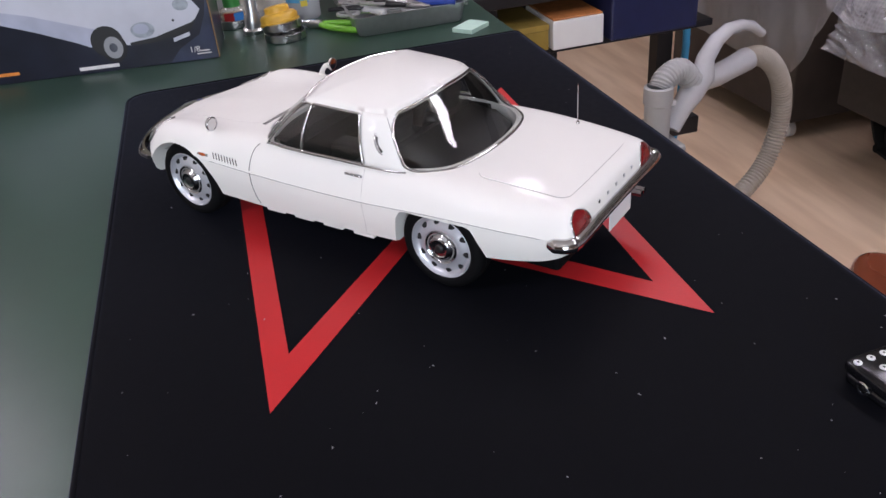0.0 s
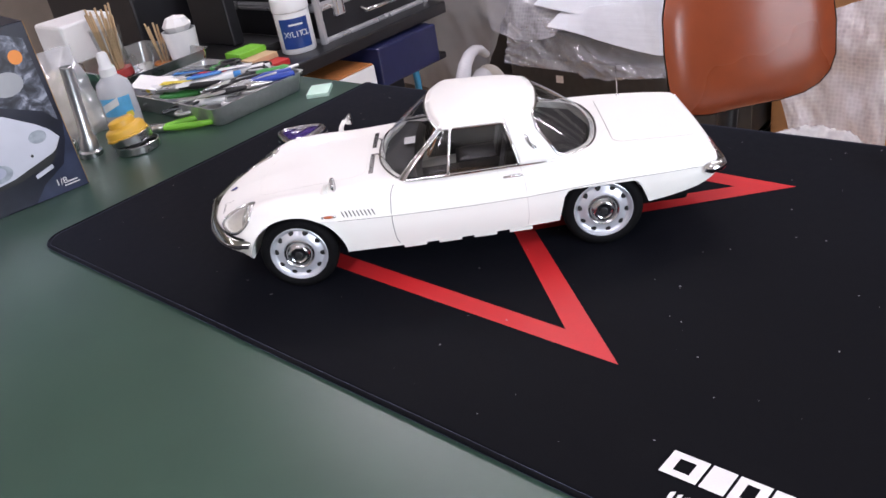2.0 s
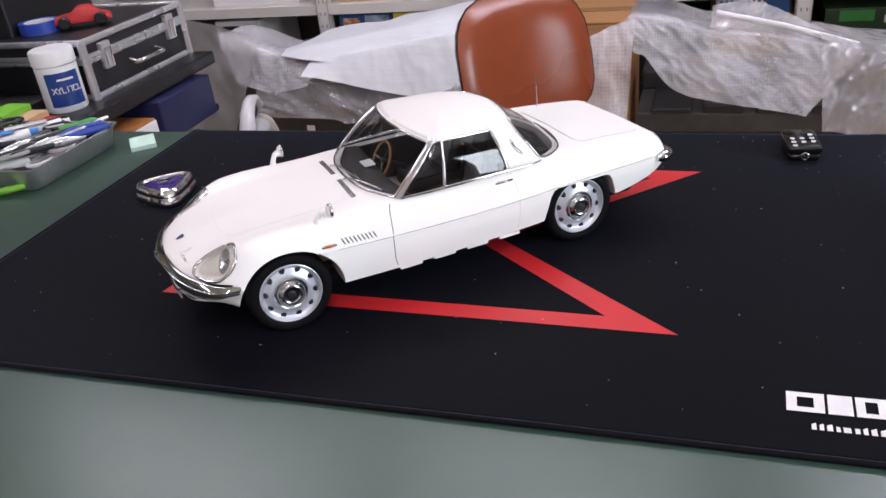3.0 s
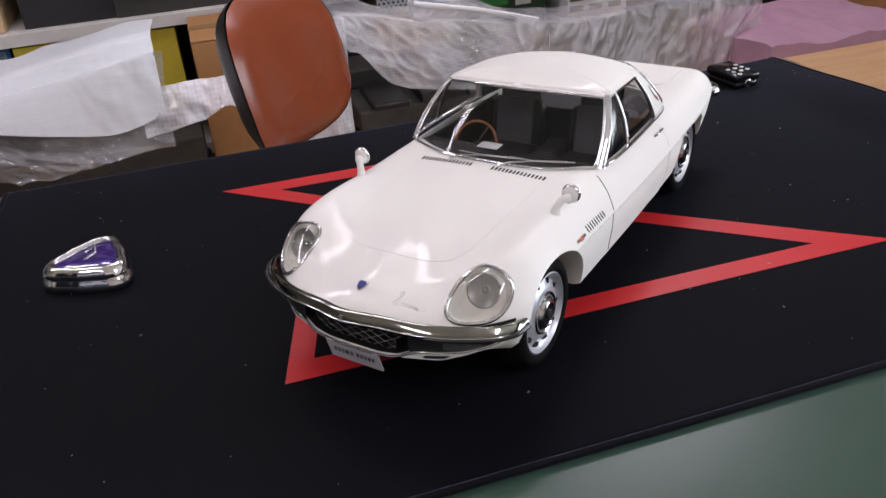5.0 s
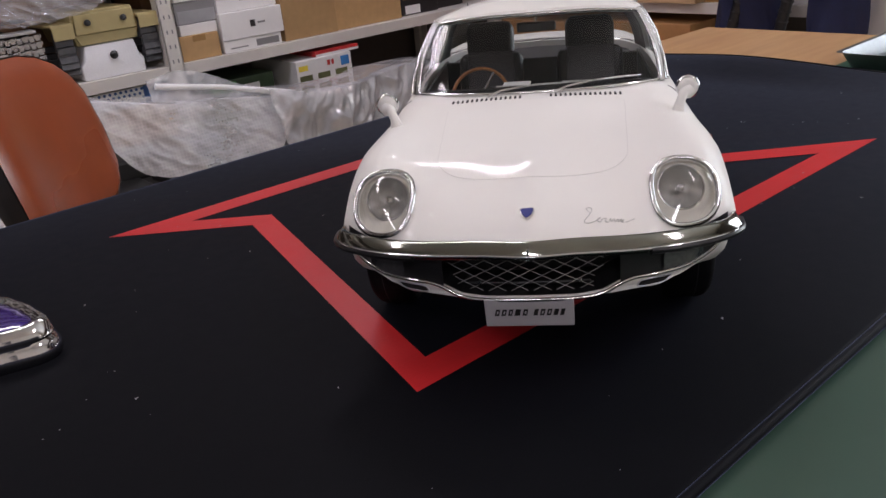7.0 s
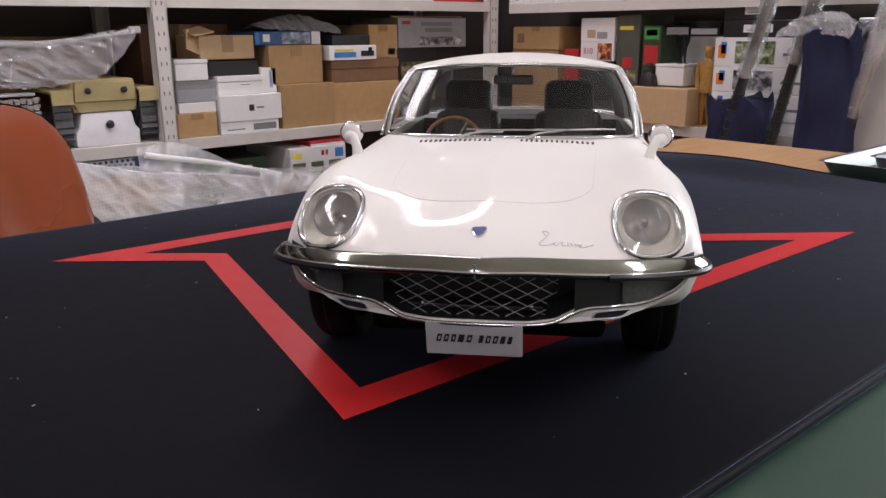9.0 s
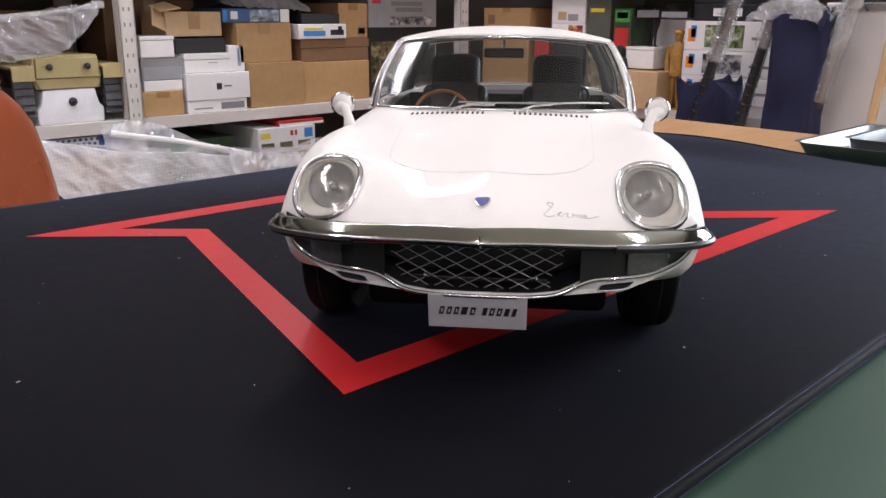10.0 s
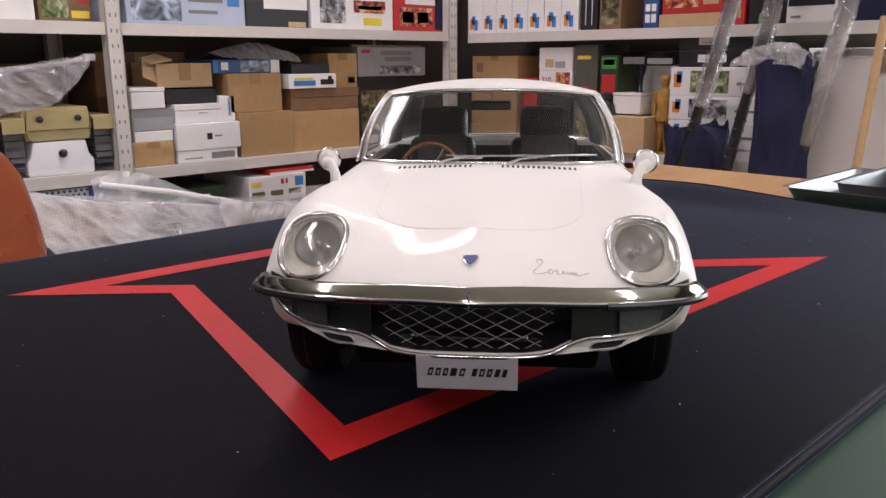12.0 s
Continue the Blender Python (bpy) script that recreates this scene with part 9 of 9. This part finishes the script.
# maker's mark on the mat: plain blocks and a row of small bars
LX, LY = 0.343, -0.2005


def mark(pts, name="print_block"):
    b = bmesh.new()
    b.faces.new([b.verts.new((LX + x * 0.001, LY + y * 0.001, mat_height(LX, LY) + 0.0010)) for x, y in pts])
    return part(name, b, M["white_print"], desk_mat)


def hollow_mark(x0, x1, y0, y1, w, sl):
    for q in ((x0, x0 + w, y0, y1), (x1 - w, x1, y0, y1), (x0 + w, x1 - w, y0, y0 + w * 0.75), (x0 + w, x1 - w, y1 - w * 0.75, y1)):
        mark([(q[0] + sl * q[2], q[2]), (q[1] + sl * q[2], q[2]), (q[1] + sl * q[3], q[3]), (q[0] + sl * q[3], q[3])])


for x0, x1, rim_ in ((4, 29, 7), (31, 47, 0), (49, 69, 6), (71, 91, 0), (92.5, 114, 6), (115.5, 134.5, 6)):
    if rim_:
        hollow_mark(x0, x1, -8, 13.5, rim_, 0.05)
    else:
        mark([(x0 - 0.4, -8), (x1 - 0.4, -8), (x1 + 0.7, 13.5), (x0 + 0.7, 13.5)])
rng2 = random.Random(3)
x = 18.5
while x < 118:
    w = rng2.uniform(3.0, 6.2)
    mark([(x, -26), (x + w * 0.8, -26), (x + w * 0.8, -26 + rng2.choice((5.2, 5.2, 7.2))), (x, -20.6)], "small_print_bar")
    x += w + 1.2

# dust and lint on the mat
b = bmesh.new()
rng3 = random.Random(11)
for k in range(140):
    x, y = rng3.uniform(MX0 + 0.02, MX1 - 0.02), rng3.uniform(MY0 + 0.02, MY1 - 0.03)
    s = rng3.choice((0.0002, 0.0003, 0.0003, 0.0004, 0.0005, 0.0007))
    join_m = pose(x, y, mat_height(x, y) + 0.0009, 0, 0, rng3.uniform(0, 180))
    vs = [join_m @ Vector(p) for p in ((-s * 1.6, -s * 0.6, 0), (s * 1.2, -s * 0.8, 0.0002), (s * 1.8, s * 0.5, 0), (-s, s * 0.9, 0.0003))]
    b.faces.new([b.verts.new(v) for v in vs])
tagged(part("lint", b, M["grey_lint"]), "tiny pale specks of dust scattered over the mat", "dust", kind="stuff")
